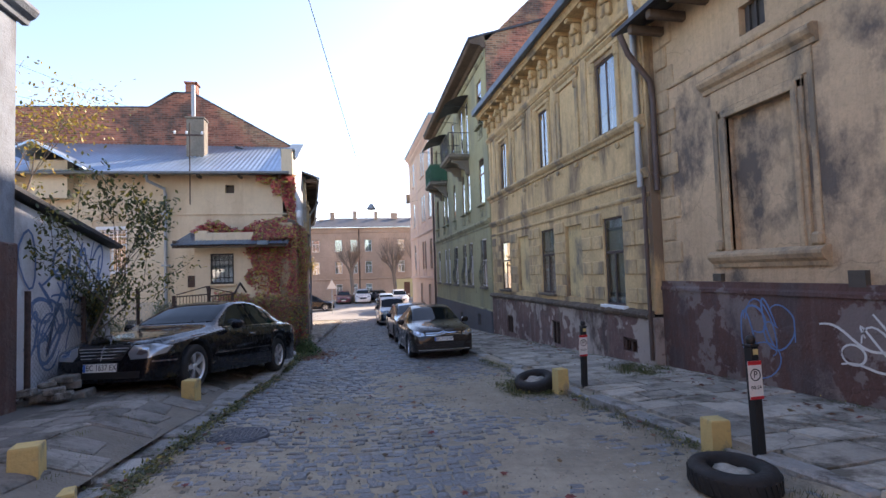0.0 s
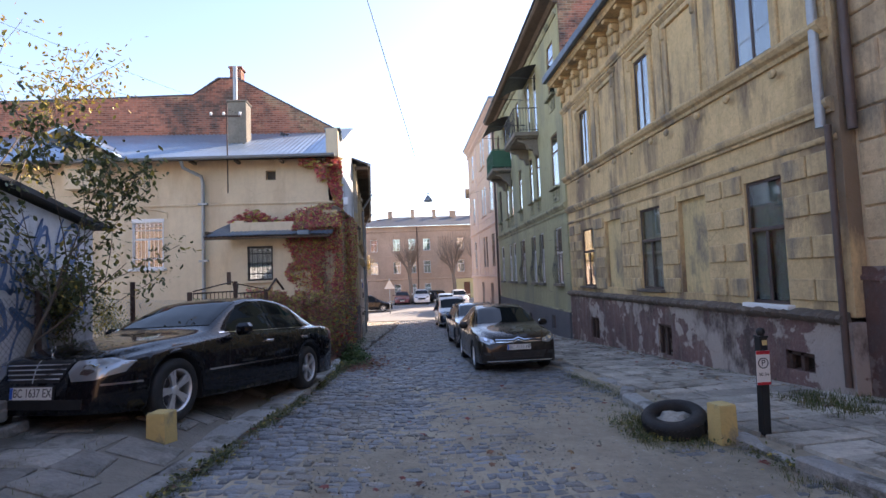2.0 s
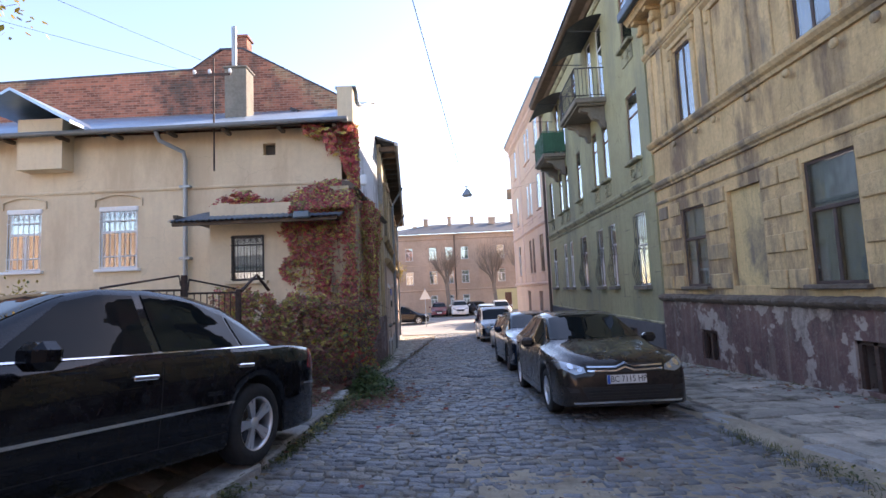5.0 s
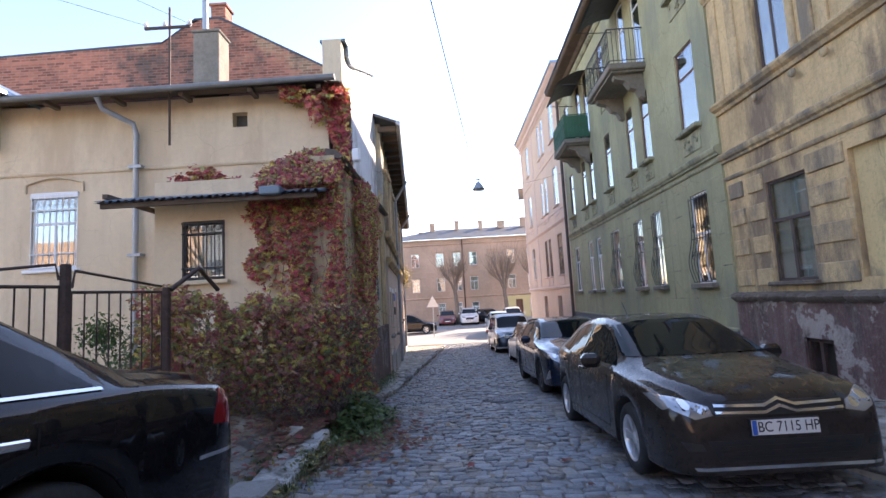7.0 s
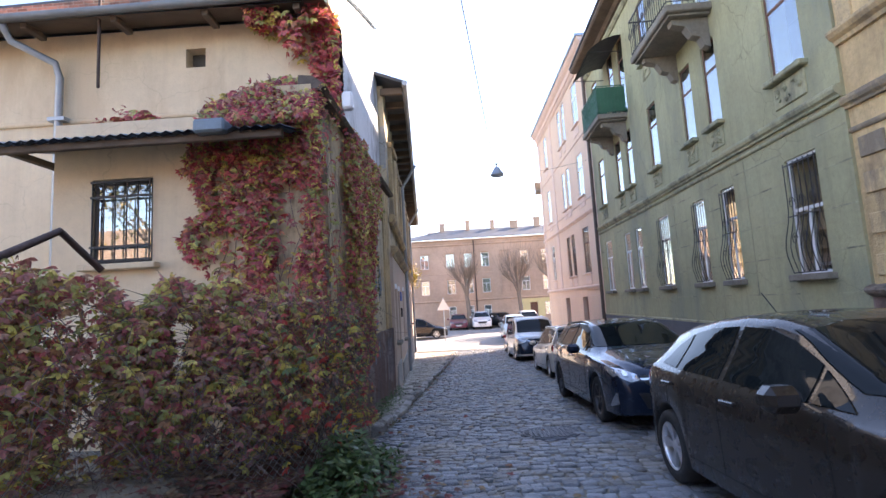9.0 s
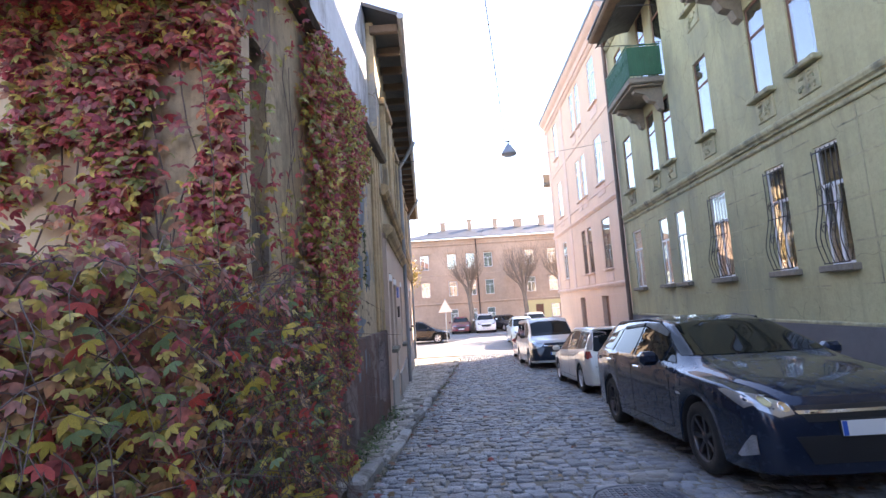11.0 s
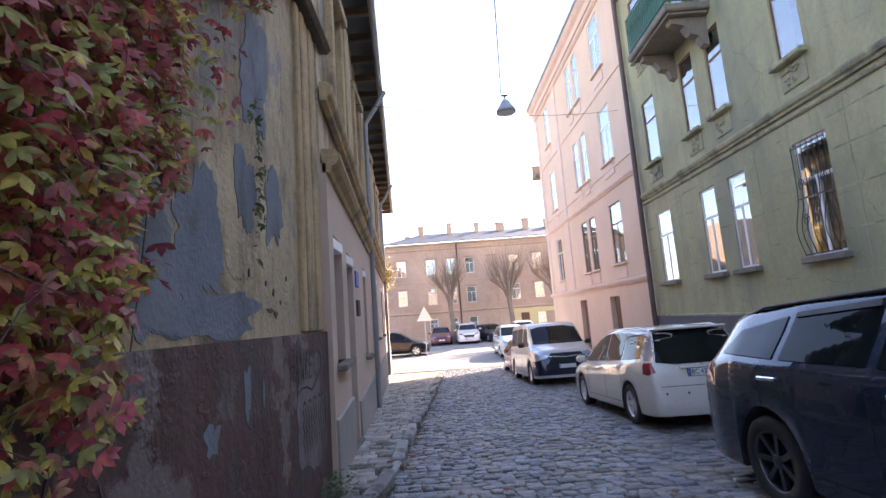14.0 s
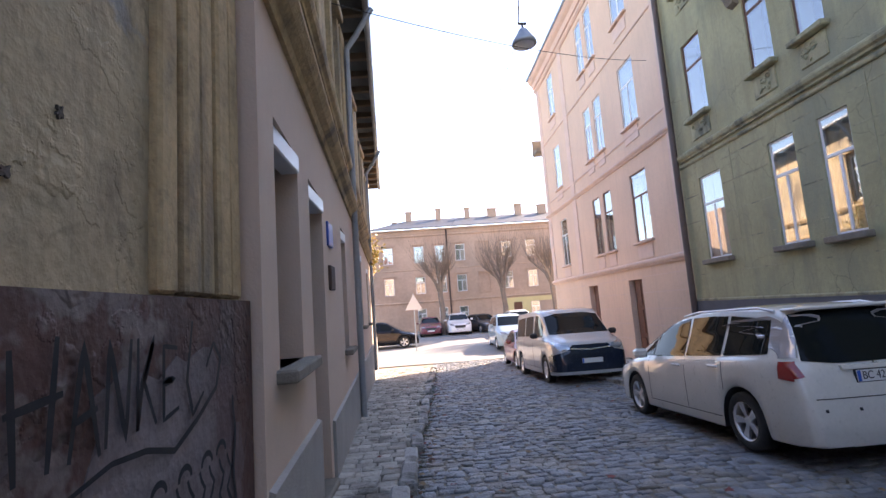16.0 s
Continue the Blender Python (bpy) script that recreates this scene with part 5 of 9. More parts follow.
M_TYRE = material("tyre_rubber", (0.02, 0.02, 0.021), 0.75, spread=0.2, scale=(6, 40), bump=0.1)
M_RIM = plain("alloy_rim", (0.78, 0.79, 0.81), 0.36, 0.8)
M_RIM_D = plain("dark_rim", (0.09, 0.09, 0.10), 0.35, 0.8)
M_CHROME = plain("chrome", (0.75, 0.76, 0.78), 0.12, 1.0)
M_CARGLASS = plain("car_glass_dark", (0.008, 0.011, 0.012), 0.01, 0.0, 0.0, 0.15)
M_LAMP = plain("headlight_glass", (0.42, 0.44, 0.46), 0.1, 0.6, 1.0)
M_TAIL = plain("tail_light_red", (0.28, 0.012, 0.015), 0.12, 0.0, 1.0)
M_TAILW = plain("tail_light_clear", (0.45, 0.42, 0.43), 0.12, 0.3, 1.0)
M_PLATE = plain("plate_white", (0.75, 0.75, 0.72), 0.4)
M_PLATEBLUE = plain("plate_blue_strip", (0.02, 0.12, 0.5), 0.4)
M_INK = plain("plate_ink", (0.01, 0.01, 0.012), 0.5)
M_GAP = plain("door_gap", (0.004, 0.004, 0.004), 0.8)


def paint(name, c, rough=0.25, flake=0.0):
    """Car paint: clear coat over colour, with a little road dust."""
    return material(name, c, rough + 0.1, metal=flake, spread=0.08, scale=(1.5, 30), bump=0.0, coat=0.75 if max(c) < 0.1 else 1.0, spec=0.05 if max(c) < 0.1 else 0.5)


def wheel_mesh(r, wd, spokes, rim_mat):
    tyre = Mesh().lathe([(r * 0.66, -wd / 2), (r * 0.9, -wd / 2), (r * 0.97, -wd * 0.42), (r, -wd * 0.3), (r, wd * 0.3), (r * 0.97, wd * 0.42), (r * 0.9, wd / 2), (r * 0.66, wd / 2), (r * 0.64, 0)], 36, axis="y", closed=True)
    rim = Mesh().lathe([(r * 0.68, wd * 0.47), (r * 0.64, wd * 0.48), (r * 0.61, wd * 0.36), (r * 0.6, -wd * 0.4), (r * 0.66, -wd * 0.45)], 36, axis="y")
    rim.lathe([(0.0, wd * 0.37), (r * 0.13, wd * 0.37), (r * 0.17, wd * 0.3), (r * 0.17, wd * 0.05)], 18, axis="y")
    for i in range(spokes):
        a = 2 * math.pi * i / spokes
        for off in (-0.13, 0.13) if spokes <= 6 else (0.0,):
            b0, b1 = a + off * 0.8, a + off * 1.0
            p0 = Vector((r * 0.13 * math.cos(b0), wd * 0.33, r * 0.13 * math.sin(b0)))
            p1 = Vector((r * 0.63 * math.cos(b1), wd * 0.40, r * 0.63 * math.sin(b1)))
            sd_ = Vector((-math.sin(a), 0, math.cos(a))) * r * 0.055
            dn = Vector((0, -wd * 0.14, 0))
            q = [p0 + sd_, p0 - sd_, p1 - sd_ * 1.1, p1 + sd_ * 1.1]
            rim.add([v[:] for v in q] + [(v + dn)[:] for v in q], [(0, 1, 2, 3), (4, 5, 6, 7), (0, 1, 5, 4), (1, 2, 6, 5), (2, 3, 7, 6), (3, 0, 4, 7)])
    disc = Mesh().lathe([(0.0, 0.0), (r * 0.45, 0.0), (r * 0.45, -0.02), (0, -0.02)], 24, axis="y")
    return tyre.data("tyre", M_TYRE), rim.data("rim", rim_mat), disc.data("brake_disc", M_RIM_D)


class Car:
    """A car lofted from its side view, plan and cross-section. x forward, y left, origin on the ground under its middle."""

    def __init__(self, m, L, top, belt, hw, tw, wb, fo, r, body, label, group="", category="car", name="parked_car", spokes=5, rim=None, sill=0.22, crown=0.05):
        self.L = L
        self.root = thing(name, m, label, category, group)
        self.root_m = m
        s_ = sorted(set(np.round(np.concatenate([np.linspace(0, L, 64), [0.015, 0.03, 0.06, 0.1, L - 0.015, L - 0.03, L - 0.06, L - 0.1], np.linspace(fo - r - 0.08, fo + r + 0.08, 19), np.linspace(fo + wb - r - 0.08, fo + wb + r + 0.08, 19)]), 4)))

        def cv(pts, s):
            a = np.array(pts)
            return float((np.interp(s, a[:, 0], a[:, 1]) * 2 + np.interp(max(0, s - 0.05), a[:, 0], a[:, 1]) + np.interp(min(L, s + 0.05), a[:, 0], a[:, 1])) / 4) if 0.12 < s < L - 0.12 else float(np.interp(s, a[:, 0], a[:, 1]))
        rings = []
        for s in s_:
            zt, zb_, w, t = cv(top, s), cv(belt, s), cv(hw, s), cv(tw, s)
            arch = 0.0
            for c in (fo, fo + wb):
                d = abs(s - c)
                if d < r + 0.055:
                    arch = max(arch, r + math.sqrt((r + 0.055) ** 2 - d * d))
            e = min(s, L - s)
            zf = sill - 0.02 + 0.02 * max(0, 1 - e / 0.5) ** 2
            zs = max(zf, arch)
            zb_ = max(zb_, min(zs + 0.06, zt - 0.02))
            ze = max(zt - crown, zb_ + 0.01)
            flare = 0.012 if arch > 0 else 0.0
            x = L / 2 - s
            lerp = lambda a, b, k: a + (b - a) * k
            half = [(0, zf), (max(0.1, w - 0.27), zf), (max(0.1, w - 0.27), max(zs, zf + 0.004)), (w * 0.975 + flare, zs + 0.004), (w * 0.995 + flare, zs + 0.03), (w + flare * 0.5, lerp(zs, zb_, 0.4)), (w, lerp(zs, zb_, 0.72)), (w * 0.985, lerp(zs, zb_, 0.93)), (w * 0.955, zb_), (lerp(w * 0.95, t, 0.1), lerp(zb_, ze, 0.1)), (lerp(w * 0.95, t, 0.55), lerp(zb_, ze, 0.53)), (lerp(w * 0.95, t, 0.92), lerp(zb_, ze, 0.93)), (t * 0.97, ze + (zt - ze) * 0.35), (t * 0.8, ze + (zt - ze) * 0.7), (t * 0.4, ze + (zt - ze) * 0.95), (0, zt)]
            rings.append([(x, y, z) for y, z in half] + [(x, -y, z) for y, z in reversed(half[1:-1])])
        n = len(rings[0])
        h_ = (n + 2) // 2
        bm_ = Mesh()
        vs_ = [p for rg in rings for p in rg]
        fs_, mi_ = [], []
        for i in range(len(rings) - 1):
            for k in range(n):
                fs_.append((i * n + k, i * n + (k + 1) % n, (i + 1) * n + (k + 1) % n, (i + 1) * n + k))
                mi_.append(1 if k < 3 or k >= n - 3 else 0)
        fs_ += [tuple(range(n)), tuple(reversed(range((len(rings) - 1) * n, len(rings) * n)))]
        mi_ += [0, 0]
        bm_.v, bm_.f, bm_.m, bm_.smooth = vs_, fs_, mi_, [True] * len(fs_)
        self.body = part("body", bm_, [body, M_BLACK], self.root)
        self.bvh = BVHTree.FromPolygons([Vector(p) for p in vs_], fs_)
        ty, ri, di = wheel_mesh(r, 0.21, spokes, rim or M_RIM)
        self.w = max(p[1] for p in hw)
        for c in (fo, fo + wb):
            for sgn in (1, -1):
                wy = self.w - 0.12
                wh = part("wheel", ty, None, self.root, m=pose(L / 2 - c, sgn * wy, r, 0, 0, 0 if sgn > 0 else 180))
                wh["label"] = "black tyre on an alloy rim"
                part("rim", ri, None, wh)
                part("brake_disc", di, None, wh)

    def decal(self, name, poly, plane, mat, off=0.004, label="", step=0.05, parent=None, thick=0.02, side=1):
        """A panel of the given outline laid on the body. plane: 'front', 'rear' (y, z), 'side' (x, z), 'top' (x, y)."""
        bb = bmesh.new()
        bb.faces.new([bb.verts.new((a, b, 0)) for a, b in poly])
        bmesh.ops.triangulate(bb, faces=bb.faces[:])
        for _ in range(6):
            long_ = [e for e in bb.edges if e.calc_length() > step]
            if not long_:
                break
            bmesh.ops.subdivide_edges(bb, edges=long_, cuts=1)
            bmesh.ops.triangulate(bb, faces=[f for f in bb.faces if len(f.verts) > 3])
        dirs = {"front": Vector((-1, 0, 0)), "rear": Vector((1, 0, 0)), "side": Vector((0, -side, 0)), "top": Vector((0, 0, -1))}
        d = dirs[plane]
        vs_, ok = [], True
        hits = []
        for v in bb.verts:
            a, b = v.co.x, v.co.y
            o = {"front": Vector((5, a, b)), "rear": Vector((-5, a, b)), "side": Vector((a, 5 * side, b)), "top": Vector((a, b, 5))}[plane]
            loc, nor, _, _ = self.bvh.ray_cast(o, d)
            hits.append((loc, nor, o))
        good = [h[0] for h in hits if h[0] is not None]
        if not good:
            bb.free()
            return None
        for loc, nor, o in hits:
            if loc is None:
                near = min(good, key=lambda q: (q - o - d * (q - o).dot(d)).length)
                loc = o + d * (near - o).dot(d)
                nor = -d
            if nor.dot(d) > 0:
                nor = -nor
            vs_.append(loc + (nor * 0.5 - d * 0.5).normalized() * off)
        bb.verts.index_update()
        fs_ = [[v.index for v in f.verts] for f in bb.faces]
        rim = [(e.verts[0].index, e.verts[1].index) for e in bb.edges if len(e.link_faces) == 1]
        n = len(vs_)
        ms_ = Mesh()
        ms_.v = [v[:] for v in vs_] + [(v + d * thick)[:] for v in vs_] + [v[:] for v in vs_]
        ms_.f = [tuple(f) for f in fs_] + [(a + 2 * n, b + 2 * n, b + n, a + n) for a, b in rim]
        ms_.m, ms_.smooth = [0] * len(ms_.f), [True] * len(fs_) + [False] * len(rim)
        bb.free()
        return part(name, ms_, mat, parent or self.root, label)

    def both(self, name, poly, mat, **kw):
        for sgn in (1, -1):
            self.decal(name, poly, "side", mat, side=sgn, **kw)

    def mirror_pair(self, name, poly, plane, mat, **kw):
        self.decal(name, poly, plane, mat, **kw)
        self.decal(name, [(-a, b) for a, b in poly], plane, mat, **kw)

    def line(self, pts, wd=0.009, mat=None, name="door_gap", side=(1, -1)):
        for a, b in zip(pts, pts[1:]):
            a, b = Vector((*a, 0)), Vector((*b, 0))
            p = Vector((-(b - a).y, (b - a).x, 0)).normalized() * wd / 2
            for sgn in side:
                self.decal(name, [(a + p)[:2], (b + p)[:2], (b - p)[:2], (a - p)[:2]], "side", mat or M_GAP, off=0.002, step=0.12, thick=0.004, side=sgn)

    def mirrors(self, s, z, mat, out=0.02):
        x = self.L / 2 - s
        for sgn in (1, -1):
            mm = Mesh().box(-0.07, 0.09, -0.105, 0.105, -0.075, 0.075, b=0.045)
            o = part("mirror", mm, mat, self.root, m=pose(x, sgn * (self.w + 0.09 + out), z))
            part("mirror_stalk", Mesh().box(-0.03, 0.03, -0.1, 0.02, -0.07, -0.03, b=0.01) if sgn > 0 else Mesh().box(-0.03, 0.03, -0.02, 0.1, -0.07, -0.03, b=0.01), M_BLACK, o)

    def handle(self, s, z, mat):
        x = self.L / 2 - s
        for sgn in (1, -1):
            loc, nor, _, _ = self.bvh.ray_cast(Vector((x, 5 * sgn, z)), Vector((0, -sgn, 0)))
            if loc:
                part("door_handle", Mesh().box(-0.1, 0.1, -0.012, 0.022, -0.016, 0.016, b=0.008), mat, self.root, m=pose(x, loc.y + sgn * 0.006, z, 0, 0, 0 if sgn > 0 else 180))

    def plate(self, z, text, front=True, y=0.0, w=0.52, h=0.112):
        """A number plate with its blue strip and figures."""
        sg = 1 if front else -1
        loc, nor, _, _ = self.bvh.ray_cast(Vector((5 * sg, y, z)), Vector((-sg, 0, 0)))
        ms_ = pose(loc.x + sg * 0.02, y, z, 90, 0, 90 * sg)
        pl = part("number_plate", Mesh().box(-w / 2 - 0.008, w / 2 + 0.008, -h / 2 - 0.008, h / 2 + 0.008, -0.03, 0.0, b=0.004), M_BLACK, self.root, "white number plate with dark figures", m=ms_)
        part("plate_face", Mesh().box(-w / 2, w / 2, -h / 2, h / 2, 0.001, 0.005), M_PLATE, pl)
        part("plate_strip", Mesh().box(-w / 2 + 0.003, -w / 2 + 0.04, -h / 2 + 0.003, h / 2 - 0.003, 0.0051, 0.0065), M_PLATEBLUE, pl)
        if text:
            tc = bpy.data.curves.new("plate_text", "FONT")
            tc.body, tc.size, tc.align_x, tc.align_y, tc.extrude = text, h * 0.98, "CENTER", "CENTER", 0.0006
            tc.materials.append(M_INK)
            to = new("plate_text", tc)
            to.parent, to.matrix_basis = pl, pose(0.022, 0, 0.0068) @ Matrix.Diagonal((0.86, 1, 1, 1))


def side_poly(L, pts):
    return [(L / 2 - s, z) for s, z in pts]
P_BLACK = paint("paint_black", (0.006, 0.006, 0.008), 0.15)
P_BROWN = paint("paint_dark_brown", (0.034, 0.027, 0.023), 0.2, 0.25)
P_BLUE = paint("paint_night_blue", (0.016, 0.026, 0.048), 0.12, 0.32)
P_WHITE = paint("paint_pearl_white", (0.66, 0.64, 0.58), 0.25)
P_VAN = paint("paint_silver_white", (0.55, 0.54, 0.52), 0.25, 0.1)
GROUP = "cars parked along the street"


def on_street(x, y, heading, lift=0.0, z=None, size=0.95):
    """A car's pose at x, y on the falling street; heading in degrees from +x."""
    s = (ground_z(y + 1) - ground_z(y - 1)) / 2
    pit = math.degrees(math.atan(s * math.sin(radians(heading))))
    return pose(x, y, ground_z(y) + lift if z is None else z, 0, 0, heading) @ pose(0, 0, 0, 0, -pit, 0) @ Matrix.Scale(size, 4)


def doors(c, L, b, z0, z1, spl):
    """Door gaps from a list of upright gap places."""
    for s in spl:
        c.line(side_poly(L, [(s, z0), (s + 0.01, z1)]), 0.008)
    c.line(side_poly(L, [(spl[0], z0), (spl[-1], z0)]), 0.008)


# black saloon
L = 5.04
c = Car(pose(-2.57, 9.74, -0.235, 0, 0, 252.6) @ pose(0, 0, 0, 1.5, -5.9, 0) @ Matrix.Diagonal((0.95, 0.95, 1.0, 1)), L,
        [(0, .46), (.02, .60), (.06, .70), (.14, .745), (.35, .80), (.8, .88), (1.3, .945), (1.5, .985), (1.8, 1.15), (2.2, 1.345), (2.5, 1.415), (2.9, 1.445), (3.3, 1.43), (3.65, 1.37), (4.0, 1.2), (4.25, 1.09), (4.6, 1.065), (4.9, 1.03), (4.97, .95), (5.01, .8), (5.04, .5)],
        [(0, .44), (.06, .62), (.3, .71), (.8, .79), (1.4, .86), (2.2, .90), (3.6, .95), (4.3, .985), (4.9, .95), (5.04, .48)],
        [(0, .60), (.03, .70), (.1, .78), (.25, .845), (.5, .89), (1, .92), (1.8, .928), (3.8, .925), (4.5, .89), (4.85, .82), (4.97, .76), (5.04, .66)],
        [(0, .45), (.1, .58), (.5, .72), (1.4, .80), (1.5, .79), (2.2, .62), (2.8, .59), (3.6, .57), (4.25, .70), (4.8, .70), (5.04, .5)],
        2.965, .87, .335, P_BLACK, "black saloon parked half on the pavement", GROUP, spokes=5)
c.decal("windscreen", [(-.70, 1.02), (.70, 1.02), (.585, 1.325), (.3, 1.36), (-.3, 1.36), (-.585, 1.325)], "front", M_CARGLASS, step=.045, off=.008)
c.decal("rear_window", [(-.6, 1.1), (.6, 1.1), (.5, 1.34), (-.5, 1.34)], "rear", M_CARGLASS, step=.045, off=.008)
c.both("side_window", side_poly(L, [(1.72, .935), (2.72, .955), (2.72, 1.36), (2.45, 1.345), (2.2, 1.28)]), M_CARGLASS, step=.045, off=.008)
c.both("side_window", side_poly(L, [(2.80, .958), (3.62, .985), (3.62, 1.25), (3.35, 1.335), (3.0, 1.368), (2.80, 1.37)]), M_CARGLASS, step=.045, off=.008)
c.both("quarter_window", side_poly(L, [(3.66, .988), (4.02, 1.0), (3.9, 1.11), (3.66, 1.235)]), M_CARGLASS, step=.045, off=.008)
c.both("window_trim", side_poly(L, [(1.62, .918), (4.05, .985), (4.05, .998), (1.62, .931)]), M_CHROME, off=.006)
c.both("side_strip", side_poly(L, [(1.35, .50), (3.72, .545), (3.72, .565), (1.35, .52)]), M_CHROME, off=.008)
c.both("bumper_strip", side_poly(L, [(.06, .47), (.42, .47), (.42, .49), (.06, .49)]), M_CHROME, off=.008)
c.both("bumper_strip", side_poly(L, [(4.6, .60), (4.98, .60), (4.98, .62), (4.6, .62)]), M_CHROME, off=.008)
doors(c, L, 0, .33, .93, (1.72, 2.76, 3.75))
c.decal("grille", [(-.30, .51), (.30, .51), (.41, .69), (.36, .71), (-.36, .71), (-.41, .69)], "front", M_BLACK, off=.01)
for k in range(4):
    z = .54 + k * .042
    c.decal("grille_bar", [(-.32 - k * .022, z), (.32 + k * .022, z), (.32 + k * .022, z + .012), (-.32 - k * .022, z + .012)], "front", M_CHROME, off=.018, thick=.01)
c.decal("grille_bar", [(-.008, .51), (.008, .51), (.008, .71), (-.008, .71)], "front", M_CHROME, off=.02, thick=.01)
c.mirror_pair("headlight", [(.39, .60), (.45, .515), (.70, .525), (.83, .58), (.85, .68), (.66, .715), (.44, .70)], "front", M_LAMP, off=.008, label="clear glass headlight")
c.mirror_pair("headlight_lens", [(.52, .58), (.6, .565), (.68, .6), (.66, .66), (.54, .66)], "front", M_CHROME, off=.012)
c.decal("lower_intake", [(-.6, .27), (.6, .27), (.6, .36), (-.6, .36)], "front", M_BLACK, off=.004)
c.mirror_pair("tail_light", [(.5, .74), (.74, .72), (.78, .92), (.52, .93)], "rear", M_TAIL, off=.006)
c.both("tail_light", side_poly(L, [(4.72, .76), (4.98, .74), (4.95, .93), (4.78, .94)]), M_TAIL, off=.006)
for s_ in (2.62, 3.62):
    c.handle(s_, .80 if s_ < 3 else .83, M_CHROME)
c.mirrors(1.86, .96, P_BLACK)
c.plate(.42, "BC 1637 EX")
part("bonnet_star", Mesh().tube([(L / 2 - .16, 0, .745), (L / 2 - .17, 0, .78)], .006, 6).lathe([(.028, -.003), (.034, -.003), (.034, .003), (.028, .003)], 16, axis="x", c=(L / 2 - .17, 0, .815), closed=True), M_CHROME, c.root)

# dark brown hatchback
L = 4.33
c = Car(on_street(2.52, 14.66, -90), L,
        [(0, .5), (.02, .68), (.05, .76), (.12, .82), (.3, .885), (.7, .955), (1.0, 1.0), (1.15, 1.05), (1.9, 1.40), (2.2, 1.465), (2.6, 1.49), (3.0, 1.475), (3.5, 1.42), (3.8, 1.35), (3.95, 1.22), (4.1, 1.08), (4.22, .95), (4.3, .75), (4.33, .48)],
        [(0, .46), (.05, .70), (.2, .78), (.5, .84), (1.1, .905), (1.9, .94), (3.3, 1.0), (3.9, 1.04), (4.2, .9), (4.33, .46)],
        [(0, .63), (.03, .74), (.1, .81), (.22, .855), (.5, .885), (1, .895), (3.2, .895), (3.9, .86), (4.2, .78), (4.33, .66)],
        [(0, .42), (.1, .55), (.5, .70), (1.0, .74), (1.9, .60), (2.6, .575), (3.5, .55), (3.8, .56), (4.2, .6), (4.33, .45)],
        2.608, .92, .32, P_BROWN, "dark brown hatchback facing uphill", GROUP, spokes=5)
c.decal("windscreen", [(-.73, 1.045), (.73, 1.045), (.60, 1.36), (.3, 1.405), (-.3, 1.405), (-.60, 1.36)], "front", M_CARGLASS, step=.045, off=.008)
c.decal("rear_window", [(-.55, 1.02), (.55, 1.02), (.48, 1.28), (-.48, 1.28)], "rear", M_CARGLASS, step=.045, off=.008)
c.both("quarter_window", side_poly(L, [(1.32, .955), (1.62, .965), (1.62, 1.14)]), M_CARGLASS, step=.045, off=.008)
c.both("side_window", side_poly(L, [(1.66, .965), (2.52, 1.0), (2.52, 1.385), (2.2, 1.37), (1.95, 1.30), (1.66, 1.165)]), M_CARGLASS, step=.045, off=.008)
c.both("side_window", side_poly(L, [(2.60, 1.003), (3.30, 1.03), (3.30, 1.33), (3.0, 1.375), (2.60, 1.388)]), M_CARGLASS, step=.045, off=.008)
c.both("quarter_window", side_poly(L, [(3.34, 1.035), (3.66, 1.06), (3.55, 1.22), (3.34, 1.32)]), M_CARGLASS, step=.045, off=.008)
doors(c, L, 0, .33, .95, (1.45, 2.56, 3.45))
for k in range(2):
    z = .655 + k * .05
    c.decal("grille_bar", [(-.5, z + .01), (-.12, z), (0, z + .045), (.12, z), (.5, z + .01), (.5, z + .03), (.12, z + .022), (0, z + .067), (-.12, z + .022), (-.5, z + .03)], "front", M_CHROME, off=.012)
c.decal("grille", [(-.5, .645), (.5, .645), (.5, .75), (-.5, .75)], "front", M_BLACK, off=.003)
c.mirror_pair("headlight", [(.52, .655), (.66, .63), (.80, .70), (.845, .80), (.74, .785), (.54, .72)], "front", M_LAMP, off=.006, label="clear glass headlight")
for yy in (.60, .71):
    c.mirror_pair("headlight_bulb", [(yy + .04 * math.cos(a), .70 + (yy - .6) * .35 + .036 * math.sin(a)) for a in np.linspace(0, 5.6, 9)], "front", M_CHROME, off=.009)
c.both("headlight", side_poly(L, [(.14, .71), (.2, .69), (.5, .79), (.42, .80), (.2, .76)]), M_LAMP, off=.006)
c.decal("lower_intake", [(-.52, .31), (.52, .31), (.60, .47), (-.60, .47)], "front", M_BLACK, off=.004)
for k in range(3):
    c.decal("intake_slat", [(-.5, .34 + k * .04), (.5, .34 + k * .04), (.5, .352 + k * .04), (-.5, .352 + k * .04)], "front", M_BLACK, off=.014, thick=.01)
c.mirror_pair("fog_light", [(.62, .40), (.74, .40), (.78, .47), (.64, .45)], "front", M_BLACK, off=.004)
c.decal("front_lip", [(-.7, .255), (.7, .255), (.72, .28), (-.72, .28)], "front", M_CHROME, off=.006)
c.both("tail_light", side_poly(L, [(3.98, .86), (4.2, .84), (4.12, 1.02), (3.98, 1.02)]), M_TAIL, off=.006)
for s_ in (2.40, 3.42):
    c.handle(s_, .86 if s_ < 3 else .90, P_BROWN)
c.mirrors(1.62, 1.0, P_BROWN)
c.plate(.56, "BC 7115 HP")
part("aerial", Mesh().tube([(-.9, 0, 1.45), (-1.1, 0, 1.66)], .005, 5), M_BLACK, c.root)

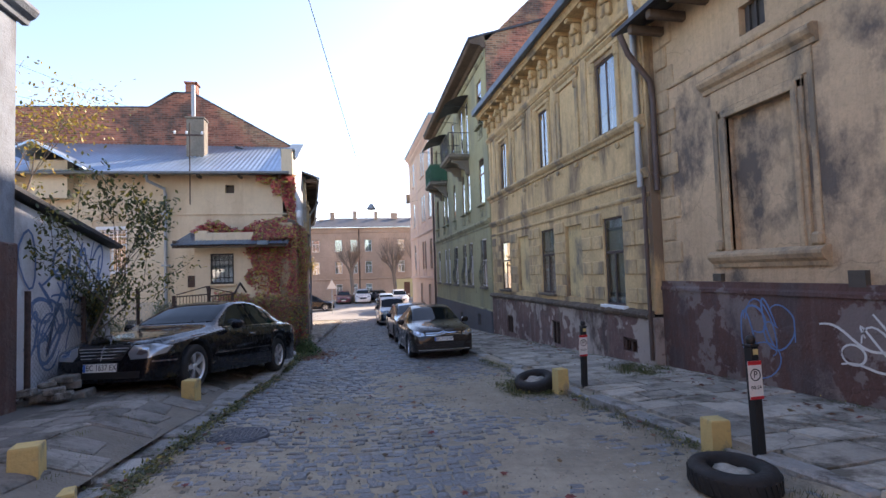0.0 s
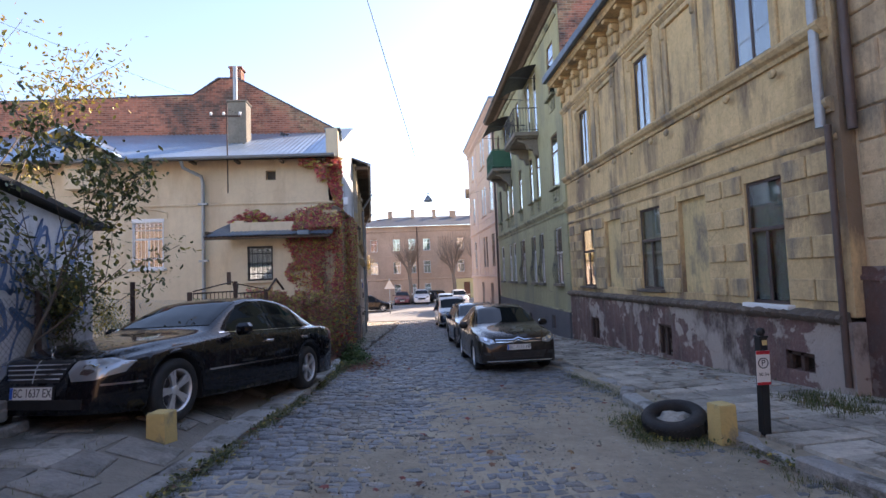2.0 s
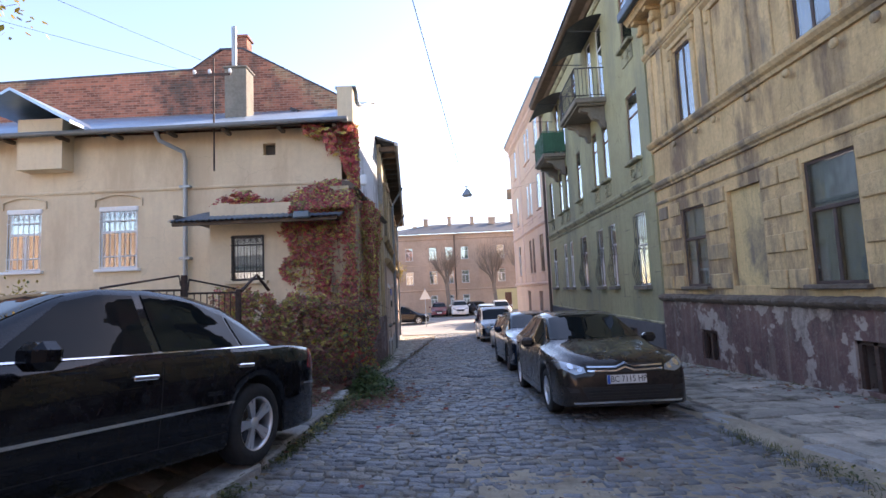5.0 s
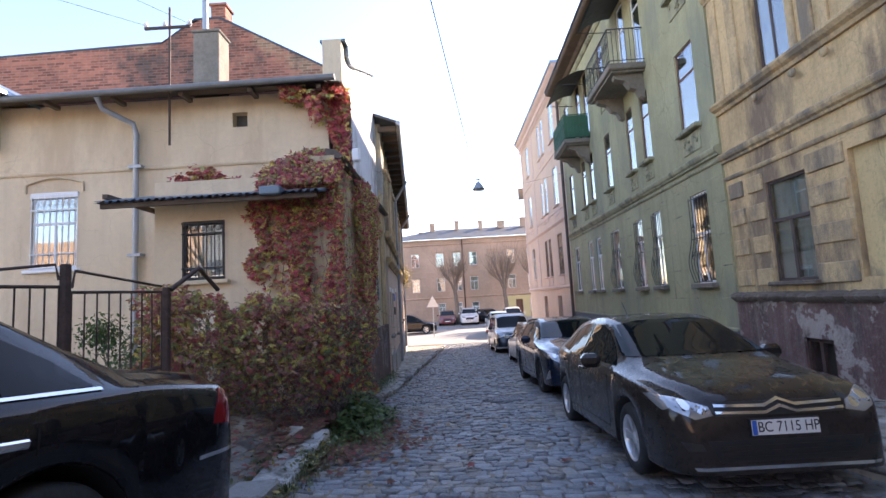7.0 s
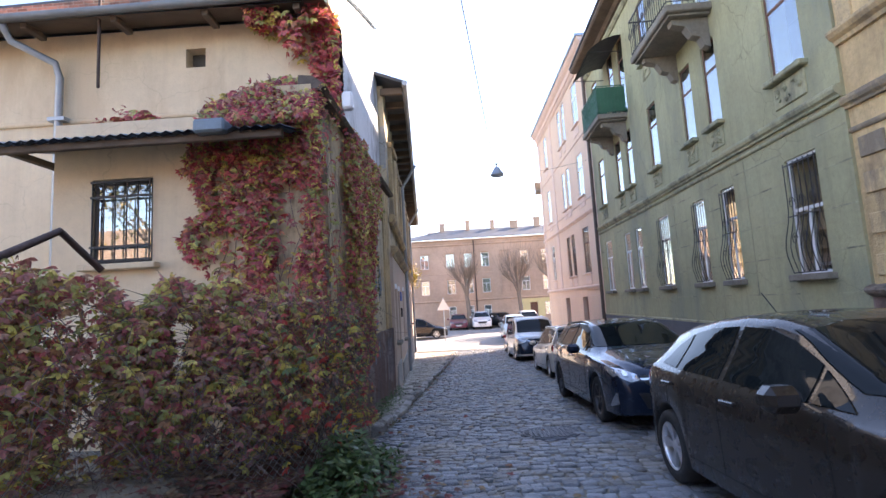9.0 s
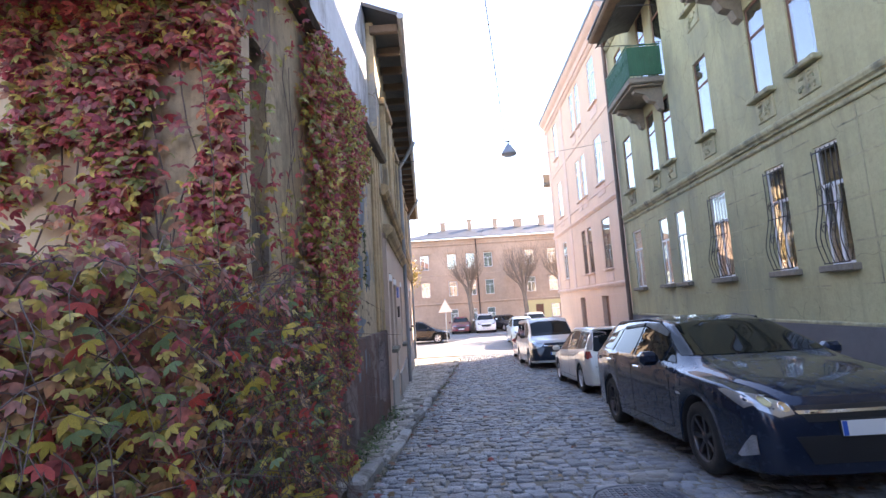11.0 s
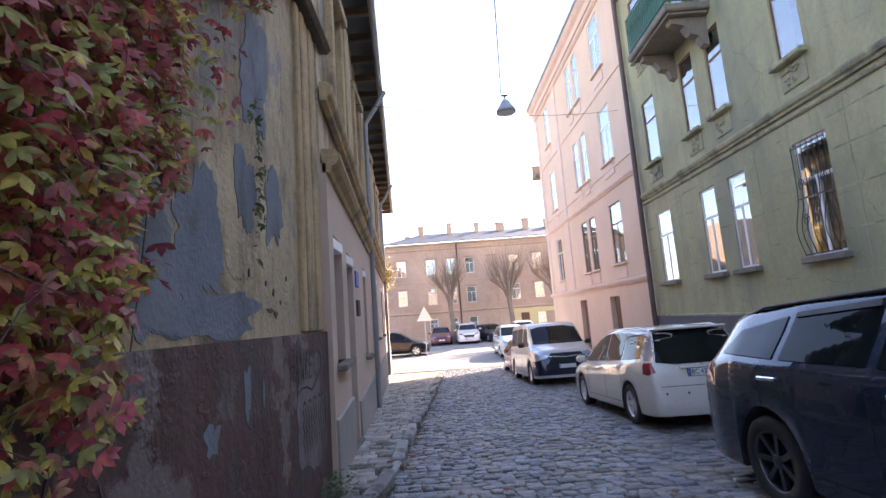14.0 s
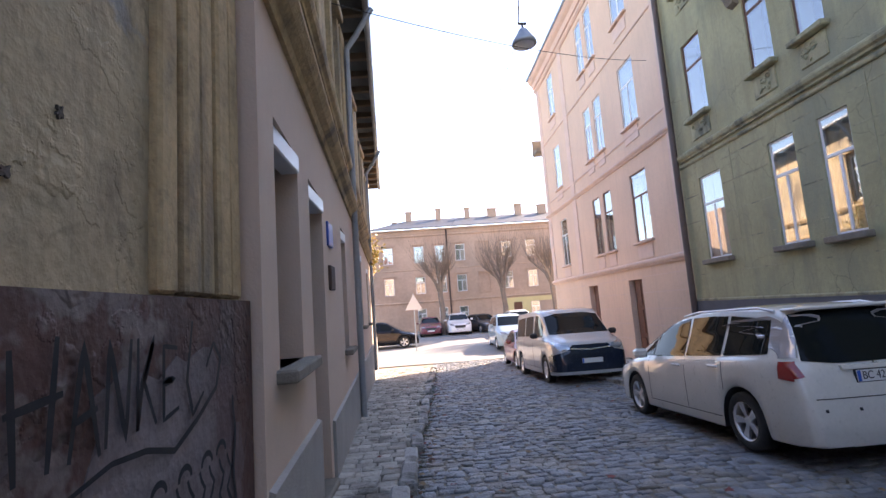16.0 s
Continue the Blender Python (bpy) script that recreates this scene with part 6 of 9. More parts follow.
# night blue estate
L = 4.70
c = Car(on_street(2.7, 20.15, -90, size=0.98), L,
        [(0, .5), (.02, .68), (.05, .76), (.12, .82), (.35, .895), (.8, .97), (1.1, 1.01), (1.25, 1.06), (2.0, 1.40), (2.3, 1.465), (2.7, 1.50), (3.4, 1.50), (4.1, 1.455), (4.3, 1.40), (4.45, 1.2), (4.57, 1.02), (4.66, .8), (4.7, .48)],
        [(0, .46), (.05, .70), (.2, .79), (.5, .855), (1.2, .92), (2.0, .96), (4.0, 1.06), (4.5, 1.0), (4.7, .46)],
        [(0, .63), (.03, .75), (.1, .82), (.22, .865), (.5, .895), (1, .905), (3.6, .905), (4.3, .87), (4.58, .8), (4.7, .68)],
        [(0, .42), (.1, .56), (.5, .72), (1.1, .75), (2.0, .61), (2.7, .585), (3.8, .57), (4.3, .57), (4.57, .62), (4.7, .45)],
        2.685, .94, .325, P_BLUE, "night blue estate car facing uphill", GROUP, spokes=7, rim=M_RIM_D)
c.decal("windscreen", [(-.74, 1.06), (.74, 1.06), (.61, 1.36), (.3, 1.41), (-.3, 1.41), (-.61, 1.36)], "front", M_CARGLASS, step=.045, off=.008)
c.decal("rear_window", [(-.58, 1.06), (.58, 1.06), (.5, 1.36), (-.5, 1.36)], "rear", M_CARGLASS, step=.045, off=.008)
c.both("quarter_window", side_poly(L, [(1.45, .985), (1.72, .995), (1.72, 1.16)]), M_CARGLASS, step=.045, off=.008)
c.both("side_window", side_poly(L, [(1.77, .995), (2.62, 1.03), (2.62, 1.40), (2.3, 1.38), (2.05, 1.32), (1.77, 1.18)]), M_CARGLASS, step=.045, off=.008)
c.both("side_window", side_poly(L, [(2.70, 1.035), (3.42, 1.06), (3.42, 1.37), (3.1, 1.40), (2.70, 1.405)]), M_CARGLASS, step=.045, off=.008)
c.both("quarter_window", side_poly(L, [(3.50, 1.065), (4.20, 1.10), (4.05, 1.28), (3.50, 1.365)]), M_CARGLASS, step=.045, off=.008)
c.both("wind_deflector", side_poly(L, [(1.9, 1.25), (2.62, 1.385), (2.62, 1.42), (2.2, 1.40), (1.9, 1.29)]), M_BLACK, off=.02)
c.both("wind_deflector", side_poly(L, [(2.70, 1.38), (3.40, 1.35), (3.40, 1.385), (2.70, 1.42)]), M_BLACK, off=.02)
doors(c, L, 0, .33, .98, (1.5, 2.66, 3.6))
c.decal("grille", [(-.48, .60), (.48, .60), (.55, .72), (-.55, .72)], "front", M_BLACK, off=.004)
c.decal("grille_bar", [(-.54, .66), (.54, .66), (.56, .685), (-.56, .685)], "front", M_CHROME, off=.014)
c.mirror_pair("headlight", [(.56, .66), (.68, .64), (.80, .70), (.85, .82), (.74, .80), (.58, .73)], "front", M_LAMP, off=.006, label="clear glass headlight")
for yy in (.62, .73):
    c.mirror_pair("headlight_bulb", [(yy + .04 * math.cos(a), .705 + (yy - .6) * .35 + .036 * math.sin(a)) for a in np.linspace(0, 5.6, 9)], "front", M_CHROME, off=.009)
c.both("headlight", side_poly(L, [(.12, .73), (.2, .70), (.52, .82), (.44, .835), (.2, .79)]), M_LAMP, off=.006)
c.both("bumper_strip", side_poly(L, [(.12, .36), (.3, .31), (.34, .32), (.16, .50), (.12, .5)]), M_CHROME, off=.006)
c.decal("lower_intake", [(-.5, .30), (.5, .30), (.6, .5), (-.6, .5)], "front", M_BLACK, off=.004)
c.both("tail_light", side_poly(L, [(4.28, .86), (4.6, .80), (4.58, .97), (4.35, 1.03)]), M_TAIL, off=.006)
c.mirror_pair("tail_light", [(.55, .80), (.82, .78), (.80, 1.0), (.6, 1.0)], "rear", M_TAIL, off=.006)
c.both("side_badge", side_poly(L, [(1.22, .69), (1.34, .69), (1.34, .715), (1.22, .715)]), M_CHROME, off=.006)
for s_ in (2.42, 3.48):
    c.handle(s_, .89 if s_ < 3 else .93, M_CHROME)
c.mirrors(1.72, 1.03, P_BLUE)
c.plate(.55, "")
part("roof_rail", Mesh().tube([(.1, .58, 1.425), (-.35, .575, 1.475), (-1.5, .56, 1.455), (-1.75, .55, 1.4)], .014, 6), M_BLACK, c.root)
part("roof_rail", Mesh().tube([(.1, -.58, 1.425), (-.35, -.575, 1.475), (-1.5, -.56, 1.455), (-1.75, -.55, 1.4)], .014, 6), M_BLACK, c.root)

# white people carrier, seen from behind
L = 4.77
c = Car(on_street(3.02, 26.35, 90, size=0.85), L,
        [(0, .46), (.03, .66), (.1, .76), (.25, .84), (.6, .94), (.85, 1.0), (1.1, 1.12), (2.0, 1.50), (2.3, 1.57), (2.7, 1.625), (3.3, 1.645), (4.0, 1.615), (4.35, 1.57), (4.42, 1.5), (4.55, 1.2), (4.66, 1.0), (4.72, .8), (4.77, .46)],
        [(0, .44), (.1, .68), (.3, .77), (.9, .91), (2, .97), (4.2, 1.05), (4.5, 1.04), (4.66, .9), (4.77, .44)],
        [(0, .58), (.04, .70), (.12, .78), (.3, .85), (.6, .885), (1, .90), (3.8, .90), (4.4, .885), (4.6, .86), (4.7, .82), (4.77, .74)],
        [(0, .42), (.1, .56), (.6, .72), (.9, .76), (2.0, .65), (2.7, .62), (3.8, .615), (4.35, .62), (4.55, .69), (4.77, .55)],
        2.83, .96, .33, P_WHITE, "pearl white people carrier with tinted rear windows", GROUP, spokes=5)
c.decal("windscreen", [(-.74, 1.04), (.74, 1.04), (.64, 1.46), (-.64, 1.46)], "front", M_CARGLASS, step=.045, off=.008)
c.decal("rear_window", [(-.70, 1.03), (-.4, .99), (.4, .99), (.70, 1.03), (.60, 1.50), (.3, 1.545), (-.3, 1.545), (-.60, 1.50)], "rear", M_CARGLASS, step=.045, off=.008)
c.both("quarter_window", side_poly(L, [(1.22, 1.0), (1.62, 1.0), (1.62, 1.25)]), M_CARGLASS, step=.045, off=.008)
c.both("side_window", side_poly(L, [(1.66, 1.0), (2.58, 1.03), (2.58, 1.53), (2.3, 1.51), (2.0, 1.43), (1.66, 1.27)]), M_CARGLASS, step=.045, off=.008)
c.both("side_window", side_poly(L, [(2.65, 1.033), (3.45, 1.06), (3.45, 1.53), (3.1, 1.545), (2.65, 1.535)]), M_CARGLASS, step=.045, off=.008)
c.both("side_window", side_poly(L, [(3.52, 1.063), (4.28, 1.10), (4.22, 1.46), (4.1, 1.48), (3.52, 1.53)]), M_CARGLASS, step=.045, off=.008)
doors(c, L, 0, .33, .99, (1.5, 2.61, 3.5))
c.both("tail_light", side_poly(L, [(4.46, .86), (4.63, .84), (4.57, 1.03), (4.46, 1.03)]), M_TAIL, off=.008)
c.both("tail_light_upper", side_poly(L, [(4.44, 1.06), (4.57, 1.06), (4.44, 1.5), (4.38, 1.5)]), M_TAILW, off=.008)
c.mirror_pair("tail_light", [(.75, .88), (.85, .86), (.83, 1.03), (.77, 1.03)], "rear", M_TAIL, off=.008)
c.mirror_pair("tail_light_upper", [(.76, 1.06), (.82, 1.06), (.68, 1.5), (.64, 1.5)], "rear", M_TAILW, off=.008)
c.decal("tailgate_gap", [(-.72, .66), (.72, .66), (.72, .668), (-.72, .668)], "rear", M_GAP, off=.003)
c.decal("tailgate_trim", [(-.38, .925), (.38, .925), (.38, .965), (-.38, .965)], "rear", P_WHITE, off=.035, thick=.05)
c.mirror_pair("parking_sensor", [(.3, .54), (.33, .54), (.33, .57), (.3, .57)], "rear", M_BLACK, off=.003)
c.mirror_pair("parking_sensor", [(.64, .54), (.67, .54), (.67, .57), (.64, .57)], "rear", M_BLACK, off=.003)
c.mirror_pair("badge", [(0, 1.0), (.03, .965), (.012, .965)], "rear", M_CHROME, off=.012)
c.decal("model_badge", [(-.62, .74), (-.45, .74), (-.45, .755), (-.62, .755)], "rear", M_CHROME, off=.005)
c.mirror_pair("headlight", [(.50, .68), (.82, .74), (.84, .84), (.58, .78)], "front", M_LAMP, off=.006)
for s_ in (2.42, 3.33):
    c.handle(s_, .90 if s_ < 3 else .93, P_WHITE)
c.mirrors(1.55, 1.05, P_WHITE)
c.plate(.86, "BC 4245 IM", front=False)
part("roof_spoiler", Mesh().box(-2.12, -1.9, -.6, .6, 1.535, 1.575, b=.015), P_WHITE, c.root)
part("roof_rail", Mesh().tube([(.0, .63, 1.575), (-.4, .63, 1.615), (-1.6, .63, 1.60), (-1.85, .62, 1.55)], .015, 6), M_RIM, c.root)
part("roof_rail", Mesh().tube([(.0, -.63, 1.575), (-.4, -.63, 1.615), (-1.6, -.63, 1.60), (-1.85, -.62, 1.55)], .015, 6), M_RIM, c.root)

# pale van with a dark front
L = 5.0
c = Car(on_street(3.12, 34.25, -90), L,
        [(0, .5), (.02, .8), (.06, .95), (.15, 1.04), (.5, 1.13), (.72, 1.19), (.9, 1.3), (1.5, 1.78), (1.75, 1.90), (2.3, 1.96), (4.6, 1.95), (4.85, 1.90), (4.95, 1.6), (5, .5)],
        [(0, .48), (.06, .85), (.2, .95), (.7, 1.08), (1.5, 1.13), (4.7, 1.13), (4.95, 1.08), (5, .48)],
        [(0, .66), (.03, .78), (.1, .86), (.25, .92), (.6, .965), (1.2, .978), (4.7, .978), (4.93, .95), (5, .88)],
        [(0, .5), (.1, .62), (.6, .78), (.75, .82), (1.5, .79), (2, .80), (4.8, .80), (5, .7)],
        3.1, .93, .335, P_VAN, "silver-white van with a black bumper", GROUP, category="van", name="parked_van", spokes=5)
c.decal("windscreen", [(-.80, 1.22), (.80, 1.22), (.74, 1.72), (.4, 1.79), (-.4, 1.79), (-.74, 1.72)], "front", M_CARGLASS, step=.1)
c.both("side_window", side_poly(L, [(1.15, 1.16), (2.1, 1.18), (2.1, 1.78), (1.72, 1.76), (1.3, 1.45)]), M_CARGLASS, step=.1)
c.both("side_window", side_poly(L, [(2.3, 1.2), (3.3, 1.2), (3.3, 1.78), (2.3, 1.78)]), M_CARGLASS, step=.1)
c.both("side_window", side_poly(L, [(3.45, 1.2), (4.6, 1.2), (4.6, 1.76), (3.45, 1.78)]), M_CARGLASS, step=.1)
c.decal("bumper", [(-.9, .3), (.9, .3), (.92, .72), (.6, .80), (.45, .94), (-.45, .94), (-.6, .80), (-.92, .72)], "front", P_BLUE, off=.012, label="dark front bumper and grille")
c.both("bumper", side_poly(L, [(.02, .3), (.5, .3), (.5, .7), (.04, .74)]), P_BLUE, off=.012)
c.decal("grille_bar", [(-.5, .84), (0, .80), (.5, .84), (.5, .865), (0, .83), (-.5, .865)], "front", M_CHROME, off=.024)
c.mirror_pair("headlight", [(.52, .84), (.74, .80), (.87, .90), (.88, 1.05), (.74, .98), (.54, .93)], "front", M_LAMP, off=.016)
c.mirrors(1.35, 1.22, M_BLACK, .04)
c.plate(.55, "")
doors(c, L, 0, .35, 1.1, (1.1, 2.2, 3.38))


def far_car(m, L, H, W, body, label, wb, fo, r, hood, category="car", box=False):
    """A plainer car for the far side of the square."""
    c_ = Car(m, L, [(0, .5), (.04, H * .46), (.2, H * .52), (hood * .7, H * .60), (hood, H * .66), (hood + .8, H * .95), (hood + 1.2, H), (L * .72, H * .99), (L - .35, H * (.92 if box else .86)), (L - .12, H * (.7 if box else .64)), (L, .5)],
             [(0, .45), (.1, H * .44), (hood, H * .58), (L * .8, H * .64), (L - .1, H * .6), (L, .45)],
             [(0, W * .34), (.1, W * .42), (.4, W * .48), (1, W / 2), (L - .8, W / 2), (L - .2, W * .44), (L, W * .38)],
             [(0, W * .26), (.3, W * .38), (hood, W * .42), (hood + .9, W * .34), (L - .6, W * .33), (L - .1, W * .36), (L, W * .3)],
             wb, fo, r, body, label, "cars round the square", category=category)
    c_.decal("windscreen", [(-W * .40, H * .67), (W * .40, H * .67), (W * .33, H * .92), (-W * .33, H * .92)], "front", M_CARGLASS, step=.12)
    c_.decal("rear_window", [(-W * .34, H * .67), (W * .34, H * .67), (W * .3, H * .88), (-W * .3, H * .88)], "rear", M_CARGLASS, step=.12)
    c_.both("side_window", side_poly(L, [(hood + .3, H * .66), (hood + 1.2, H * .67), (hood + 1.2, H * .92), (hood + .85, H * .9)]), M_CARGLASS, step=.12)
    c_.both("side_window", side_poly(L, [(hood + 1.28, H * .67), (L - .55, H * .69), (L - .75, H * .88), (hood + 1.28, H * .92)]), M_CARGLASS, step=.12)
    c_.mirror_pair("headlight", [(W * .24, H * .43), (W * .4, H * .45), (W * .41, H * .52), (W * .26, H * .49)], "front", M_LAMP, off=.008)
    c_.mirror_pair("tail_light", [(W * .3, H * .48), (W * .42, H * .48), (W * .4, H * .6), (W * .3, H * .6)], "rear", M_TAIL, off=.008)
    c_.decal("grille", [(-W * .2, H * .32), (W * .2, H * .32), (W * .24, H * .44), (-W * .24, H * .44)], "front", M_BLACK, off=.008)
    c_.mirrors(hood + .45, H * .68, body)
    c_.plate(.42, "")
    return c_


def at(x, y, h):
    return pose(x, y, ground_z(y), 0, 0, h)


far_car(on_street(3.25, 39.3, -90), 3.9, 1.45, 1.68, paint("paint_red", (0.20, 0.02, 0.02)), "small red hatchback behind the van", 2.45, .75, .29, .95)
far_car(at(3.9, 47.6, -90), 4.4, 1.8, 1.8, paint("paint_pale_blue", (0.34, 0.44, 0.48)), "pale blue box-shaped car on the crossing", 2.7, .85, .31, .95, box=True)
far_car(at(5.9, 54.5, -90), 4.4, 1.75, 1.8, paint("paint_white_far", (0.6, 0.6, 0.58)), "white car parked by the trees", 2.7, .85, .31, 1.0, box=True)
far_car(at(-3.45, 52.0, 0), 4.75, 1.66, 1.87, P_BLACK, "black off-road car crossing the street end", 2.8, .9, .36, 1.15)
far_car(at(-0.15, 60.6, -90), 4.3, 1.5, 1.8, paint("paint_dark_red", (0.14, 0.015, 0.03)), "dark red car parked at the tenement", 2.6, .85, .31, 1.05)
far_car(at(2.1, 60.3, -90), 4.6, 1.65, 1.88, paint("paint_white_suv", (0.7, 0.7, 0.7)), "white off-road car parked at the tenement", 2.7, .9, .35, 1.1)
far_car(at(4.1, 60.6, -70), 4.5, 1.45, 1.8, paint("paint_graphite", (0.03, 0.03, 0.035)), "graphite saloon parked at the tenement", 2.7, .9, .31, 1.15)

# plants


def ramp_leaf(name, stops, rough=0.55):
    """A leaf surface whose colour differs from leaf to leaf."""
    mt = bpy.data.materials.new(name)
    mt.use_nodes = True
    nd, lk = mt.node_tree.nodes, mt.node_tree.links
    bs = nd["Principled BSDF"]
    ge, rp = nd.new("ShaderNodeNewGeometry"), nd.new("ShaderNodeValToRGB")
    rp.color_ramp.interpolation = "CONSTANT"
    while len(rp.color_ramp.elements) < len(stops):
        rp.color_ramp.elements.new(0.5)
    for e, (p, c_) in zip(rp.color_ramp.elements, stops):
        e.position, e.color = p, (*c_, 1)
    lk.new(ge.outputs["Random Per Island"], rp.inputs[0])
    nz = nd.new("ShaderNodeTexNoise")
    nz.inputs["Scale"].default_value = 30
    tc = nd.new("ShaderNodeTexCoord")
    lk.new(tc.outputs["Object"], nz.inputs["Vector"])
    mx = nd.new("ShaderNodeMix")
    mx.data_type, mx.blend_type = "RGBA", "MULTIPLY"
    mr = nd.new("ShaderNodeMapRange")
    mr.inputs["From Min"].default_value, mr.inputs["From Max"].default_value, mr.inputs["To Min"].default_value, mr.inputs["To Max"].default_value = 0.3, 0.7, 0.55, 1.25
    lk.new(nz.outputs[0], mr.inputs[0])
    cc = nd.new("ShaderNodeCombineColor")
    for i in range(3):
        lk.new(mr.outputs[0], cc.inputs[i])
    mx.inputs[0].default_value = 1.0
    lk.new(rp.outputs[0], mx.inputs[6])
    lk.new(cc.outputs[0], mx.inputs[7])
    lk.new(mx.outputs[2], bs.inputs["Base Color"])
    bs.inputs["Roughness"].default_value = rough
    bs.inputs["Subsurface Weight"].default_value = 0.0
    tl = nd.new("ShaderNodeBsdfTranslucent")
    lk.new(mx.outputs[2], tl.inputs["Color"])
    ms_ = nd.new("ShaderNodeMixShader")
    ms_.inputs[0].default_value = 0.28
    lk.new(bs.outputs[0], ms_.inputs[1])
    lk.new(tl.outputs[0], ms_.inputs[2])
    lk.new(ms_.outputs[0], nd["Material Output"].inputs["Surface"])
    return mt


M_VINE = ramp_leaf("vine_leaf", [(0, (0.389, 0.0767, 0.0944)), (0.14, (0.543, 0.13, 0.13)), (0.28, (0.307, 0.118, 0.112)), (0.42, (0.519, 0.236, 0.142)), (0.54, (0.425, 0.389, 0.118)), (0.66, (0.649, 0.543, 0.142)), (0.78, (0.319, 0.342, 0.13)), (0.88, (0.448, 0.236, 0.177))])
# redder palette, also scaled up: light for dim side-wall leaves is in the colour
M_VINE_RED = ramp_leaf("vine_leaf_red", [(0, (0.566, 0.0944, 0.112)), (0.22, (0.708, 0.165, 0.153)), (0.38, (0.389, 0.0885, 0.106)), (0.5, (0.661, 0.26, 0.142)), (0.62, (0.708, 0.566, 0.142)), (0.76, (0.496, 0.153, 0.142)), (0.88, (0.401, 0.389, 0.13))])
M_HEDGE = ramp_leaf("hedge_leaf", [(0, (0.473, 0.164, 0.137)), (0.14, (0.655, 0.218, 0.182)), (0.28, (0.437, 0.237, 0.155)), (0.44, (0.601, 0.364, 0.182)), (0.58, (0.4, 0.382, 0.137)), (0.7, (0.764, 0.619, 0.182)), (0.8, (0.309, 0.155, 0.127)), (0.92, (0.546, 0.255, 0.237))])
M_DEAD = ramp_leaf("dead_leaf", [(0, (0.16, 0.075, 0.055)), (0.3, (0.25, 0.13, 0.08)), (0.55, (0.26, 0.075, 0.065)), (0.8, (0.3, 0.2, 0.11))], 0.8)
M_VINE_GOLD = ramp_leaf("vine_leaf_yellow", [(0, (0.54, 0.13, 0.13)), (0.16, (0.52, 0.26, 0.13)), (0.3, (0.46, 0.43, 0.12)), (0.48, (0.68, 0.57, 0.14)), (0.64, (0.36, 0.39, 0.13)), (0.8, (0.6, 0.44, 0.12)), (0.92, (0.45, 0.2, 0.15))])
M_GREEN = ramp_leaf("green_leaf", [(0, (0.06, 0.112, 0.0375)), (0.4, (0.09, 0.165, 0.0525)), (0.75, (0.135, 0.195, 0.06))])
M_OLIVE = ramp_leaf("olive_leaf", [(0, (0.075, 0.0975, 0.0375)), (0.4, (0.128, 0.143, 0.0525)), (0.7, (0.21, 0.195, 0.06)), (0.92, (0.45, 0.345, 0.075))])
M_YELLOW = ramp_leaf("yellow_leaf", [(0, (0.42, 0.28, 0.05)), (0.35, (0.5, 0.36, 0.07)), (0.65, (0.3, 0.26, 0.06)), (0.85, (0.18, 0.19, 0.06))])
M_GRASS = ramp_leaf("grass_blade", [(0, (0.091, 0.117, 0.039)), (0.4, (0.143, 0.156, 0.052)), (0.7, (0.221, 0.195, 0.091)), (0.85, (0.078, 0.0975, 0.039))])
M_BARK = material("bark_grey", (0.12, 0.095, 0.075), 0.9, spread=0.3, scale=(4, 30), bump=0.4, grain=40)
M_SHOOT = material("pale_bark", (0.2, 0.16, 0.13), 0.9, spread=0.2, scale=(4, 30), bump=0.2)
M_TWIG = material("dry_twig", (0.17, 0.125, 0.11), 0.9, spread=0.3, scale=(4, 30), bump=0.2)

LEAF5 = [(0, 0), (.16, .10), (.48, .12), (.30, .34), (.52, .62), (.22, .58), (0, 1.0), (-.22, .58), (-.52, .62), (-.30, .34), (-.48, .12), (-.16, .10)]
OVAL = [(0, 0), (.2, .3), (.22, .6), (0, 1), (-.22, .6), (-.2, .3)]
CREEP = ([(0, 0), (.22, .25), (.27, .55), (0, 1.0), (-.27, .55), (-.22, .25), (.4, .05), (.72, .22), (.9, .66), (.42, .56), (-.4, .05), (-.72, .22), (-.9, .66), (-.42, .56)], [(0, 1, 2, 3, 4, 5), (0, 6, 7, 8, 9), (0, 13, 12, 11, 10)])
BLADE = [(-.045, 0), (.045, 0), (.03, .6), (0, 1)]


def leaves(name, spots, outline, mat, rng_, bend=0.25):
    """Leaves as one mesh. spots: rows of (place, way it hangs, way it faces, size)."""
    vs, fs = [], []
    ol, shape = outline if isinstance(outline, tuple) else (outline, [tuple(range(len(outline)))])
    for p, d, nrm, s in spots:
        d, nrm = Vector(d).normalized(), Vector(nrm)
        side_ = d.cross(nrm)
        if side_.length < 1e-4:
            side_ = d.orthogonal()
        side_.normalize()
        nrm = side_.cross(d)
        n0 = len(vs)
        for a, b in ol:
            q = Vector(p) + side_ * a * s + d * b * s + nrm * (abs(a) * -bend - b * b * bend * 0.6) * s
            vs.append(q[:])
        fs.extend(tuple(n0 + i for i in f) for f in shape)
    me = bpy.data.meshes.new(name)
    me.from_pydata(vs, [], fs)
    me.materials.append(mat)
    me.update()
    return me


R = random.Random(21)


def rnd(a, b):
    return R.uniform(a, b)


def hang(out, k=0.6):
    """A drooping leaf's direction and face on a surface that faces out."""
    o = Vector(out)
    d = Vector((rnd(-.7, .7), rnd(-.7, .7), rnd(-1.2, 0.1))) + o * rnd(0, .5)
    f = o + Vector((rnd(-k, k), rnd(-k, k), rnd(-.2, .8)))
    return d, f


vine = thing("vine", pose(0, 0, 0), "autumn creeper in red, yellow and brown over the house corner", "plant", kind="stuff")


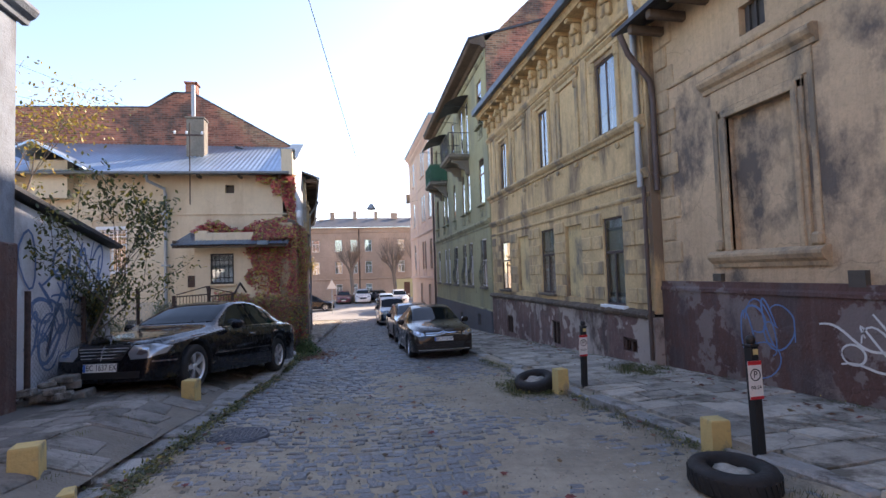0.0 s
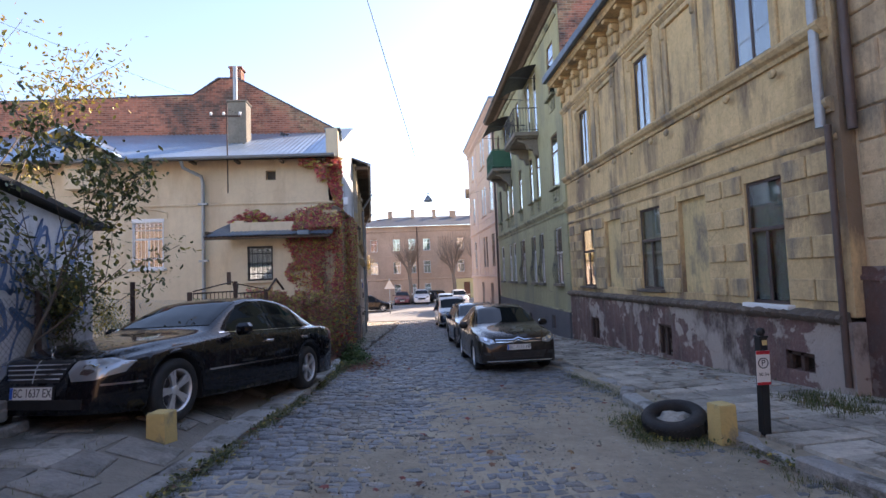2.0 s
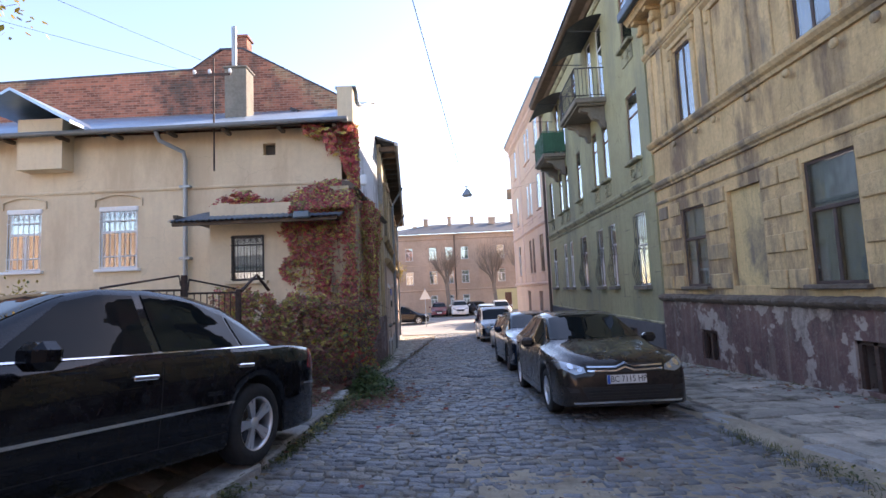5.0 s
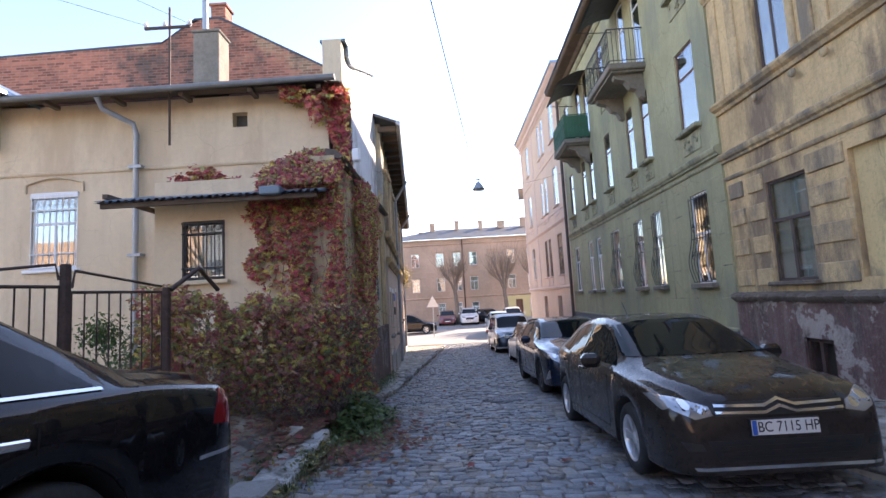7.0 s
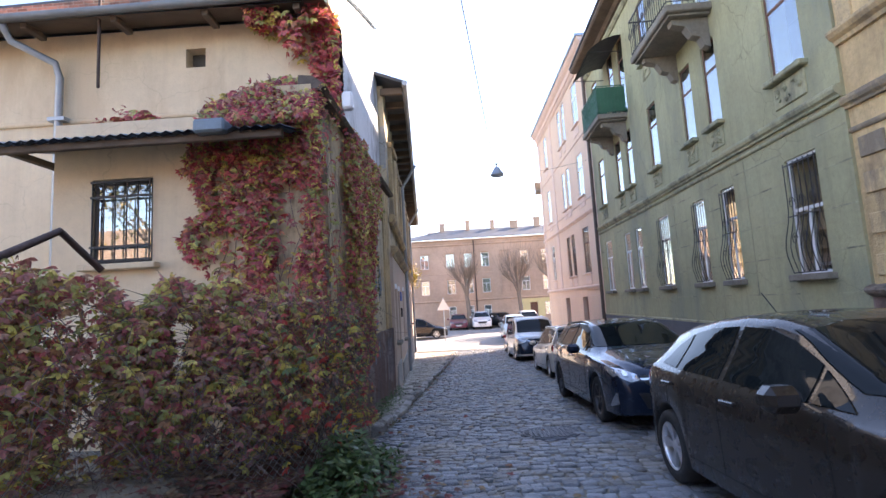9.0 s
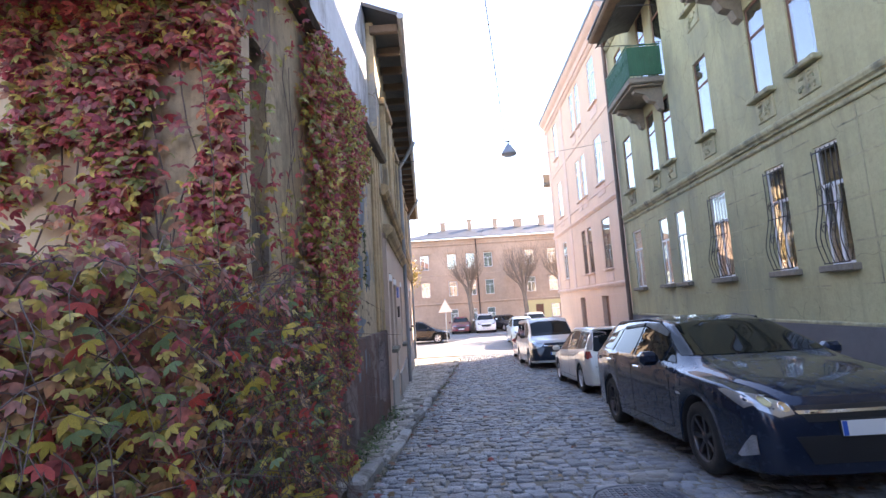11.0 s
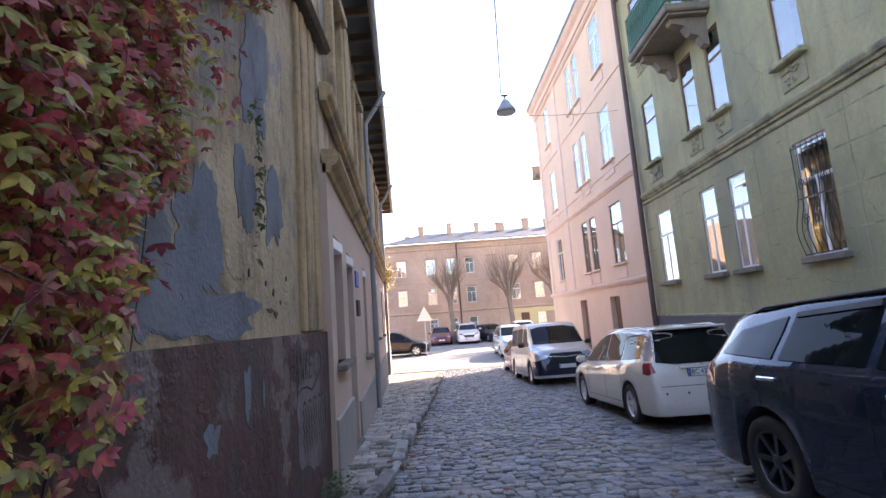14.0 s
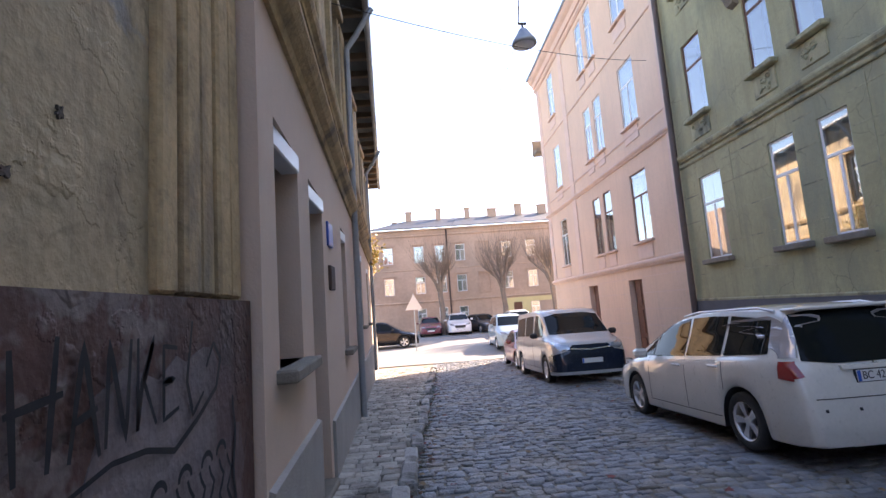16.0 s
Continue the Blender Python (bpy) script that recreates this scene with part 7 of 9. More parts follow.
def cover(u, z):
    """How thickly the creeper hangs: upright strands with bare wall between."""
    return noise.noise((u * 2.3 + 4, 1.7, z * 0.4)) + 0.5 * noise.noise((u * 5.1, 3.2, z * 1.3 + 9))


sp_ = []
while len(sp_) < 12500:
    x, z = rnd(-3.25, -1.55), rnd(-0.2, 3.62)
    lft = np.interp(z, [0.3, 0.85, 1.2, 1.9, 2.9, 3.2, 3.5, 3.8], [-2.75, -2.8, -2.9, -3.08, -3.02, -2.82, -2.4, -2.0])
    if x < lft + 0.12 * math.sin(z * 7) or (z > 3.35 and x > -1.7 - (z - 3.4) * .6):
        continue
    if 0.6 < z < 2.25 and abs(x + 1.9 - 0.07 * math.sin(z * 4)) < 0.15 - 0.05 * abs(z - 1.3) and R.random() < .95:
        continue
    if cover(x, z) < (-0.12 if z < 2.4 else -0.35) and R.random() < (.9 if z < 2.6 else .5):
        continue
    th = 0.14 + 0.1 * cover(x, z) if z < 2.9 else 0.35
    p = (x, 16.78 - rnd(0.02, max(.08, th)) + (0.75 * (z - 2.9) if z > 2.9 else 0), z)
    d, f = hang((0.2, -1, 0))
    sp_.append((p, d, f, rnd(.034, .07)))
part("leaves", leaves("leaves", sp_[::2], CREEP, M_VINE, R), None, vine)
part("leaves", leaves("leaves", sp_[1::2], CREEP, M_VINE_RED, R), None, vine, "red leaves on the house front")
sp_ = []
for _ in range(46):
    z = rnd(.78, 1.9)
    d, f = hang((1, -.4, 0))
    sp_.append(((-1.63 + rnd(0, .04), 20.84 + .05 * math.sin(z * 6) + rnd(-.03, .03), z), d, f, rnd(.03, .055)))
part("leaves", leaves("leaves", sp_, CREEP, M_OLIVE, R), None, vine, "thin green trailing strand")
sp_ = []
while len(sp_) < 12500:
    y, z = rnd(16.75, 21.0), rnd(-0.9, 3.45)
    right = np.interp(z, [-0.9, 0.0, 0.3, 0.5, 0.75, 1.2, 1.65, 2.4, 3.4], [18.95, 19.0, 19.15, 19.35, 19.6, 20.05, 20.35, 20.7, 20.8]) + .12 * math.sin(z * 5) + .08 * math.sin(z * 13)
    if y > right:
        continue
    if y < 18.15 + .12 * math.sin(z * 4) and R.random() < (.9 if z > .85 else .72):
        continue
    if cover(y + 7, z) < (0.02 if 18.6 < y < 19.2 else -0.16) and R.random() < .93:
        continue
    thick = max(.06, .15 + .16 * cover(y + 7, z))
    p = (-1.63 + rnd(.01, thick), y, z)
    d, f = hang((1, -.5, 0), .9)
    sp_.append((p, d, f, rnd(.028, .062)))
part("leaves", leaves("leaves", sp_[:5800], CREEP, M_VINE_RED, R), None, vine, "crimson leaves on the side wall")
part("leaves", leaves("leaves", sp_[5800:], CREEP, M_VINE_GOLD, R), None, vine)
sp_ = []
for _ in range(900):
    z = rnd(3.6, 5.35)
    w_ = .16 + .12 * math.sin(z * 3)
    p = (-1.85 + rnd(-w_, .12), 18.55 - rnd(0, .15), z)
    d, f = hang((.3, -1, 0))
    sp_.append((p, d, f, rnd(.06, .11)))
for _ in range(420):
    x = rnd(-3.0, -1.8)
    p = (x, 18.5 - rnd(0, .45), 5.3 - rnd(0, .25) - (rnd(0, .5) if -2.5 < x < -2.2 else 0))
    d, f = hang((0, -1, 0.2))
    sp_.append((p, d, f, rnd(.06, .11)))
for _ in range(1100):
    x = rnd(-5.0, -2.5)
    p = (x, rnd(17.4, 18.5), 3.12 + rnd(.0, .18) * (1.2 + math.sin(x * 4)) + .1)
    d, f = hang((0, -.6, 1))
    sp_.append((p, d, f, rnd(.06, .11)))
part("leaves", leaves("leaves", sp_, CREEP, M_VINE_RED, R), None, vine, "bright red leaves along the eaves and awning")
# hedge over the fence
HP = [(-3.02, 14.4), (-2.8, 15.05), (-2.3, 15.3), (-1.75, 15.6), (-1.46, 16.1), (-1.4, 16.8), (-1.5, 17.7)]


def hedge_at(t):
    k = t * (len(HP) - 1)
    i = min(int(k), len(HP) - 2)
    a, b = Vector((*HP[i], 0)), Vector((*HP[i + 1], 0))
    d = (b - a).normalized()
    return a.lerp(b, k - i), Vector((d.y, -d.x, 0))


sp_, tw_ = [], Mesh()
while len(sp_) < 13500:
    t = R.random()
    if t > .66 and R.random() < .72:
        continue
    c0, out = hedge_at(t)
    zt = 1.16 - .34 * t + .1 * math.sin(t * 21) + .08 * math.sin(t * 47)
    gz = ground_z(c0.y) + .36
    z = gz + (zt - gz) * R.random() ** .75
    if noise.noise((t * 11, z * 2.2, 3)) < (-.3 if t < .45 else -.12) and R.random() < .9:
        continue
    dpt = rnd(-.6, .1) + .12 * noise.noise((t * 14, z * 3, 1)) - .6 * max(0, (gz + .45 - z))
    p = c0 + out * dpt + Vector((0, 0, z))
    d, f = hang(out)
    sp_.append((p[:], d, f, rnd(.03, .066)))
part("leaves", leaves("leaves", sp_[:8200], CREEP, M_HEDGE, R), None, vine, "dry brown and dull red leaves over the fence")
part("leaves", leaves("leaves", sp_[8200:], CREEP, M_VINE_GOLD, R), None, vine)
for i in range(1700):
    t = R.random()
    c0, out = hedge_at(t)
    gz = ground_z(c0.y) + .1
    z = gz + (.92 - gz) * rnd(.05, 1.0)
    p = c0 + out * rnd(-.5, .16) + Vector((0, 0, z))
    d = Vector((rnd(-1, 1), rnd(-1, 1), rnd(-.8, .5))).normalized() + out * .15
    ln = rnd(.2, .7)
    tw_.tube([p, p + d * ln * .3 + Vector((0, 0, .03)), p + d * ln * .62 + Vector((rnd(-.04, .04), rnd(-.04, .04), .0)), p + d * ln * .85 + Vector((0, 0, rnd(-.2, .0)))], [.0032, .0028, .002, .001], 4, cap=False)
for i in range(1150):
    y, z = rnd(16.3, 18.75), rnd(-.75, .9)
    p = Vector((rnd(-1.62, -1.42), y, z))
    d = Vector((rnd(-.15, .22), rnd(-1, 1), rnd(-.9, .5))).normalized()
    ln, q = rnd(.12, .5), [p]
    for k in range(4):
        d = (d + Vector((rnd(-.25, .2), rnd(-.45, .45), rnd(-.55, .2)))).normalized()
        q.append(q[-1] + d * ln / 4)
    tw_.tube(q, [.0026, .0024, .002, .0016, .001], 4, cap=False)
for i in range(22):
    y = rnd(16.9, 19.4)
    pts, z = [], rnd(-.8, .5)
    while z < 3.3 and len(pts) < 12:
        pts.append((-1.63 + rnd(.0, .05), y, z))
        y += rnd(-.12, .12)
        z += rnd(.15, .35)
    if len(pts) > 2:
        tw_.tube(pts, .003, 4, cap=False)
for i in range(9):
    x = rnd(-2.7, -1.7)
    pts, z = [], rnd(-.6, .6)
    while z < 3.3 and len(pts) < 12:
        pts.append((x, 16.77 - rnd(0, .04), z))
        x += rnd(-.1, .1)
        z += rnd(.15, .35)
    if len(pts) > 2:
        tw_.tube(pts, .005, 4, cap=False)
part("twigs", tw_, M_TWIG, vine, "bare grey-brown stems")
# single leaves that stand out on the street side
one = [leaves("leaf", [((0, 0, 0), (0, .2, -1), (1, 0, .1), 1.0)], CREEP, m_, R) for m_ in (ramp_leaf("leaf_scarlet", [(0, (.62, .09, .07)), (.9, (.52, .1, .08))]), ramp_leaf("leaf_gold", [(0, (.6, .47, .09)), (.9, (.5, .4, .09))]), ramp_leaf("leaf_green", [(0, (.23, .34, .16)), (.9, (.28, .38, .18))]))]
for i in range(200):
    t = rnd(.5, 1.0)
    c0, out = hedge_at(t)
    p = c0 + out * rnd(.02, .2) + Vector((0, 0, rnd(ground_z(c0.y) + .3, .8)))
    o = new("leaf", R.choice(one))
    o.parent = vine
    o.matrix_basis = pose(p.x, p.y, p.z, rnd(-40, 40), rnd(-40, 40), rnd(-90, 60)) @ Matrix.Diagonal((*[rnd(.042, .07)] * 3, 1))
# the wire fence inside the hedge
hf = thing("fence", pose(0, 0, 0), "chain-link fence overgrown by the creeper", "fence")
for (x0_, y0_), (x1_, y1_) in zip(HP[:-1], HP[1:]):
    mesh_a = Vector((x0_ - .08, y0_ + .05, ground_z(y0_) + .05))
    mesh_b = Vector((x1_ - .08, y1_ + .05, ground_z(y1_) + .05))
    mf = Mesh()
    ln = (mesh_b - mesh_a).length
    dv = (mesh_b - mesh_a) / ln
    for i in range(int((ln + 1.2) / .08)):
        for sg in (1, -1):
            s0 = i * .08 - (1.2 if sg > 0 else 0)
            s1 = s0 + 1.2 * sg
            lo, hi = max(0, min(s0, s1)), min(ln, max(s0, s1))
            if hi > lo:
                ff = lambda s: 1.2 * (s - s0) / (s1 - s0)
                mf.tube([mesh_a + dv * lo + Vector((0, 0, ff(lo))), mesh_a + dv * hi + Vector((0, 0, ff(hi)))], .0022, 3, cap=False)
    part("chain_link", mf, M_PIPE, hf)
# nettles at the foot
sp_ = []
while len(sp_) < 2600:
    x, y = R.gauss(-1.28, .22), R.gauss(16.2, .6)
    if x > -.78:
        continue
    h = .5 * math.exp(-((x + 1.25) / .33) ** 2 - ((y - 16.2) / .8) ** 2)
    p = (x, y, ground_z(y) + .05 + h * rnd(.1, 1))
    sp_.append((p, (rnd(-1, 1), rnd(-1, 1), rnd(-.5, .4)), (rnd(-.4, .4), rnd(-.4, .4), 1), rnd(.05, .11)))
tagged(part("nettles", leaves("nettles", sp_, OVAL, M_GREEN, R), None), "dark green nettles at the foot of the creeper", "plant", kind="stuff")
sp_ = []
while len(sp_) < 900:
    y = rnd(19, 23)
    x = -1.56 + abs(R.gauss(0, .1))
    if x > -1.22 or noise.noise((y * 1.5, 1, 1)) < -.05:
        continue
    sp_.append(((x, y, ground_z(y) + .08 + rnd(0, .2)), (rnd(-1, 1), rnd(-1, 1), rnd(-.3, .5)), (0, 0, 1), rnd(.03, .07)))
tagged(part("weeds", leaves("weeds", sp_, OVAL, M_GREEN, R), None), "green weeds at the plinth", "plant", kind="stuff")
# fallen leaves
sp_ = []
while len(sp_) < 4700:
    if R.random() < .7:
        x, y = R.gauss(-1.5, .5), R.gauss(15.3, .75)
    elif R.random() < .5:
        x, y = rnd(-1.6, 3.4), rnd(1, 40)
        if R.random() < .5:
            x = left_kerb(y) + abs(R.gauss(0, .2))
    else:
        x, y = 5.6 - abs(R.gauss(0, .35)), rnd(1, 40)
    z = ground_z(y) + (lateral(x, y) if x < left_kerb(y) or x > 3.45 else rise(x, y)) + .035
    sp_.append(((x, y, z + rnd(0, .02)), (rnd(-1, 1), rnd(-1, 1), rnd(-.05, .12)), (rnd(-.3, .3), rnd(-.3, .3), 1), rnd(.04, .1)))
tagged(part("fallen_leaves", leaves("fallen_leaves", sp_, LEAF5, M_DEAD, R), None), "dry brown fallen leaves on the ground", "leaves", kind="stuff")
# grass in kerbs and joints
sp_ = []


def tuft(x, y, z, n_, h):
    for _ in range(int(n_ * 1.5)):
        a = rnd(0, 6.3)
        sp_.append(((x + R.gauss(0, .05), y + R.gauss(0, .06), z), (math.cos(a) * rnd(.2, .9), math.sin(a) * rnd(.2, .9), 1), (math.cos(a), math.sin(a), .2), h * rnd(.35, .85)))


for i in range(560):
    y = rnd(2.5, 15)
    if noise.noise((y * .9, 4, 4)) > -.15:
        tuft(left_kerb(y) + (.17 if R.random() < .6 else -.18) + R.gauss(0, .05), y, ground_z(y) + .13, 16, .085)
for i in range(240):
    y = rnd(1.5, 12)
    tuft(3.4 + R.gauss(0, .12) - (.35 if 7.2 < y < 8.6 else 0), y, ground_z(y) + .0, 14, .075)
for i in range(60):
    tuft(rnd(2.6, 3.2), R.gauss(7.9, .35), ground_z(7.8), 16, .1)
for i in range(330):
    y = rnd(3, 18.5)
    if noise.noise((y * .8, 8, 4)) > -.02:
        tuft((5.86 if y < 8.25 else 5.66) - abs(R.gauss(0, .09)), y, ground_z(y) + .12, 9, .055)
for i in range(60):
    tuft(5.2 + R.gauss(0, .25), R.gauss(8.0, .3), ground_z(8) + .12, 16, .12)
for i in range(90):
    y = rnd(2, 14)
    x = rnd(-3.6, -2.1)
    tuft(x, y, ground_z(y) + lateral(x, y) - .02, 12, .06)
for i in range(260):
    y = rnd(18.7, 40)
    tuft(left_kerb(y) + .1, y, ground_z(y) + .0, 12, .05)
for i in range(120):
    y = rnd(13.2, 15.5)
    tuft(left_kerb(y) + R.gauss(-.1, .25), y, ground_z(y) + .1, 14, .09)
tagged(part("grass", leaves("grass", sp_, BLADE, M_GRASS, R, bend=.35), None), "tufts of grass and weeds along kerbs and walls", "grass", kind="stuff")


sp_ = []


def sprout(x, y, z, n_, size, spread=.07):
    for _ in range(n_):
        sp_.append(((x + R.gauss(0, spread), y + R.gauss(0, spread * 1.5), z + rnd(0, size * 1.3)), (rnd(-1, 1), rnd(-1, 1), rnd(-.1, .7)), (rnd(-.4, .4), rnd(-.4, .4), 1), rnd(.5, 1.2) * size))


for i in range(560):
    y = rnd(2.8, 14.8)
    if noise.noise((y * .8, 2, 9)) > -.2:
        sprout(left_kerb(y) + (.2 if R.random() < .7 else -.22) + R.gauss(0, .04), y, ground_z(y) + .14, 12, .055)
for i in range(190):
    y = rnd(2.5, 12)
    if noise.noise((y * 1.1, 5, 9)) > -.05:
        sprout(3.42 + R.gauss(0, .08), y, ground_z(y) + .02, 10, .04)
for i in range(90):
    sprout(rnd(2.5, 3.3), R.gauss(8.0, .35), ground_z(8) + .01, 12, .04)
for i in range(60):
    y = rnd(3.5, 18)
    sprout((5.84 if y < 8.25 else 5.64) - abs(R.gauss(0, .08)), y, ground_z(y) + .12, 9, .035)
for i in range(40):
    sprout(rnd(-2.7, -1.5), rnd(13.6, 14.6), ground_z(14) + .16, 12, .045)
tagged(part("weeds", leaves("weeds", sp_, OVAL, M_OLIVE, R), None), "low green weeds along kerbs and walls", "plant", kind="stuff")


def branchy(base, h, r0, spread, n_main, seed, levels=3, up=0.6):
    """Trunk and limbs as (mesh, twig ends)."""
    rg = random.Random(seed)
    ms_, ends = Mesh(), []

    def grow(p, d, ln, r, lv):
        pts, rs = [p], [r]
        q = Vector(p)
        for k in range(4):
            d = (d + Vector((rg.uniform(-.18, .18), rg.uniform(-.18, .18), rg.uniform(-.05, .14 * up)))).normalized()
            q = q + d * ln / 4
            pts.append(q.copy())
            rs.append(max(.004, r * (1 - .17 * (k + 1))))
        ms_.tube(pts, rs, 7 if lv == 0 else 5, cap=False)
        if lv < levels:
            for j in range(n_main if lv == 0 else rg.randint(2, 4)):
                k = rg.randint(2, 4)
                a = rg.uniform(0, 6.28)
                dd = (d * rg.uniform(.4, 1) + Vector((math.cos(a), math.sin(a), rg.uniform(.0, .7))) * spread).normalized()
                grow(pts[k], dd, ln * rg.uniform(.5, .8), rs[k] * .62, lv + 1)
        else:
            ends.extend(pts[1:])
    grow(Vector(base), Vector((rg.uniform(-.1, .1), rg.uniform(-.1, .1), 1)), h, r0, 0)
    return ms_, ends


def tree(name, base, h, r0, spread, n_main, seed, mat, n_leaf, size, outline, label, scatter=.22, levels=3):
    tr = thing(name, pose(0, 0, 0), label, "tree")
    ms_, ends = branchy(base, h, r0, spread, n_main, seed, levels)
    part("trunk", ms_, M_BARK, tr)
    rg = random.Random(seed + 1)
    if n_leaf:
        sp2 = []
        for _ in range(n_leaf):
            e = rg.choice(ends)
            sp2.append(((e + Vector((rg.gauss(0, scatter), rg.gauss(0, scatter), rg.gauss(0, scatter))))[:], (rg.uniform(-1, 1), rg.uniform(-1, 1), rg.uniform(-1, .3)), (rg.uniform(-.6, .6), rg.uniform(-.6, .6), 1), rg.uniform(*size)))
        part("crown", leaves("crown", sp2, outline, mat, rg), None, tr)
    return tr


tree("sapling", (-3.72, 7.75, -0.05), 1.85, .03, .6, 8, 5, M_OLIVE, 2100, (.05, .1), OVAL, "thin olive-green sapling in front of the whitewashed shed", .09, 2)
tree("sapling", (-3.9, 8.9, -0.1), .95, .02, .8, 8, 15, M_OLIVE, 2400, (.05, .1), OVAL, "low olive shrub by the wire fence", .1, 2)
tree("yellow_tree", (-6.15, 10.4, -0.2), 3.5, .11, .62, 7, 8, M_YELLOW, 3000, (.07, .13), OVAL, "autumn tree with sparse golden leaves behind the shed", .2, 3)
tree("yard_shrub", (-6.4, 14.0, -0.3), .9, .03, .5, 7, 9, M_YELLOW, 900, (.05, .09), OVAL, "young yellow-green shrub behind the fence", .12, 2)
tree("yard_shrub", (-5.2, 12.3, -0.3), .55, .03, .7, 7, 19, M_OLIVE, 1100, (.05, .09), OVAL, "dark bramble bush along the fence", .14, 2)
tree("yard_shrub", (-5.4, 16.9, -0.3), .7, .02, .7, 7, 39, M_GREEN, 900, (.05, .1), OVAL, "low green bush at the foot of the cream wall", .12, 2)
tree("yard_shrub", (-4.0, 15.6, -0.4), .45, .02, .8, 6, 29, M_GREEN, 700, (.05, .1), OVAL, "low green bush behind the gate", .12, 2)
tree("bare_tree", (-19, 34, 0), 6.5, .3, .8, 7, 12, M_OLIVE, 1400, (.12, .3), OVAL, "tall thin tree with mistletoe beyond the brick house", .35, 3)
for bx, by, sd_ in ((0.85, 60.0, 31), (6.0, 60.2, 32), (9.0, 56.0, 33)):
    tr = thing("pollard_tree", pose(0, 0, 0), "bare pollarded street tree with upright shoots", "tree", "pollarded trees on the square")
    rg = random.Random(sd_)
    tm_ = Mesh()
    z0 = ground_z(by)
    tm_.tube([(bx, by, z0), (bx + .1, by, z0 + 1.8), (bx - .05, by, z0 + 3.4)], [.27, .22, .2], 10)
    for j in range(7):
        a = j * .9 + rg.uniform(-.2, .2)
        sp3 = rg.uniform(.7, 1.7)
        e = Vector((bx + math.cos(a) * sp3, by + math.sin(a) * sp3, z0 + rg.uniform(5.2, 6.6)))
        mid = Vector((bx + math.cos(a) * sp3 * .3, by + math.sin(a) * sp3 * .3, z0 + 4.3))
        tm_.tube([(bx, by, z0 + 3.2), mid, e], [.15, .11, .07], 7)
        for k in range(40):
            b_ = rg.uniform(0, 6.28)
            s_ = mid.lerp(e, rg.uniform(.1, 1.0))
            hh = rg.uniform(.9, 2.6)
            sx_, sy_ = math.cos(b_) * rg.uniform(.2, 1.1) + math.cos(a) * .4, math.sin(b_) * rg.uniform(.2, 1.1) + math.sin(a) * .4
            tm_.tube([s_, s_ + Vector((sx_ * .6, sy_ * .6, hh * .45)), s_ + Vector((sx_, sy_, hh))], [.018, .013, .006], 4, cap=False)
    part("trunk", tm_, M_SHOOT, tr)
sp_ = []
for _ in range(420):
    sp_.append(((-2.45 + R.gauss(.1, .16), 37.3 + R.gauss(0, .22), 2.35 + R.gauss(0, .3)), (rnd(-1, 1), rnd(-1, 1), rnd(-1, .3)), (1, 0, .5), rnd(.08, .15)))
tagged(part("hanging_plant", leaves("hanging_plant", sp_, OVAL, M_YELLOW, R), None), "yellow hanging plant on the sunlit wall", "plant", kind="stuff")

# pavings: setts of the carriageway
def stones(cells, mats, name, seed, h=(0.01, 0.034), inset=0.014, tilt=0.012, round_=True):
    """Split stones from cells ((corner x4 as (x, y)), z function); one mesh of islands."""
    rng = random.Random(seed)
    vs, fs = [], []
    for quad, zf in cells:
        n = len(vs)
        cx, cy = sum(p[0] for p in quad) / 4, sum(p[1] for p in quad) / 4
        up = rng.uniform(*h)
        tx, ty = rng.uniform(-tilt, tilt), rng.uniform(-tilt, tilt)
        for ring, (k, dz) in enumerate(((1.0, -0.06), (0.97, 0.4), (0.86, 0.84), (0.55, 1.0))):
            for x, y in quad:
                px, py = cx + (x - cx) * k, cy + (y - cy) * k
                vs.append((px, py, zf(px, py) + (up * dz if dz > 0 else dz) + (px - cx) * tx * 6 + (py - cy) * ty * 6))
        for r in range(3):
            for i in range(4):
                fs.append((n + r * 4 + i, n + r * 4 + (i + 1) % 4, n + r * 4 + 4 + (i + 1) % 4, n + r * 4 + 4 + i))
        fs.append((n + 12, n + 13, n + 14, n + 15))
    me = bpy.data.meshes.new(name)
    me.from_pydata(vs, [], fs)
    me.materials.append(mats)
    me.polygons.foreach_set("use_smooth", [round_] * len(fs))
    me.update()
    return me


def sett_cells(x_lo, x_hi, y0, y1, rng, row=0.1, wid=(0.085, 0.165), jit=0.02, zf=None, skip=None, gap=0.008):
    y, out = y0, []
    while y < y1:
        d = row * rng.uniform(0.85, 1.2)
        a, b = x_lo(y), x_hi(y)
        x = a - rng.uniform(0, 0.1)
        while x < b:
            w = rng.uniform(*wid)
            j = lambda: rng.uniform(-jit, jit)
            if not (skip and skip(x + w / 2, y + d / 2)):
                out.append((((x + gap / 2 + j(), y + gap / 2 + j()), (x + w - gap / 2 + j(), y + gap / 2 + j()), (x + w - gap / 2 + j(), y + d - gap / 2 + j()), (x + gap / 2 + j(), y + d - gap / 2 + j())), zf))
            x += w
        y += d
    return out


def road_z(x, y):
    """The worn carriageway: gentle ruts and waves on the fall."""
    return ground_z(y) + rise(x, y) - 0.02 + 0.022 * noise.noise((x * 0.7, y * 0.5, 3.1)) - 0.03 * math.exp(-((x - 2.6) / 0.7) ** 2) * (1 if y < 12 else 0.3)


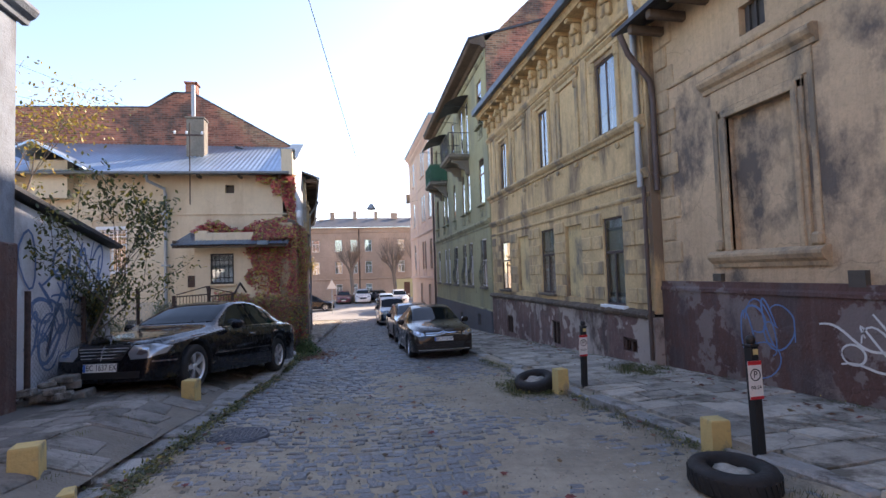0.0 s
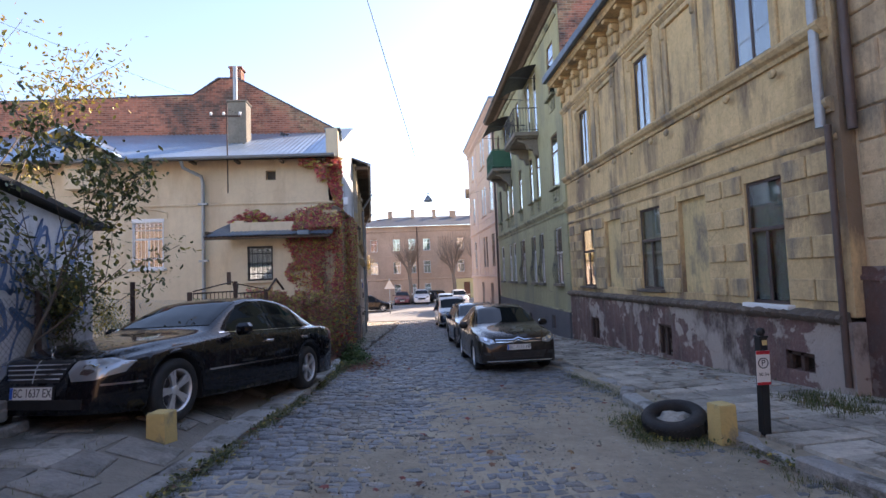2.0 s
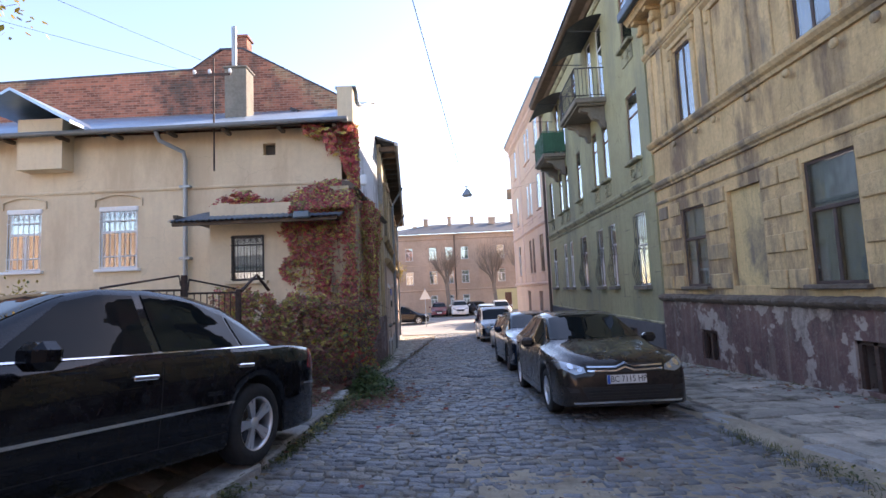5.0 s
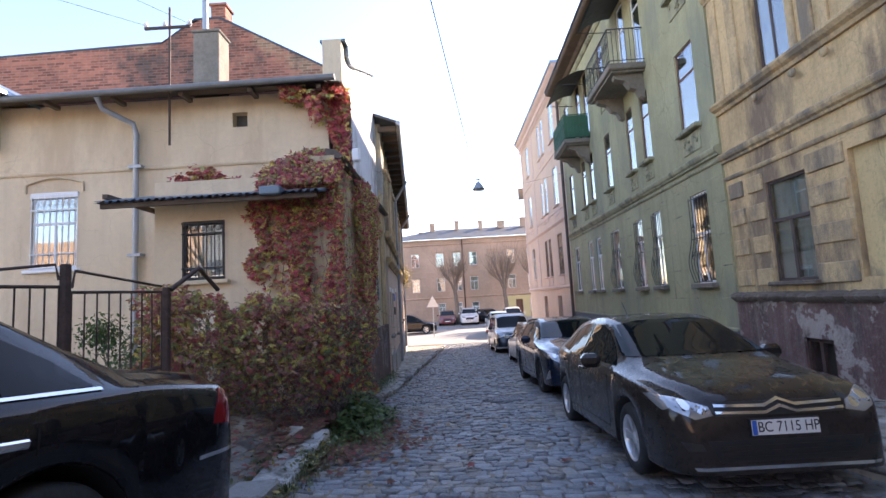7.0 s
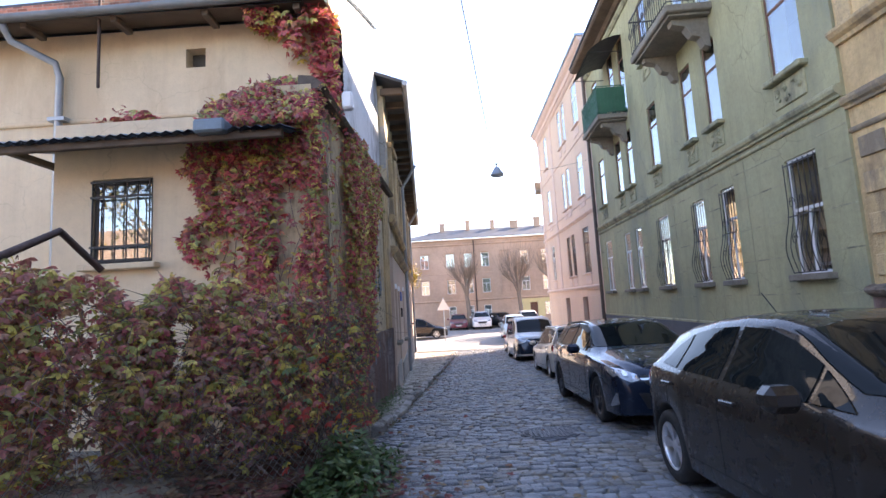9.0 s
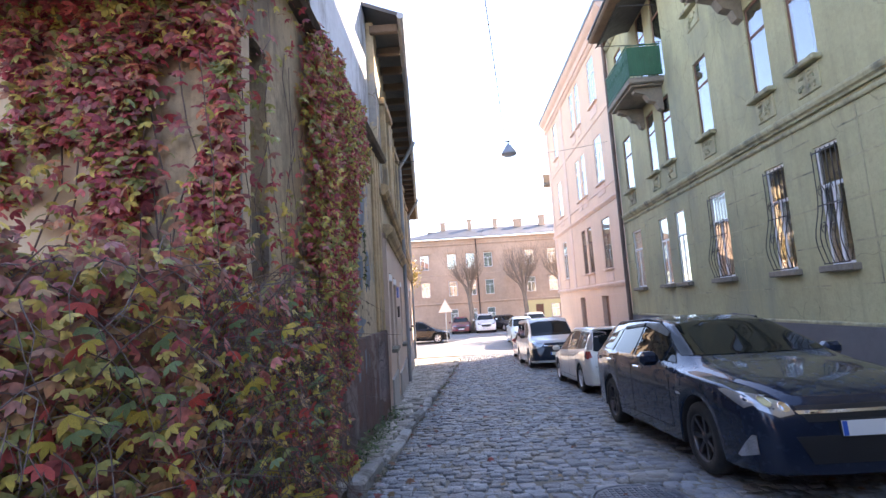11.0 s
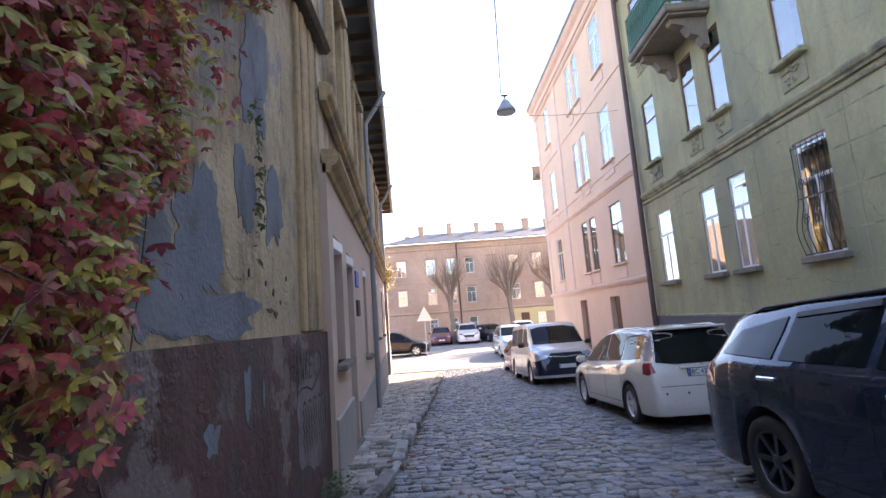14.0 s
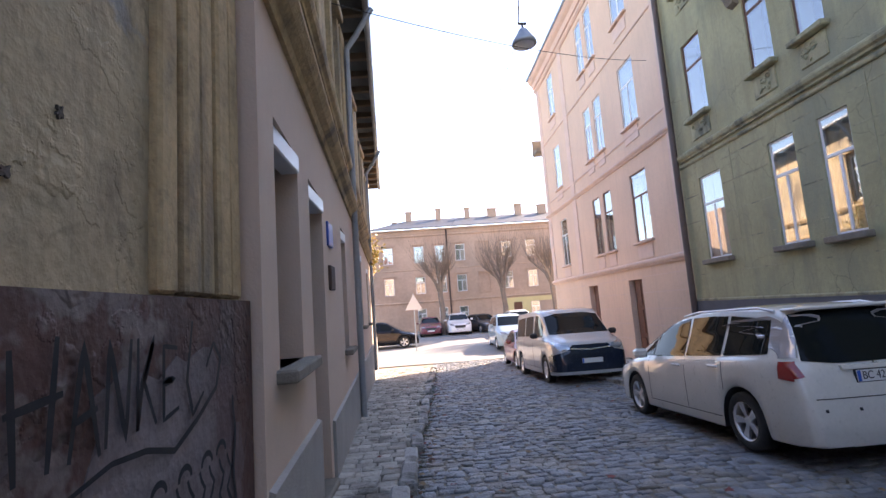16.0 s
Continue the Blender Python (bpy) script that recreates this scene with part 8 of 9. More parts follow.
def bare(x, y):
    """Where sand and earth hide the setts near the start."""
    if y > 12:
        return -1.0
    v = noise.noise((x * 0.55, y * 0.4, 7.7)) + 0.45 * noise.noise((x * 1.7, y * 1.6, 2.2))
    k = np.interp(y, [0, 3, 7, 9, 12], [0.4, 0.4, 0.4, 0.02, -0.5]) + 0.5 * math.exp(-((x - 2.3) / 1.2) ** 2) + 0.2 * math.exp(-((x - 0.9) / 0.8) ** 2)
    return v + k - 0.42


def buried(x, y):
    return bare(x, y) > 0.38


rj = Mesh()
gys = np.arange(0.0, 43.2, 0.18)
gxk = np.linspace(0, 1, 34)
n = len(gxk)
rj.add([(left_kerb(y) + (3.62 - left_kerb(y)) * k, y, road_z(left_kerb(y) + (3.62 - left_kerb(y)) * k, y) + 0.007 + 0.01 * noise.noise((k * 30, y * 5, 2)) + 0.024 * min(1.0, max(0.0, 0.48 + 1.05 * bare(left_kerb(y) + (3.62 - left_kerb(y)) * k, y)))) for y in gys for k in gxk], [(j * n + i, j * n + i + 1, (j + 1) * n + i + 1, (j + 1) * n + i) for j in range(len(gys) - 1) for i in range(n - 1)], smooth=True)
rj.m = [0 if bare(rj.v[f[0]][0], rj.v[f[0]][1]) > -0.5 else 1 for f in rj.f]
joint = part("joint_sand", rj, [M_DIRT, M_JOINT], recalc=False)
rng = random.Random(11)
cells = sett_cells(lambda y: left_kerb(y) + 0.12, lambda y: 3.42, 1.0, 43.0, rng, row=0.112, wid=(0.09, 0.2), jit=0.024, zf=road_z, skip=buried)
near_ = [c_ for c_ in cells if 3.0 < c_[0][0][1] < 5.4 and -0.7 < c_[0][0][0] < 2.4]
pick = {id(c_) for c_ in near_[:290]}
road = tagged(part("road", stones([c_ for c_ in cells if id(c_) not in pick], M_SETT, "road", 1), None), "worn granite sett carriageway with sandy joints", "road", kind="structure")
joint.parent = road


# loose stones on the sandy stretch
gv, gf = [], []
rng = random.Random(77)
while len(gf) < 8 * 6500:
    x, y = rng.uniform(-1.6, 3.4), 12 * rng.random() ** 1.3
    if bare(x, y) < -.12 and rng.random() < .85:
        continue
    k = rng.uniform(.004, .013) * (2.0 if rng.random() < .06 else 1.0)
    z, n, a = road_z(x, y) + .03 + k * .2, len(gv), rng.uniform(0, 6.3)
    ex, ey = k * rng.uniform(.8, 1.5), k * rng.uniform(.6, 1.1)
    gv += [(x + ex * math.cos(a), y + ex * math.sin(a), z), (x - ey * math.sin(a), y + ey * math.cos(a), z), (x - ex * math.cos(a), y - ex * math.sin(a), z), (x + ey * math.sin(a), y - ey * math.cos(a), z), (x, y, z + k * .7), (x, y, z - k)]
    gf += [(n, n + 1, n + 4), (n + 1, n + 2, n + 4), (n + 2, n + 3, n + 4), (n + 3, n, n + 4), (n + 1, n, n + 5), (n + 2, n + 1, n + 5), (n + 3, n + 2, n + 5), (n, n + 3, n + 5)]
me_ = bpy.data.meshes.new("gravel")
me_.from_pydata(gv, [], gf)
me_.materials.append(M_SLAB)
tagged(part("gravel", me_, None), "small loose stones on the sandy stretch of road", "gravel", kind="stuff")
# flat stones at the foot of the hedge
for x, y, lx, ly, a, up_ in ((-2.45, 14.72, .78, .5, 14, 0), (-1.98, 14.86, .42, .4, -12, .01), (-2.95, 14.3, .5, .36, 30, -.01)):
    o = tagged(part("stone_slab", Mesh().box(-lx / 2, lx / 2, -ly / 2, ly / 2, -.12, 0, b=.018), M_SLAB), "flat broken paving slab before the creeper hedge", "paving slab", "loose slabs by the hedge")
    o.matrix_basis = pose(x, y, -.53 + up_, rnd(-2, 2), rnd(-3, 3), a)


# left forecourt: cracked slabs and asphalt
def fore_z(x, y):
    return ground_z(y) + min(0.48, 0.2 + 0.33 * max(0, -1.75 - x)) * (1 if y < 13 else 0.75) - 0.02 + 0.012 * noise.noise((x, y, 5))


fd = Mesh()
gxs, gys = np.linspace(0, 1, 34), np.linspace(-2, 17.5, 60)
n = len(gxs)
fd.add([(-9 + (left_kerb(y) - 0.05 + 9) * k, y, fore_z(-9 + (left_kerb(y) - 0.05 + 9) * k, y) - 0.004) for y in gys for k in gxs], [(j * n + i, j * n + i + 1, (j + 1) * n + i + 1, (j + 1) * n + i) for j in range(len(gys) - 1) for i in range(n - 1)], smooth=True)
tagged(part("ground", fd, M_FORE, recalc=False), "bare earth of the forecourt and yard", "ground", kind="structure")
fa = Mesh()
gxs, gys = np.linspace(-9, -2.9, 26), np.linspace(-2, 8.2, 44)
n = len(gxs)
fa.add([(x - 0.25 * math.sin(y * 2.1) * (i == n - 1), y, fore_z(x, y) + 0.008) for y in gys for i, x in enumerate(gxs)], [(j * n + i, j * n + i + 1, (j + 1) * n + i + 1, (j + 1) * n + i) for j in range(len(gys) - 1) for i in range(n - 1)], smooth=True)
tagged(part("pavement", fa, M_ASPHALT, recalc=False), "patched dark asphalt forecourt", "pavement", kind="structure")
rng = random.Random(4)
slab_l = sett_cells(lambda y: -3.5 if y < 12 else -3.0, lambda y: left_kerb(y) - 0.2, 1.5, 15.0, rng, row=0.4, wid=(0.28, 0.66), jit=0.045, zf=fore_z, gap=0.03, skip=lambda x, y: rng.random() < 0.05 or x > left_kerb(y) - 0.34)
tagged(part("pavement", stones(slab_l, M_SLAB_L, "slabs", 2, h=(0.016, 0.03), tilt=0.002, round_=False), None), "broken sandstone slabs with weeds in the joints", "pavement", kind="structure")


def right_z(x, y):
    return ground_z(y) + 0.10 + 0.015 * noise.noise((x * 0.8, y * 0.6, 1.4)) + 0.012 * (x - 3.5)


rng = random.Random(8)
slab_r = sett_cells(lambda y: 3.72, lambda y: 5.72 if y > 8.3 else 5.9, -1, 45, rng, row=0.42, wid=(0.35, 0.8), jit=0.04, zf=right_z, gap=0.02)
tagged(part("pavement", stones(slab_r, M_SLAB, "slabs", 3, h=(0.006, 0.015), tilt=0.002, round_=False), None), "uneven stone slab pavement", "pavement", kind="structure")
rng = random.Random(9)
sett_l = sett_cells(lambda y: left_wall(y) + 0.02 if y > 22.6 else -1.62, lambda y: left_kerb(y) - 0.16, 18.6, 41.0, rng, row=0.17, wid=(0.14, 0.26), jit=0.014, zf=lambda x, y: ground_z(y) + 0.075)
tagged(part("pavement", stones(sett_l, M_SLAB, "small_setts", 6, h=(0.01, 0.025), tilt=0.003), None), "narrow pavement of small grey setts", "pavement", kind="structure")


# square beyond
sq = Mesh()
gxs, gys = np.linspace(-40, 40, 30), np.linspace(43, 66, 30)
n = len(gxs)
sq.add([(x, y, ground_z(y) + 0.01) for y in gys for x in gxs], [(j * n + i, j * n + i + 1, (j + 1) * n + i + 1, (j + 1) * n + i) for j in range(len(gys) - 1) for i in range(n - 1)], smooth=True)
tagged(part("road", sq, material("square_paving", (0.26, 0.25, 0.235), 0.8, spread=0.15, scale=(0.5, 8), bump=0.3, grain=9), recalc=False), "sunlit stone paving of the square", "road", kind="structure")
tagged(part("pavement", Mesh().box(-14, 24, 61.8, 66, -2.2, ground_z(63) + 0.12, b=0.02), M_SLAB), "pavement along the tenement", "pavement", kind="structure")


# kerbs
def kerb(path, z_up, w, seed, label, hgt=0.12):
    rng_ = random.Random(seed)
    root = thing("kerb", pose(0, 0, 0), label, "kerb", kind="structure")
    y, y1 = path[0], path[1]
    while y < y1:
        ln = rng_.uniform(0.55, 1.1)
        x0, x1 = path[2](y), path[2](y + ln)
        up = rng_.uniform(-0.032, 0.03)
        ms_ = Mesh().box(-w / 2, w / 2, -ln / 2 + 0.025, ln / 2 - 0.025, -0.25, 0.0, b=0.022)
        ang = -math.degrees(math.atan2(x1 - x0, ln))
        sl = math.degrees(math.atan((ground_z(y + ln) - ground_z(y)) / ln))
        part("kerb_stone", ms_, M_KERB, root, m=pose((x0 + x1) / 2 + rng_.uniform(-.035, .035), y + ln / 2, ground_z(y + ln / 2) + z_up + up, sl + rng_.uniform(-1.6, 1.6), rng_.uniform(-4, 4), ang + rng_.uniform(-5, 5)))
        y += ln
    return root


kerb((1.0, 14.2, lambda y: left_kerb(y) - 0.02), 0.215, 0.36, 1, "worn grey kerb stones sunk in weeds")
kerb((18.6, 41.0, lambda y: left_kerb(y)), 0.09, 0.16, 2, "low stone kerb along the narrow pavement")
kerb((-1.0, 45.0, lambda y: 3.56 + 0.06 * math.sin(y * 0.7) - (0.25 if 8 < y < 10 else 0)), 0.085, 0.22, 3, "chipped pale kerb stones of the wide pavement")

# street furniture
M_BLOCK = material("block_yellow", (0.62, 0.47, 0.20), 0.85, spread=0.1, scale=(3, 20), bump=0.15, grain=50, stain=((0.3, 0.26, 0.18), 3.0, 0.6))
M_POST = material("post_black", (0.015, 0.015, 0.016), 0.5, spread=0.2, bump=0.05)
M_SIGNW = plain("sign_white", (0.72, 0.70, 0.68), 0.4)
M_SIGNR = plain("sign_red", (0.50, 0.02, 0.03), 0.4)
blk_mesh = Mesh()
blk_mesh.add([(x * k, y * k, z) for z, k in ((0, 1.0), (0.37, 0.96), (0.385, 0.9)) for x, y in ((-.098, -.09), (.098, -.09), (.098, .09), (-.098, .09))],
             [(0, 1, 5, 4), (1, 2, 6, 5), (2, 3, 7, 6), (3, 0, 4, 7), (4, 5, 9, 8), (5, 6, 10, 9), (6, 7, 11, 10), (7, 4, 8, 11), (8, 9, 10, 11), (3, 2, 1, 0)])
bmd = blk_mesh.data("concrete_block", M_BLOCK)
for x, y, up_, rz in ((-2.4, 4.35, 0.22, 12), (-2.17, 7.6, 0.2, -12), (3.34, 7.36, 0.0, 8), (3.45, 4.15, -0.06, -5), (-2.08, 4.15, -0.1, 20)):
    o = tagged(new("concrete_block", bmd), "squat yellow-painted concrete block beside the kerb", "bollard", "yellow blocks")
    o.matrix_basis = pose(x, y, ground_z(y) + up_, 0, 0, rz)


def parking_post(x, y, lean):
    o = thing("sign_post", pose(x, y, ground_z(y) + 0.09, lean, 0, 0), "square black steel post with a small parking sign", "bollard", "black posts")
    part("post", Mesh().box(-.04, .04, -.04, .04, 0, .95, b=.006), M_POST, o)
    part("cap", Mesh().box(-.048, .048, -.048, .048, .95, .97, b=.006).lathe([(0, 1.05), (.03, 1.04), (.042, 1.01), (.03, .97)], 12), M_POST, o)
    sg = part("sign_plate", Mesh().box(-.095, .045, -.052, -.046, .5, .83, b=.002), M_SIGNW, o, "white and red no-parking plate")
    pieces("sign_band", Mesh().box(-.095, .045, -.0545, -.0523, .795, .83).box(-.095, .045, -.0545, -.0523, .5, .525), M_SIGNR, sg)
    part("sign_ring", Mesh().lathe([(.044, -.0545), (.053, -.0545), (.053, -.0523), (.044, -.0523)], 24, axis="y", c=(-.025, 0, .71), closed=True), M_INK, sg)
    for body_, size, zz in (("P", .085, .71), ("00-24", .045, .60)):
        tc = bpy.data.curves.new("sign_text", "FONT")
        tc.body, tc.size, tc.align_x, tc.align_y, tc.extrude = body_, size, "CENTER", "CENTER", 0.0006
        tc.materials.append(M_INK)
        to = new("sign_text", tc)
        to.parent, to.matrix_basis = sg, pose(-.025, -.0535, zz, 90, 0, 0)
    part("sticker", Mesh().box(-.02, .03, -.0435, -.041, .88, .93), M_BLOCK, o)
    return o


parking_post(3.68, 7.22, 2.0)
parking_post(3.52, 3.72, -1.5)


def tyre_thing(x, y, z, rx, ry, label, fill):
    ob = thing("tyre", pose(x, y, z, rx, ry, 20), label, "tyre", "old tyres")
    part("tread", Mesh().lathe([(.19, -.09), (.27, -.1), (.31, -.085), (.325, -.05), (.325, .05), (.31, .085), (.27, .1), (.19, .09), (.2, 0)], 40, closed=True), M_TYRE, ob)
    gr = Mesh()
    for i in range(36):
        a = 2 * math.pi * i / 36
        gr.box(.318, .331, -.012, .012, -.06, .06, m=pose(0, 0, 0, 0, 0, math.degrees(a)) @ pose(0, 0, 0, 20, 0, 0))
    part("tread_lug", gr, M_TYRE, ob)
    if fill:
        st_ = Mesh().lathe([(0, .05), (.1, .055), (.17, .02), (.195, -.05)], 14)
        st_.v = [(p[0] * (1 + .15 * math.sin(7 * p[1] * 9)), p[1], p[2] + .02 * math.sin(p[0] * 40)) for p in st_.v]
        part("concrete_fill", st_, M_SLAB, ob, "pale concrete filling")
    return ob


tyre_thing(2.98, 3.42, ground_z(3.4) + 0.08, 0, 0, "old car tyre filled with concrete lying flat", True)
tyre_thing(3.08, 7.8, ground_z(7.8) + 0.13, 4, -15, "worn car tyre leaning on a block", True)
# manhole covers
M_IRONCAST = material("cast_iron", (0.11, 0.12, 0.14), 0.5, metal=0.5, spread=0.2, scale=(4, 30), bump=0.2)
for x, y, ring in ((-1.21, 5.95, 0.31), (1.02, 18.2, 0.36)):
    mh = thing("manhole_cover", pose(x, y, road_z(x, y) + 0.035, -3.1, 0, 0), "round patterned cast iron manhole cover in the setts", "manhole cover", "manhole covers")
    part("frame", Mesh().lathe([(ring, -.06), (ring, 0), (ring * 1.07, 0), (ring * 1.07, -.06)], 32), M_IRONCAST, mh)
    lid = Mesh().lathe([(0, -.004), (ring * .98, -.004), (ring * .98, -.05)], 32)
    for i in range(-5, 6):
        for j in range(-5, 6):
            if math.hypot(i, j) * .055 < ring * .9:
                lid.box(i * .055 - .019, i * .055 + .019, j * .055 - .019, j * .055 + .019, -.004, .004)
    part("lid", lid, M_IRONCAST, mh)

# hanging street lamp and wires
M_WIRE = plain("wire_black", (0.02, 0.02, 0.02), 0.6)
LP = Vector((1.68, 29.8, 5.55))
lp = thing("street_lamp", pose(*LP), "grey bell-shaped street lamp hanging on a wire", "street lamp")
part("shade", Mesh().lathe([(.05, .36), (.09, .34), (.13, .27), (.17, .2), (.25, .08), (.26, .02), (.22, 0)], 20), M_PIPE, lp)
part("diffuser", Mesh().lathe([(0, -.03), (.12, -.02), (.21, .01)], 20), M_PVC, lp)
part("hook", Mesh().tube([(0, 0, .36), (0, 0, .5)], .018, 6).box(-.08, .08, -.02, .02, .46, .5), M_IRON, lp)


def wire(name, pts, r, label):
    o = tagged(part(name, Mesh().tube(pts, r, 5, cap=False), M_WIRE), label, "wire")
    return o


def sag(a, b, d, n=16):
    a, b = Vector(a), Vector(b)
    return [(a.lerp(b, i / n) - Vector((0, 0, d * 4 * (i / n) * (1 - i / n))))[:] for i in range(n + 1)]


wire("overhead_wire", sag((-3.9, -5.0, 14.3), (1.58, 29.75, 6.0), 0.0), 0.014, "black cable running down the street to the lamp")
wire("overhead_wire", sag((-2.3, 26.5, 4.6), (6.2, 33.5, 7.0), 0.25), 0.007, "thin span wire across the street")
wire("overhead_wire", sag((1.68, 29.8, 6.04), (2.2, 66, 7.5), 0.4), 0.007, "thin wire onward to the square")
for a, b in (((-5.6, 18.1, 6.68), (-20, 6, 8.6)), ((-4.76, 18.1, 6.68), (-19, 3, 10.5))):
    wire("overhead_wire", sag(a, b, 0.35), 0.004, "thin house wire from the roof mast")
# shed, fence and gate
M_GRAF = material("spray_blue", (0.11, 0.2, 0.38), 0.7, spread=0.2, scale=(3, 20), bump=0.02)
M_GRAFK = material("spray_black", (0.012, 0.012, 0.016), 0.7, spread=0.2, scale=(3, 20), bump=0.02)
M_GRAFW = material("spray_white", (0.66, 0.66, 0.64), 0.7, spread=0.1, scale=(3, 20), bump=0.02)
sh = thing("shed", pose(0, 0, 0), "whitewashed shed wall under blue spray graffiti", "shed")
part("wall", wall_mesh(Mesh(), west(lambda y: -4.12), 6.85, 9.78, -0.6, 2.2, 0.2, [], top=lambda y: 2.75 - 0.19 * (y - 6.85)), M_WHITEWASH, sh)
part("end_wall", Mesh().box(-8, -4.14, 9.58, 9.76, -0.6, 2.15), M_WHITEWASH, sh)
part("roof", Mesh().sweep([(-4, -0.03), (0.14, -0.03), (0.14, 0.03), (-4, 0.03)], [((-4.12, 6.7, 2.86), (1, 0, 0), (0, 0, 1)), ((-4.12, 9.95, 2.24), (1, 0, 0), (0, 0, 1))]), M_DARKROOF, sh, "dark felt roof edge")


import itertools
STROKES = itertools.count()


def stroke(pts, wd, to3, off=0.004):
    """A flat painted stroke along points of a wall."""
    off += 0.0005 * (next(STROKES) % 30)
    ms_ = Mesh()
    P_ = [Vector((*p, 0)) for p in pts]
    L_, R_ = [], []
    for i, p in enumerate(P_):
        d = (P_[min(i + 1, len(P_) - 1)] - P_[max(i - 1, 0)]).normalized()
        q = Vector((-d.y, d.x, 0)) * wd / 2 * (0.6 + 0.4 * math.sin(math.pi * (i + 0.5) / len(P_)))
        L_.append(p + q)
        R_.append(p - q)
    n_ = len(P_)
    ms_.add([to3(v.x, v.y, off) for v in L_] + [to3(v.x, v.y, off) for v in R_], [(i, i + 1, n_ + i + 1, n_ + i) for i in range(n_ - 1)])
    return ms_


def scrawl(rng_, u0, u1, v0, v1, n_, wd, to3):
    ms_ = Mesh()
    for _ in range(n_):
        cu, cv, r1, r2 = rng_.uniform(u0, u1), rng_.uniform(v0, v1), rng_.uniform(.1, .3), rng_.uniform(.12, .4)
        a0, a1, ph = rng_.uniform(0, 6), rng_.uniform(2.5, 6), rng_.uniform(.6, 1.6)
        pts = [(min(u1 + .1, max(u0 - .1, cu + r1 * math.cos(a0 + a1 * k / 16))), cv + r2 * math.sin((a0 + a1 * k / 16) * ph)) for k in range(17)]
        s_ = stroke(pts, wd * rng_.uniform(.6, 1.3), to3)
        ms_.cur += 1
        ms_.add(s_.v, s_.f)
    return ms_


gr_ = thing("graffiti", pose(0, 0, 0), "blue spray-painted scrawl on the shed wall", "graffiti")
pieces("stroke", scrawl(random.Random(3), 7.3, 9.5, 0.7, 2.0, 36, 0.052, lambda u, v, o: (-4.12 + o, u, v)), M_GRAF, gr_)
g2 = Mesh()
TO = lambda u, v, o: (-1.597 + o, u, v)
for pts in ([(21.30, .2), (21.32, -.05)], [(21.42, .22), (21.40, -.05)], [(21.29, .08), (21.44, .1)], [(21.46, -.05), (21.50, .2), (21.56, -.06)], [(21.47, .03), (21.55, .05)], [(21.58, -.05), (21.59, .2), (21.66, -.05), (21.68, .2)], [(21.71, .2), (21.71, -.04), (21.73, .08), (21.79, .2), (21.74, .08), (21.80, -.04)], [(21.92, .16), (21.84, .17), (21.84, .07), (21.9, .07), (21.84, .06), (21.84, -.04), (21.93, -.02)], [(22.02, .24), (21.98, .05), (22.02, -.06), (22.1, .0)], [(21.45, -.12), (21.6, -.09), (21.75, -.1), (21.9, -.14), (22.05, -.08), (22.2, .0), (22.24, .1), (22.18, .16), (22.12, .08)]):
    q = []
    for (a0, b0), (a1, b1) in zip(pts, pts[1:]):
        q += [(a0 + (a1 - a0) * k / 6, b0 + (b1 - b0) * k / 6) for k in range(6)]
    s_ = stroke(q + [pts[-1]], .019, TO)
    g2.cur += 1
    g2.add(s_.v, s_.f)
for k in range(5):
    u = 21.62 + k * .15
    for off_ in (0, .07):
        s_ = stroke([(u + off_ + .02 * math.sin(j * 1.6), -.58 + j * .03) for j in range(12)], .02, TO)
        g2.cur += 1
        g2.add(s_.v, s_.f)
    s_ = stroke([(u + .035 + .04 * math.cos(a_), -.24 + .035 * math.sin(a_)) for a_ in np.linspace(0, 3.2, 10)], .02, TO)
    g2.cur += 1
    g2.add(s_.v, s_.f)
s_ = stroke([(22.38 + .012 * math.sin(j), -.55 + j * .045) for j in range(12)], .022, TO)
g2.cur += 1
g2.add(s_.v, s_.f)
gr_ = thing("graffiti", pose(0, 0, 0), "black spray-painted tags on the plinth", "graffiti")
pieces("stroke", g2, M_GRAFK, gr_)
g3 = Mesh()
for pts, wd in (([(5.15 - .06 * j, .78 - .02 * j + .06 * math.sin(j * .5)) for j in range(16)], .035), ([(4.75 + .14 * math.cos(a), .45 + .12 * math.sin(a)) for a in np.linspace(0, 6.5, 20)], .03), ([(4.45 + .2 * math.cos(a), .6 + .2 * math.sin(a * 1.3)) for a in np.linspace(0, 7, 24)], .03), ([(4.9 - .1 * j, .32 + .03 * math.sin(j)) for j in range(9)], .03), ([(4.5 - .04 * j, .95 - .05 * j) for j in range(9)], .03)):
    s_ = stroke(pts, wd, lambda u, v, o: (5.88 - o, u, v))
    g3.cur += 1
    g3.add(s_.v, s_.f)
gr_ = thing("graffiti", pose(0, 0, 0), "white spray-painted tag on the brown plinth", "graffiti")
pieces("stroke", g3, M_GRAFW, gr_)
gr_ = thing("graffiti", pose(0, 0, 0), "faint blue spray lines on the brown plinth", "graffiti")
pieces("stroke", scrawl(random.Random(6), 5.6, 6.3, 0.1, 0.9, 7, 0.03, lambda u, v, o: (5.88 - o, u, v)), M_GRAF, gr_)


